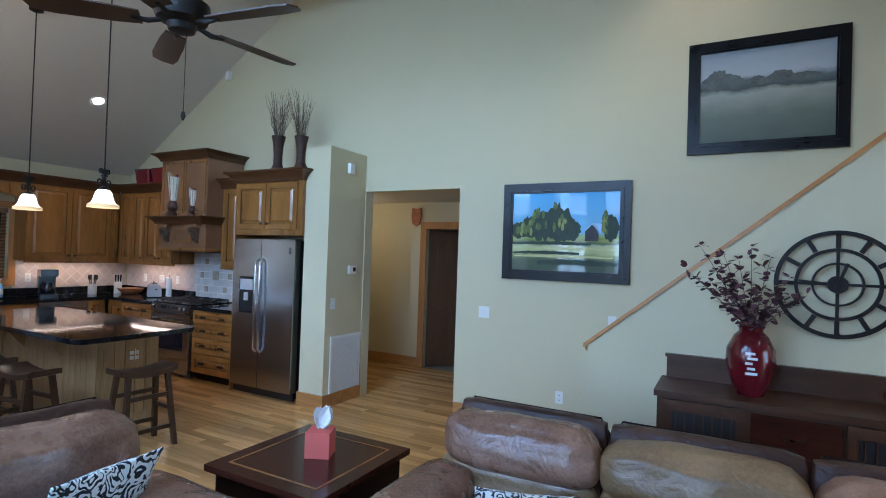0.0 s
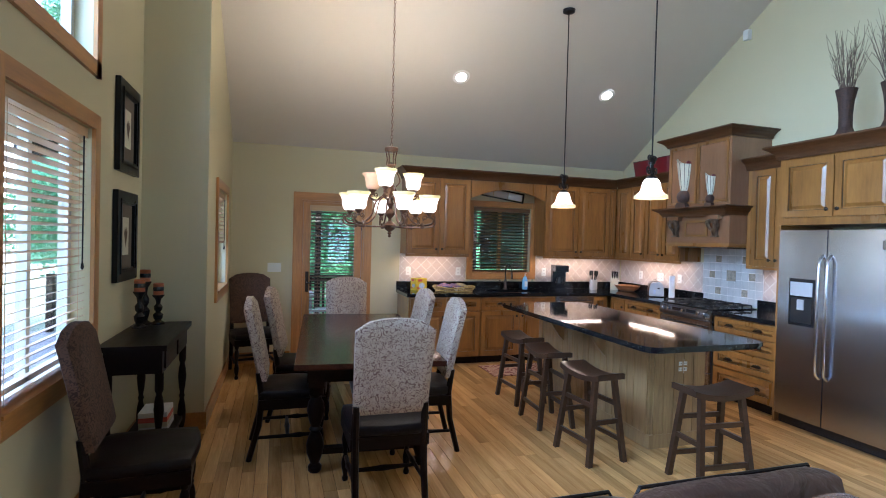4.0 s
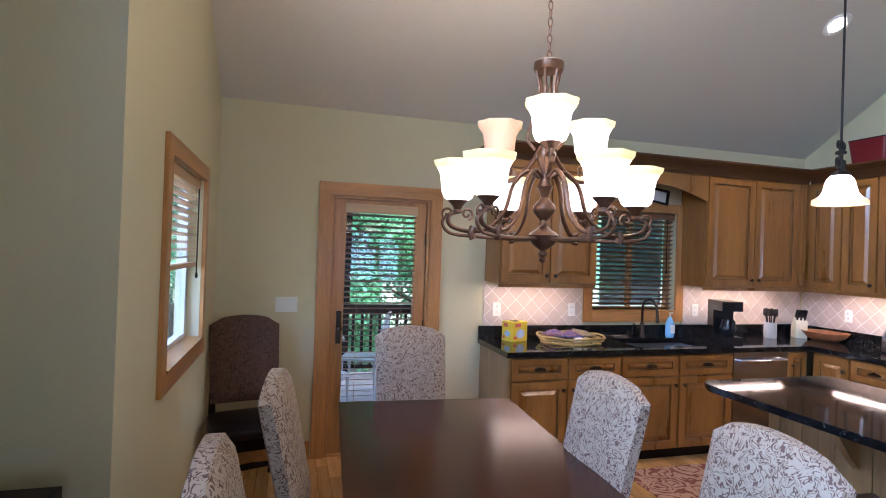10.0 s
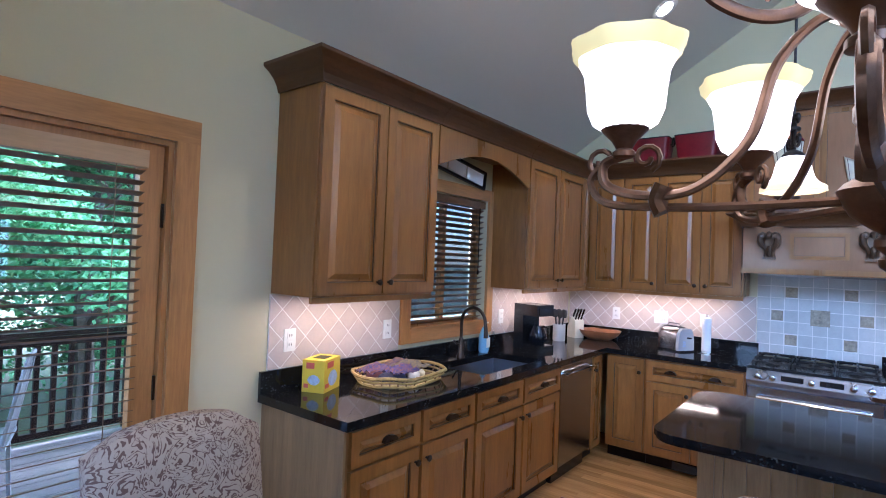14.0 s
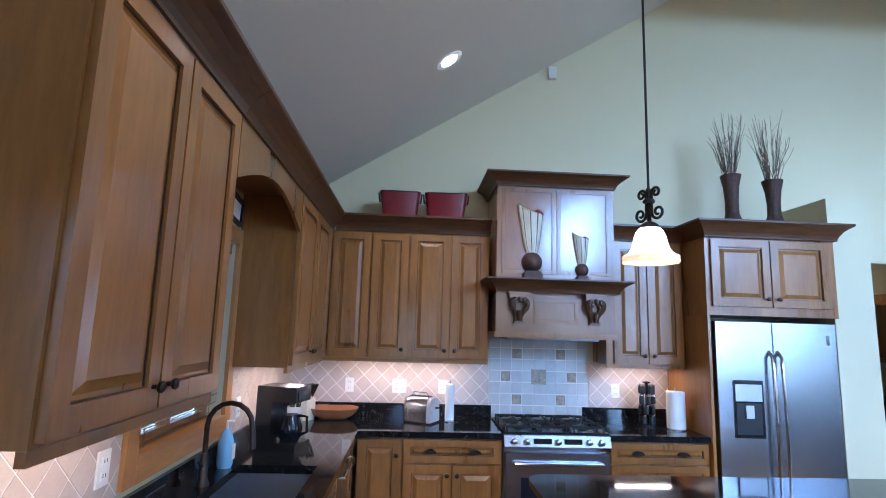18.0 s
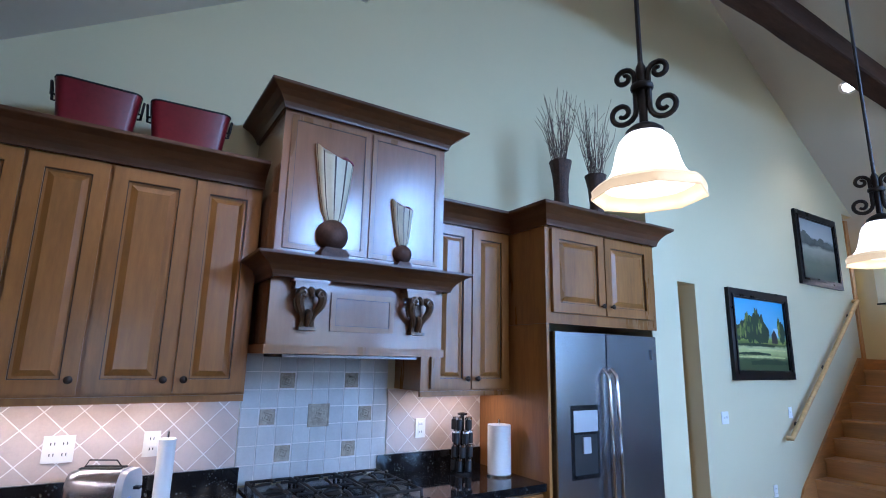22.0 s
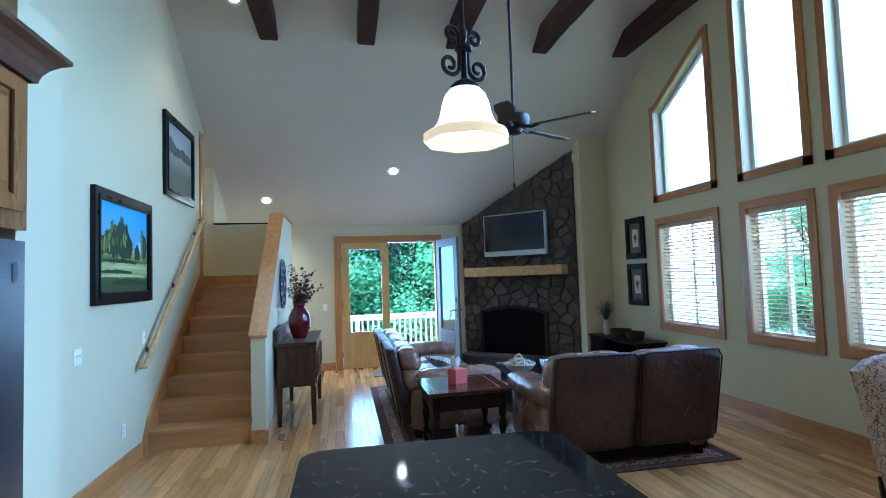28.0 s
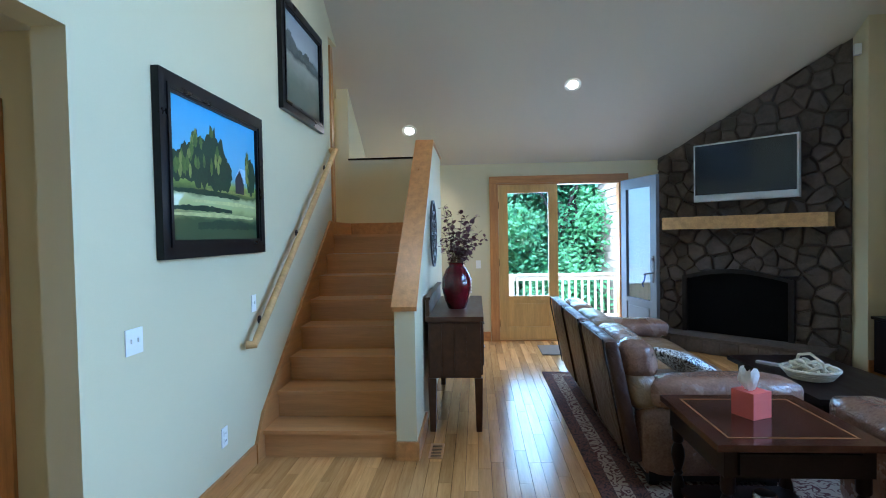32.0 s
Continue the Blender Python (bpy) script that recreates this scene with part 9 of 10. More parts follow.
def frame_box(parent, w, h, fw, d, material, label):
    for x0, x1, z0, z1 in ((0, w, 0, fw), (0, w, h - fw, h), (0, fw, fw, h - fw), (w - fw, w, fw, h - fw)):
        bm = bmesh.new()
        box(bm, x0, x1, -d, -0.002, z0, z1)
        part("frame_bar", bm, material, parent, label, 0.006)
    i = fw * 0.62
    for x0, x1, z0, z1 in ((i, w - i, i, i + 0.02), (i, w - i, h - i - 0.02, h - i), (i, i + 0.02, i + 0.02, h - i - 0.02), (w - i - 0.02, w - i, i + 0.02, h - i - 0.02)):
        bm = bmesh.new()
        box(bm, x0, x1, -d - 0.008, -d + 0.001, z0, z1)
        part("frame_bead", bm, material, parent, "", 0.003)


p1 = thing("painting", pose(6.30, 0, 1.435), "black-framed landscape painting of trees and a barn", "painting", "stair wall paintings")
frame_box(p1, 1.20, 0.925, 0.095, 0.04, M["frame"], "broad black frame")
can1 = landscape("painted_field", 3.1, [(0.0, (0.03, 0.05, 0.02)), (0.20, (0.05, 0.08, 0.025)), (0.27, (0.42, 0.45, 0.16)), (0.33, (0.45, 0.48, 0.22)), (0.36, (0.06, 0.09, 0.02)), (0.42, (0.30, 0.38, 0.06)), (0.48, (0.20, 0.45, 0.62)), (1.0, (0.06, 0.38, 0.75))], 0.10)
part("canvas", B((0.09, 1.11, -0.02, -0.003, 0.09, 0.835)), can1, p1, "bright landscape with blue sky")
rs3 = random.Random(5)


def tree_blob(parent, x, z, w, h, col, y=-0.0215):
    bm = bmesh.new()
    n = 26
    pts = []
    for i in range(n):
        a = 2 * math.pi * i / n
        r = 1 + 0.16 * rs3.uniform(-1, 1)
        pts.append((x + w / 2 * r * math.cos(a) * (1 - 0.35 * max(0, math.sin(a))), z + h / 2 + h / 2 * r * math.sin(a)))
    vv = [bm.verts.new((u, y, v)) for u, v in pts]
    bm.faces.new(vv)
    part("painted_tree", bm, col, parent)


paint_dk = mat("paint_dark_green", (0.02, 0.04, 0.015), 0.6, var=0.5, scale=14, fine=60)
paint_lt = mat("paint_leaf_green", (0.09, 0.13, 0.02), 0.6, var=0.5, scale=14, fine=60)
paint_ol = mat("paint_olive_light", (0.22, 0.24, 0.05), 0.6, var=0.4, scale=14, fine=60)
paint_sun = mat("paint_sunlit_field", (0.50, 0.50, 0.20), 0.6, var=0.3, scale=14, fine=60)
paint_bl = mat("paint_pale_blue", (0.35, 0.55, 0.70), 0.6, var=0.2, scale=14, fine=60)
paint_rd = mat("paint_barn", (0.035, 0.028, 0.028), 0.6, var=0.3, scale=14, fine=60)
for q in ((0.16, 0.40, 0.20, 0.15, paint_dk), (0.25, 0.40, 0.20, 0.20, paint_dk), (0.35, 0.39, 0.19, 0.29, paint_dk), (0.44, 0.39, 0.18, 0.27, paint_dk), (0.53, 0.38, 0.20, 0.36, paint_dk), (0.62, 0.38, 0.18, 0.29, paint_dk), (0.68, 0.39, 0.16, 0.20, paint_dk), (1.03, 0.38, 0.15, 0.24, paint_dk), (0.98, 0.52, 0.07, 0.14, paint_dk)):
    tree_blob(p1, *q, y=-0.0215 - 0.0004 * q[0])
for q in range(34):
    x, top = rs3.choice(((0.20, 0.10), (0.30, 0.15), (0.34, 0.22), (0.42, 0.20), (0.50, 0.28), (0.60, 0.20), (0.99, 0.18)))
    f = rs3.random()
    tree_blob(p1, x + rs3.uniform(-0.06, 0.04) * (1 - 0.6 * f), 0.41 + top * f, rs3.uniform(0.025, 0.045), rs3.uniform(0.05, 0.10), rs3.choice((paint_lt, paint_lt, paint_ol)), y=-0.0226 - 0.00002 * q)
for z, h, x0, x1, col in ((0.345, 0.028, 0.10, 0.86, paint_dk), (0.30, 0.02, 0.30, 1.09, paint_sun), (0.255, 0.03, 0.10, 0.75, paint_dk), (0.225, 0.022, 0.12, 1.05, paint_sun), (0.16, 0.05, 0.35, 1.09, paint_dk), (0.375, 0.018, 0.45, 1.08, paint_ol)):
    bm = bmesh.new()
    n = 24
    up = [(x0 + (x1 - x0) * i / n, z + h * (0.5 + 0.5 * math.sin(math.pi * i / n)) * (0.8 + 0.3 * rs3.random())) for i in range(n + 1)]
    dn = [(x0 + (x1 - x0) * i / n, z - 0.25 * h * rs3.random()) for i in range(n, -1, -1)]
    bm.faces.new([bm.verts.new((u, -0.0212 - 0.0001 * z, v)) for u, v in up + dn])
    part("painted_band", bm, col, p1)
for nm, poly, col in (("painted_barn", [(0.80, 0.38), (0.92, 0.38), (0.92, 0.47), (0.86, 0.53), (0.80, 0.47)], paint_rd), ("painted_roof", [(0.79, 0.47), (0.86, 0.545), (0.95, 0.54), (0.94, 0.45), (0.915, 0.45), (0.87, 0.53)], paint_bl)):
    bm = bmesh.new()
    bm.faces.new([bm.verts.new((u, -0.0235, v)) for u, v in poly])
    part(nm, bm, col, p1)
p2 = thing("painting", pose(7.93, 0, 2.55), "black-framed misty landscape painting above the stairs", "painting", "stair wall paintings")
frame_box(p2, 1.10, 0.925, 0.09, 0.04, M["frame"], "broad black frame")
can2 = landscape("painted_mist", 7.7, [(0.0, (0.05, 0.07, 0.05)), (0.3, (0.12, 0.14, 0.10)), (0.48, (0.30, 0.31, 0.25)), (0.52, (0.05, 0.06, 0.05)), (0.58, (0.10, 0.13, 0.13)), (0.62, (0.38, 0.41, 0.42)), (1.0, (0.22, 0.26, 0.29))], 0.12)
part("canvas", B((0.085, 1.015, -0.02, -0.003, 0.085, 0.84)), can2, p2, "misty grey-green landscape")
paint_mist = mat("paint_misty_trees", (0.085, 0.095, 0.085), 0.6, var=0.5, scale=12, fine=60)
for x, z, w, h in ((0.22, 0.53, 0.22, 0.16), (0.33, 0.53, 0.16, 0.11), (0.50, 0.54, 0.18, 0.07), (0.66, 0.54, 0.20, 0.10), (0.82, 0.545, 0.22, 0.06)):
    tree_blob(p2, x, z, w, h, paint_mist, -0.0212 - 0.001 * x)
for nm, x0, z0, sgn in (("w", 2.50, 1.25, 1), ("w", 2.48, 1.99, 1), ("e", 8.64, 1.06, 1), ("e", 8.64, 1.73, 1)):
    w, h = (0.50, 0.61) if nm == "w" else (0.48, 0.60)
    pc = thing("framed_print", pose(x0 + w, BAY_Y, z0, 0, 0, 180), "small botanical print in a broad dark frame", "picture", "bay wall prints")
    frame_box(pc, w, h, 0.085, 0.035, M["frame"], "broad dark frame")
    part("mat_board", B((0.08, w - 0.08, -0.015, -0.003, 0.08, h - 0.08)), M["matboard"], pc, "brown mat board")
    part("print", B((w / 2 - 0.075, w / 2 + 0.075, -0.018, -0.0155, h / 2 - 0.13, h / 2 + 0.13)), M["cream"], pc, "cream print")
    bm = bmesh.new()
    for k in range(7):
        a = -0.9 + 0.3 * k
        bm.faces.new([bm.verts.new(p) for p in ((w / 2, -0.019, h / 2 - 0.08), (w / 2 + 0.04 * math.sin(a) - 0.01, -0.019, h / 2 + 0.02), (w / 2 + 0.055 * math.sin(a), -0.019, h / 2 + 0.07 * math.cos(a)), (w / 2 + 0.04 * math.sin(a) + 0.01, -0.019, h / 2 + 0.015))])
    part("botanical_figure", bm, M["twig"], pc)

# things on the wall stub and in the hall
ag = thing("return_grille", pose(4.576, -0.53, 0.06, 0, 0, 90), "white louvred return-air grille low on the wall end", "vent")
part("frame", B((0, 0.51, -0.012, -0.001, 0, 0.03), (0, 0.51, -0.012, -0.001, 0.65, 0.68), (0, 0.03, -0.012, -0.001, 0.03, 0.65), (0.48, 0.51, -0.012, -0.001, 0.03, 0.65)), M["white"], ag, bevel=0.002)
sb = bmesh.new()
hexa(sb, [(0.03, -0.010, 0), (0.48, -0.010, 0), (0.48, -0.003, 0.010), (0.03, -0.003, 0.010), (0.03, -0.010, 0.002), (0.48, -0.010, 0.002), (0.48, -0.003, 0.012), (0.03, -0.003, 0.012)])
sl = finish("louvre", sb, M["white"])
for i in range(38):
    piece("louvre", sl, ag, pose(0, 0, 0.034 + i * 0.0162))
th = thing("thermostat", pose(4.576, -0.22, 1.45, 0, 0, 90), "small white thermostat on the wall end", "thermostat")
part("case", B((-0.06, 0.06, -0.028, -0.001, -0.045, 0.045)), M["white"], th, bevel=0.006)
part("display", B((0.0, 0.045, -0.030, -0.0285, -0.02, 0.025)), M["screen"], th, "grey display")
outlet(pose(4.576, -0.51, 1.09, 0, 0, 90), "white switch plate on the wall end", 1, True)
ms_ = thing("motion_detector", pose(4.576, -0.30, 2.56, 0, 0, 90), "small white alarm sensor high on the wall end", "sensor")
part("case", B((-0.035, 0.035, -0.04, -0.001, -0.055, 0.055)), M["white"], ms_, bevel=0.01)
ms2 = thing("motion_detector", pose(2.2, -0.001, 4.0), "small white alarm sensor high on the gable wall", "sensor")
part("case", B((-0.035, 0.035, -0.05, -0.001, -0.055, 0.055)), M["white"], ms2, bevel=0.01)
ms3 = thing("motion_detector", pose(9.72, -5.595, 3.40, 0, 0, 160), "small white alarm sensor beside the chimney", "sensor")
part("case", B((-0.035, 0.035, -0.06, -0.001, -0.055, 0.055)), M["white"], ms3, bevel=0.01)
fz_ = thing("wall_plaque", pose(4.18, 1.795, 2.22), "rust-red carved wooden plaque on the hallway wall", "plaque")
bm = bmesh.new()
prism(bm, [(-0.06, -0.12), (0.0, -0.15), (0.06, -0.12), (0.08, 0.0), (0.07, 0.12), (0.0, 0.10), (-0.07, 0.12), (-0.08, 0.0)], "y", -0.03, -0.002)
part("plaque", bm, M["candle"], fz_, bevel=0.006)
# laundry
ws = thing("washing_machine", pose(6.75, 1.45, 0.003), "black front-loading washing machine in the laundry", "washing machine")
part("case", B((-0.34, 0.34, -0.33, 0.33, 0.0, 0.97)), M["black"], ws, "glossy black case", 0.015)
bm = bmesh.new()
lathe(bm, [(0.21, -0.331), (0.235, -0.345), (0.225, -0.375), (0.17, -0.385), (0.16, -0.36)], 32, (0, 0, 0.50), "y")
d = part("door", bm, M["silver"], ws, "round door with a grey ring", smooth=True)
bm = bmesh.new()
lathe(bm, [(0.165, -0.362), (0.12, -0.39), (0.02, -0.40)], 28, (0, 0, 0.50), "y")
part("window", bm, M["screen"], d, smooth=True)
part("control_panel", B((-0.32, 0.32, -0.345, -0.331, 0.83, 0.95)), M["silver"], ws, bevel=0.003)
lc = thing("laundry_cabinet", pose(6.12, 1.79, 0), "pale maple wall cabinet above the washer", "cabinet")
part("body", B((0.02, 1.4, -0.34, -0.003, 1.40, 2.25)), M["maple_pale"], lc)
cab_door(lc, 0.03, 0.70, 1.41, 2.24, -0.341, (0.66, 1.48), M["maple_pale"])
cab_door(lc, 0.71, 1.39, 1.41, 2.24, -0.341, (0.75, 1.48), M["maple_pale"])
# ---- outside: deck, porch, woods ----
gr = bmesh.new()
R = 600
bmesh.ops.create_grid(gr, x_segments=60, y_segments=100, size=R)
for v in gr.verts:
    v.co.z = -1.6 - max(0.0, -v.co.y - 12.0) * 0.17
solid("ground", gr, M["grass"], "shaded forest floor round the house", "ground")
dk = thing("deck", pose(EAST_X + 0.16, 0, 0), "weathered wooden deck outside the double doors", "deck", kind="structure")
bm = B((0.0, 0.138, -9.0, 3.0, -0.045, -0.02))
dm_ = finish("deck_board", bm, M["deck"])
for i in range(14):
    piece("deck_board", dm_, dk, pose(0.005 + i * 0.143, 0, -0.02))
part("joist", B((0.0, 2.0, -9.0, 3.0, -0.2, -0.07)), M["deck"], dk)


def railing(m, length, label, material, h=0.86, gap=0.115, posts=2.0):
    r = thing("railing", m, label, "railing")
    part("top_rail", B((0, length, -0.045, 0.045, h - 0.04, h)), material, r, bevel=0.004)
    part("sub_rail", B((0, length, -0.02, 0.02, h - 0.12, h - 0.05)), material, r)
    part("bottom_rail", B((0, length, -0.02, 0.02, 0.08, 0.13)), material, r)
    bm = B((-0.018, 0.018, -0.018, 0.018, 0.13, h - 0.12))
    me = finish("baluster", bm, material)
    n = int(length / gap)
    for i in range(n):
        piece("baluster", me, r, pose((i + 0.5) * gap, 0, 0))
    bm = B((-0.045, 0.045, -0.046, 0.046, -0.2, h + 0.001))
    me = finish("post", bm, material)
    k = 0.0
    while k <= length + 0.01:
        piece("post", me, r, pose(min(k, length - 0.05), 0.0, 0))
        k += posts
    return r


railing(pose(13.38, -4.15, -0.06, 0, 0, 90), 6.65, "pale painted deck railing with square balusters", M["rail"])
# screened porch on the west side
pd = thing("porch", pose(-3.0, 0, 0), "grey wooden porch outside the patio door", "porch", kind="structure")
bm = B((0.0, 0.138, -9.0, 0.5, -0.045, -0.02))
me = finish("deck_board", bm, M["porch"])
for i in range(20):
    piece("deck_board", me, pd, pose(0.002 + i * 0.143, 0, -0.02))
part("joist", B((0.0, 2.85, -9.0, 0.5, -0.2, -0.07)), M["deck"], pd)
for y in (-8.2, -6.6, -5.0, -4.35, -2.9, -1.3):
    part("post", B((-0.06, 0.06, y - 0.05, y + 0.05, -0.06, 2.75)), M["dark_v"], pd, "dark porch post")
part("header", B((-0.08, 0.08, -9.0, 0.5, 2.75, 3.0)), M["dark"], pd)
part("roof", B((-0.3, 2.85, -9.0, 0.5, 3.0, 3.1)), M["rail"], pd, "pale porch ceiling")
railing(pose(-2.95, -8.5, -0.06, 0, 0, 90), 8.5, "dark porch railing with thin balusters", M["dark_v"], 0.95, 0.12)


def slat_chair(m, label):
    c = thing("patio_chair", m, label, "chair", "patio chairs")
    mt = M["patio"]
    part("seat", B((-0.22, 0.22, -0.22, 0.22, 0.42, 0.445)), mt, c, bevel=0.006)
    for sx in (-1, 1):
        for sy in (-1, 1):
            bm = bmesh.new()
            tube(bm, [(sx * 0.2, sy * 0.2, 0), (sx * 0.18, sy * 0.18, 0.42)], 0.014, 6)
            part("leg", bm, mt, c)
    bm = bmesh.new()
    tube(bm, [(-0.21, -0.2, 0.44), (-0.22, -0.27, 0.80), (-0.12, -0.30, 0.95), (0.12, -0.30, 0.95), (0.22, -0.27, 0.80), (0.21, -0.2, 0.44)], 0.013, 6)
    part("back_bow", bm, mt, c)
    for i in range(6):
        bm = bmesh.new()
        x = -0.15 + 0.06 * i
        tube(bm, [(x, -0.205, 0.44), (x * 1.05, -0.29, 0.92)], 0.007, 5)
        part("spindle", bm, mt, c)
    return c


pc0 = slat_chair(pose(-1.1, -4.75, -0.04, 0, 0, -60), "weathered grey spindle-back chair on the porch")
copy_thing(pc0, pose(-1.9, -4.25, -0.04, 0, 0, 160))
copy_thing(pc0, pose(-2.3, -5.3, -0.04, 0, 0, 20))
pt = thing("patio_table", pose(-1.75, -4.85, -0.04), "small weathered grey table on the porch", "table")
part("top", B((-0.35, 0.35, -0.35, 0.35, 0.70, 0.73)), M["patio"], pt, bevel=0.006)
for sx in (-1, 1):
    for sy in (-1, 1):
        part("leg", B((sx * 0.3 - 0.02, sx * 0.3 + 0.02, sy * 0.3 - 0.02, sy * 0.3 + 0.02, 0, 0.70)), M["patio"], pt)
# house wall seen past the open door
hw = thing("house_wing", pose(EAST_X + 0.16, -4.2, 0), "tan lap-sided wing of the house beside the deck", "house")
part("wall", B((0.0, 4.2, -3.0, 0.0, -1.6, 3.2)), M["siding"], hw)
bm = B((-0.0, 4.21, 0.0, 0.018, 0, 0.14))
me = finish("siding_board", bm, M["siding"])
for i in range(20):
    piece("siding_board", me, hw, pose(0, 0.002, -0.1 + i * 0.155, 4, 0, 0))


def tree(seed, h, spread, leaves, lw, low=0.22):
    rt = random.Random(seed)
    t = thing("tree", pose(0, 0, -400), "leafy green broadleaf tree in the woods", "tree", "woodland trees")
    bm = bmesh.new()
    pts = [(0, 0, -0.3)]
    for k in range(1, 9):
        pts.append((rt.uniform(-0.12, 0.12) * k * 0.5, rt.uniform(-0.12, 0.12) * k * 0.5, h * 0.9 * k / 8))
    tube(bm, pts, [0.16 * h / 9 * (1 - 0.1 * k) for k in range(9)], 8)
    part("trunk", bm, M["bark"], t)
    cl = []
    bm = bmesh.new()
    for k in range(26):
        f = rt.uniform(low, 1.0)
        a = rt.uniform(0, 6.28)
        r = spread * (0.35 + 0.65 * math.sin(math.pi * min(1, 0.25 + f * 0.75))) * rt.uniform(0.4, 1.0)
        z0 = h * 0.9 * f * 0.85
        p = Vector((math.cos(a) * r, math.sin(a) * r, h * f + rt.uniform(-0.3, 0.5)))
        tube(bm, [(0, 0, z0), p * 0.5 + Vector((0, 0, z0 * 0.5 + 0.2)), p], [0.05, 0.03, 0.01], 5)
        cl.append((p, rt.uniform(0.6, 1.15) * spread * 0.42))
    part("limb", bm, M["bark"], t)
    n = leaves
    vs, fs = [], []
    for i in range(n):
        c, r = cl[i % len(cl)]
        d = Vector((rt.gauss(0, 1), rt.gauss(0, 1), rt.gauss(0, 0.6)))
        p = c + d.normalized() * r * rt.random() ** 0.45
        q = Euler((rt.uniform(-0.9, 0.9), rt.uniform(-0.9, 0.9), rt.uniform(0, 6.28))).to_matrix()
        s = lw * rt.uniform(0.6, 1.3)
        b0 = len(vs)
        for u, v in ((-0.5, 0), (0.0, -0.32), (0.55, 0.0), (0.0, 0.32)):
            vs.append(p + q @ Vector((u * s, v * s, 0.06 * s * abs(u))))
        fs.append((b0, b0 + 1, b0 + 2, b0 + 3))
    me = bpy.data.meshes.new("crown")
    me.from_pydata(vs, [], fs)
    me.materials.append(M["leaf"])
    c = new("crown", me)
    c.parent = t
    return t


for bx, by0, by1 in ((62.0, -24, 70), (-58.0, -30, 60)):
    bm = bmesh.new()
    rows = []
    for i in range(60):
        y = by0 + (by1 - by0) * i / 59
        h = 26 + 6 * noise.noise(Vector((y * 0.09, bx, 0))) + 3 * noise.noise(Vector((y * 0.5, bx, 3)))
        rows.append([bm.verts.new((bx + 2.5 * noise.noise(Vector((y * 0.3, k, bx))), y, -2 + h * k / 8)) for k in range(9)])
    for u, v in zip(rows, rows[1:]):
        for k in range(8):
            bm.faces.new((u[k], v[k], v[k + 1], u[k + 1]))
    solid("backdrop_woods", bm, M["wood"], "distant wooded slope beyond the trees", "woods", smooth=True)
base = [tree(1, 9.5, 2.7, 40000, 0.115), tree(2, 12.0, 3.1, 44000, 0.13), tree(3, 7.0, 2.5, 38000, 0.105, 0.06)]
rt = random.Random(77)
spots = []
for i in range(15):
    spots.append((rt.uniform(17.0, 23.0), -8.5 + i * 1.2 + rt.uniform(-0.5, 0.5), i % 3))
for i in range(9):
    spots.append((rt.uniform(24, 29), -9 + i * 2.2, 1))
for i in range(6):
    spots.append((16.2 + rt.uniform(-0.3, 0.8), -6.9 + i * 1.7, 2))
for i in range(9):
    spots.append((rt.uniform(-11, -7.5), -8.5 + i * 1.35 + rt.uniform(-0.4, 0.4), (i + 1) % 3))
for i in range(5):
    spots.append((rt.uniform(-18, -14), -10 + i * 2.6, 1))
spots.append((15.5, -16.0, 2))
for i, (x, y, k) in enumerate(spots):
    sc = rt.uniform(0.85, 1.15)
    m = pose(x, y, -1.6 - (2.6 if y < -20 else (1.6 if x > 14 and x < 17 else 0)), 0, 0, rt.uniform(0, 360))
    copy_thing(base[k], m)
for b in base:
    for o in list(b.children_recursive):
        bpy.data.objects.remove(o)
    bpy.data.objects.remove(b)
# ---- oak floor: strips run east to west; the stretch by the hall and stairs as single boards ----
floor = thing("floor", pose(0, 0, 0), "honey oak strip floor of mixed tones", "floor", kind="structure")
rng = random.Random(7)
PW = 0.083
plank_mesh = {}


def plank_of(length):
    key = round(length, 1)
    if key not in plank_mesh:
        bm = bmesh.new()
        hexa(bm, [(0.0004, 0.0004, -0.018), (key - 0.0004, 0.0004, -0.018), (key - 0.0004, PW - 0.0004, -0.018), (0.0004, PW - 0.0004, -0.018),
                  (0.0012, 0.0012, 0.0), (key - 0.0012, 0.0012, 0.0), (key - 0.0012, PW - 0.0012, 0.0), (0.0012, PW - 0.0012, 0.0)])
        plank_mesh[key] = finish("plank", bm, M["oak"])
    return plank_mesh[key]


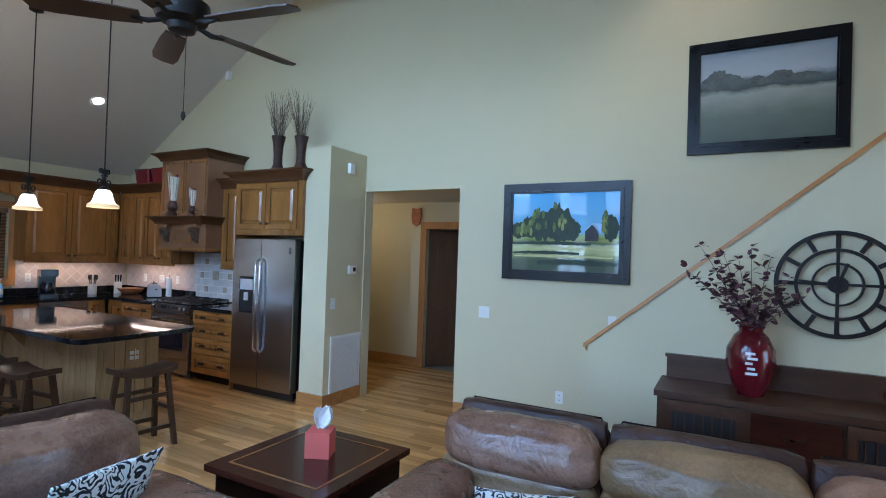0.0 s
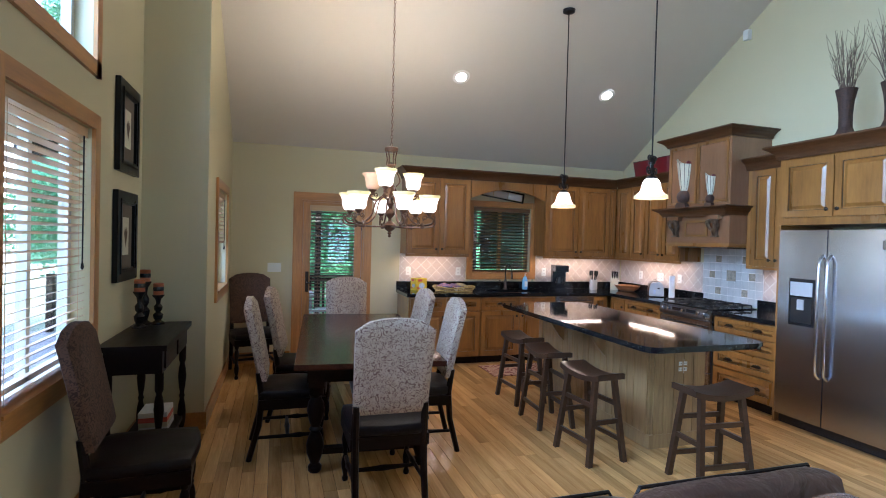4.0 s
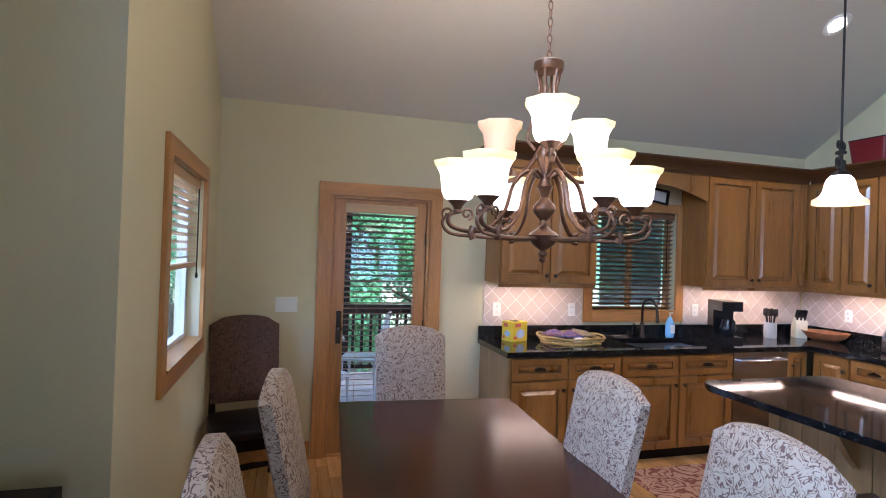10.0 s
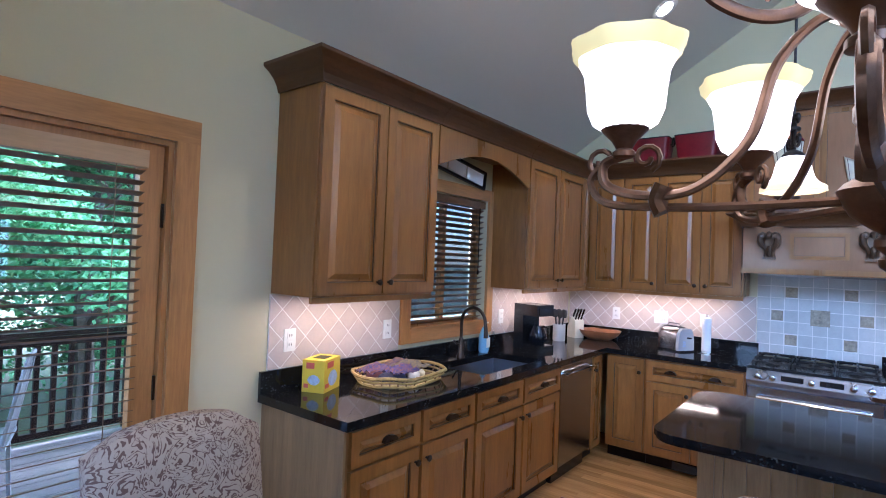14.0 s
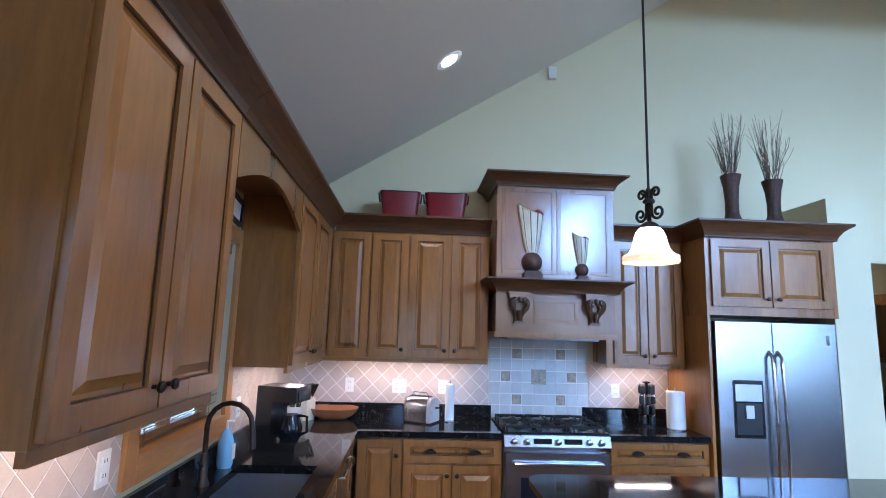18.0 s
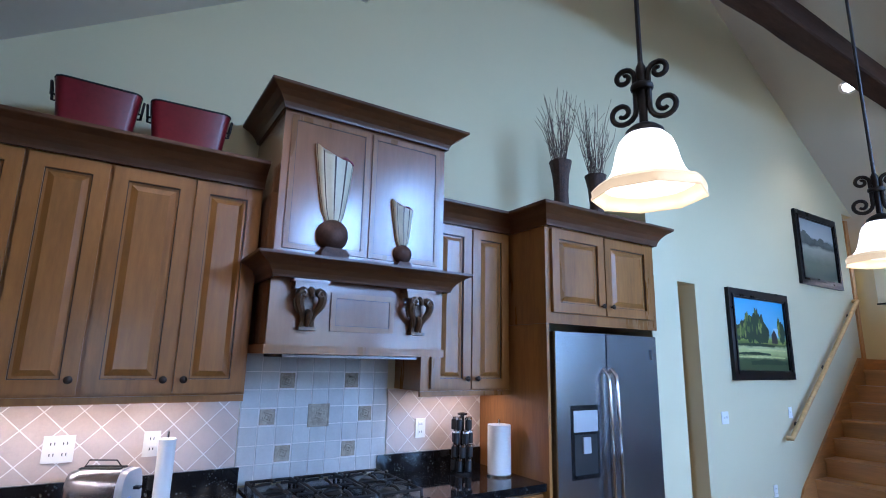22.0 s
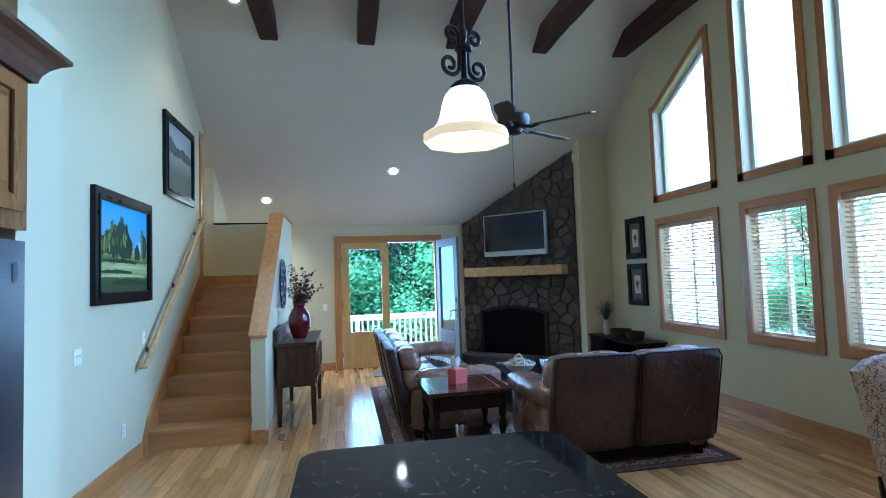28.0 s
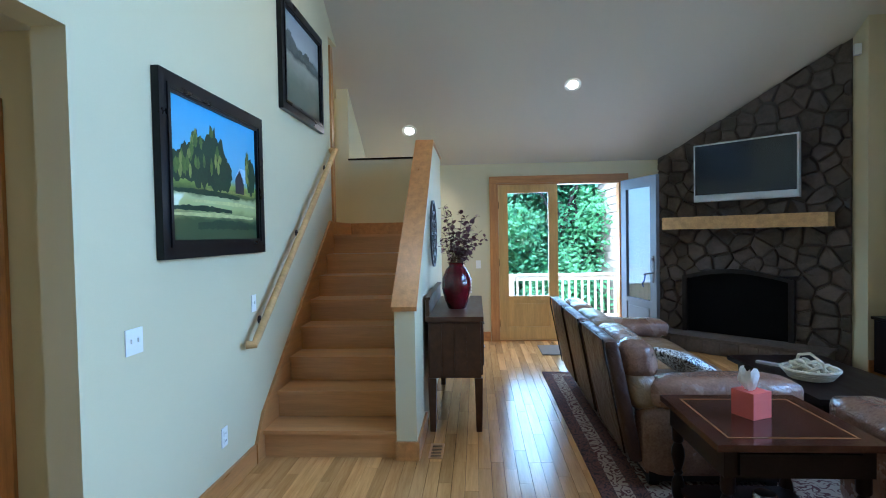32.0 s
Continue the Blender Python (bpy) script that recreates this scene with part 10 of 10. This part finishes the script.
rest = bmesh.new()
count = 0
y = BAY_Y
row = 0
while y < 1.8:
    x = -0.02 - rng.choice((0.2, 0.4, 0.6, 0.8))
    x_end = EAST_X if y < 0.0 else 6.0
    if y >= 0.0 and x < 2.9:
        x = 2.9 - rng.choice((0.2, 0.4))
    while x < x_end:
        ln = rng.choice((0.5, 0.6, 0.7, 0.8, 0.9, 1.0, 1.1, 1.2))
        near = -2.45 < y < -0.02 and 4.0 < x < 9.6 or -4.2 < y < -2.4 and 4.2 < x < 6.2
        if near and count < 298:
            piece("plank", plank_of(ln), floor, pose(x, y, rng.uniform(-0.0004, 0.0003)))
            count += 1
        else:
            dz = rng.uniform(-0.0004, 0.0003)
            xa = max(x, 2.92 if y > 0.0 else (0.002 if y > DIN_Y else JOG_W + 0.002))
            xb = min(x + ln, 5.998 if y > 0.0 else (EAST_X - 0.002 if y > -5.38 else JOG_E - 0.002))
            if xb - xa < 0.02:
                x += ln
                continue
            hexa(rest, [(xa + 0.0004, y + 0.0004, -0.018), (xb - 0.0004, y + 0.0004, -0.018), (xb - 0.0004, y + PW - 0.0004, -0.018), (xa + 0.0004, y + PW - 0.0004, -0.018),
                        (xa + 0.0012, y + 0.0012, dz), (xb - 0.0012, y + 0.0012, dz), (xb - 0.0012, y + PW - 0.0012, dz), (xa + 0.0012, y + PW - 0.0012, dz)])
        x += ln
    y += PW
    row += 1
m2 = M["oak"].copy()
m2.name = "floor_plank_joined"
nt2 = m2.node_tree
geo = nt2.nodes.new("ShaderNodeNewGeometry")
for nd in list(nt2.nodes):
    if nd.type == "OBJECT_INFO":
        for lk in list(nt2.links):
            if lk.from_node == nd:
                to = lk.to_socket
                nt2.links.remove(lk)
                nt2.links.new(geo.outputs["Random Per Island"], to)
ro = part("far_planks", rest, m2, floor, "honey oak strips of mixed tones")
tagged(ro, kind="stuff")
solid("floor_laundry", B((6.0, 8.1, 0.14, 1.8, -0.018, 0.002)), M["slate"], "dark slate tile of the laundry floor", "floor")
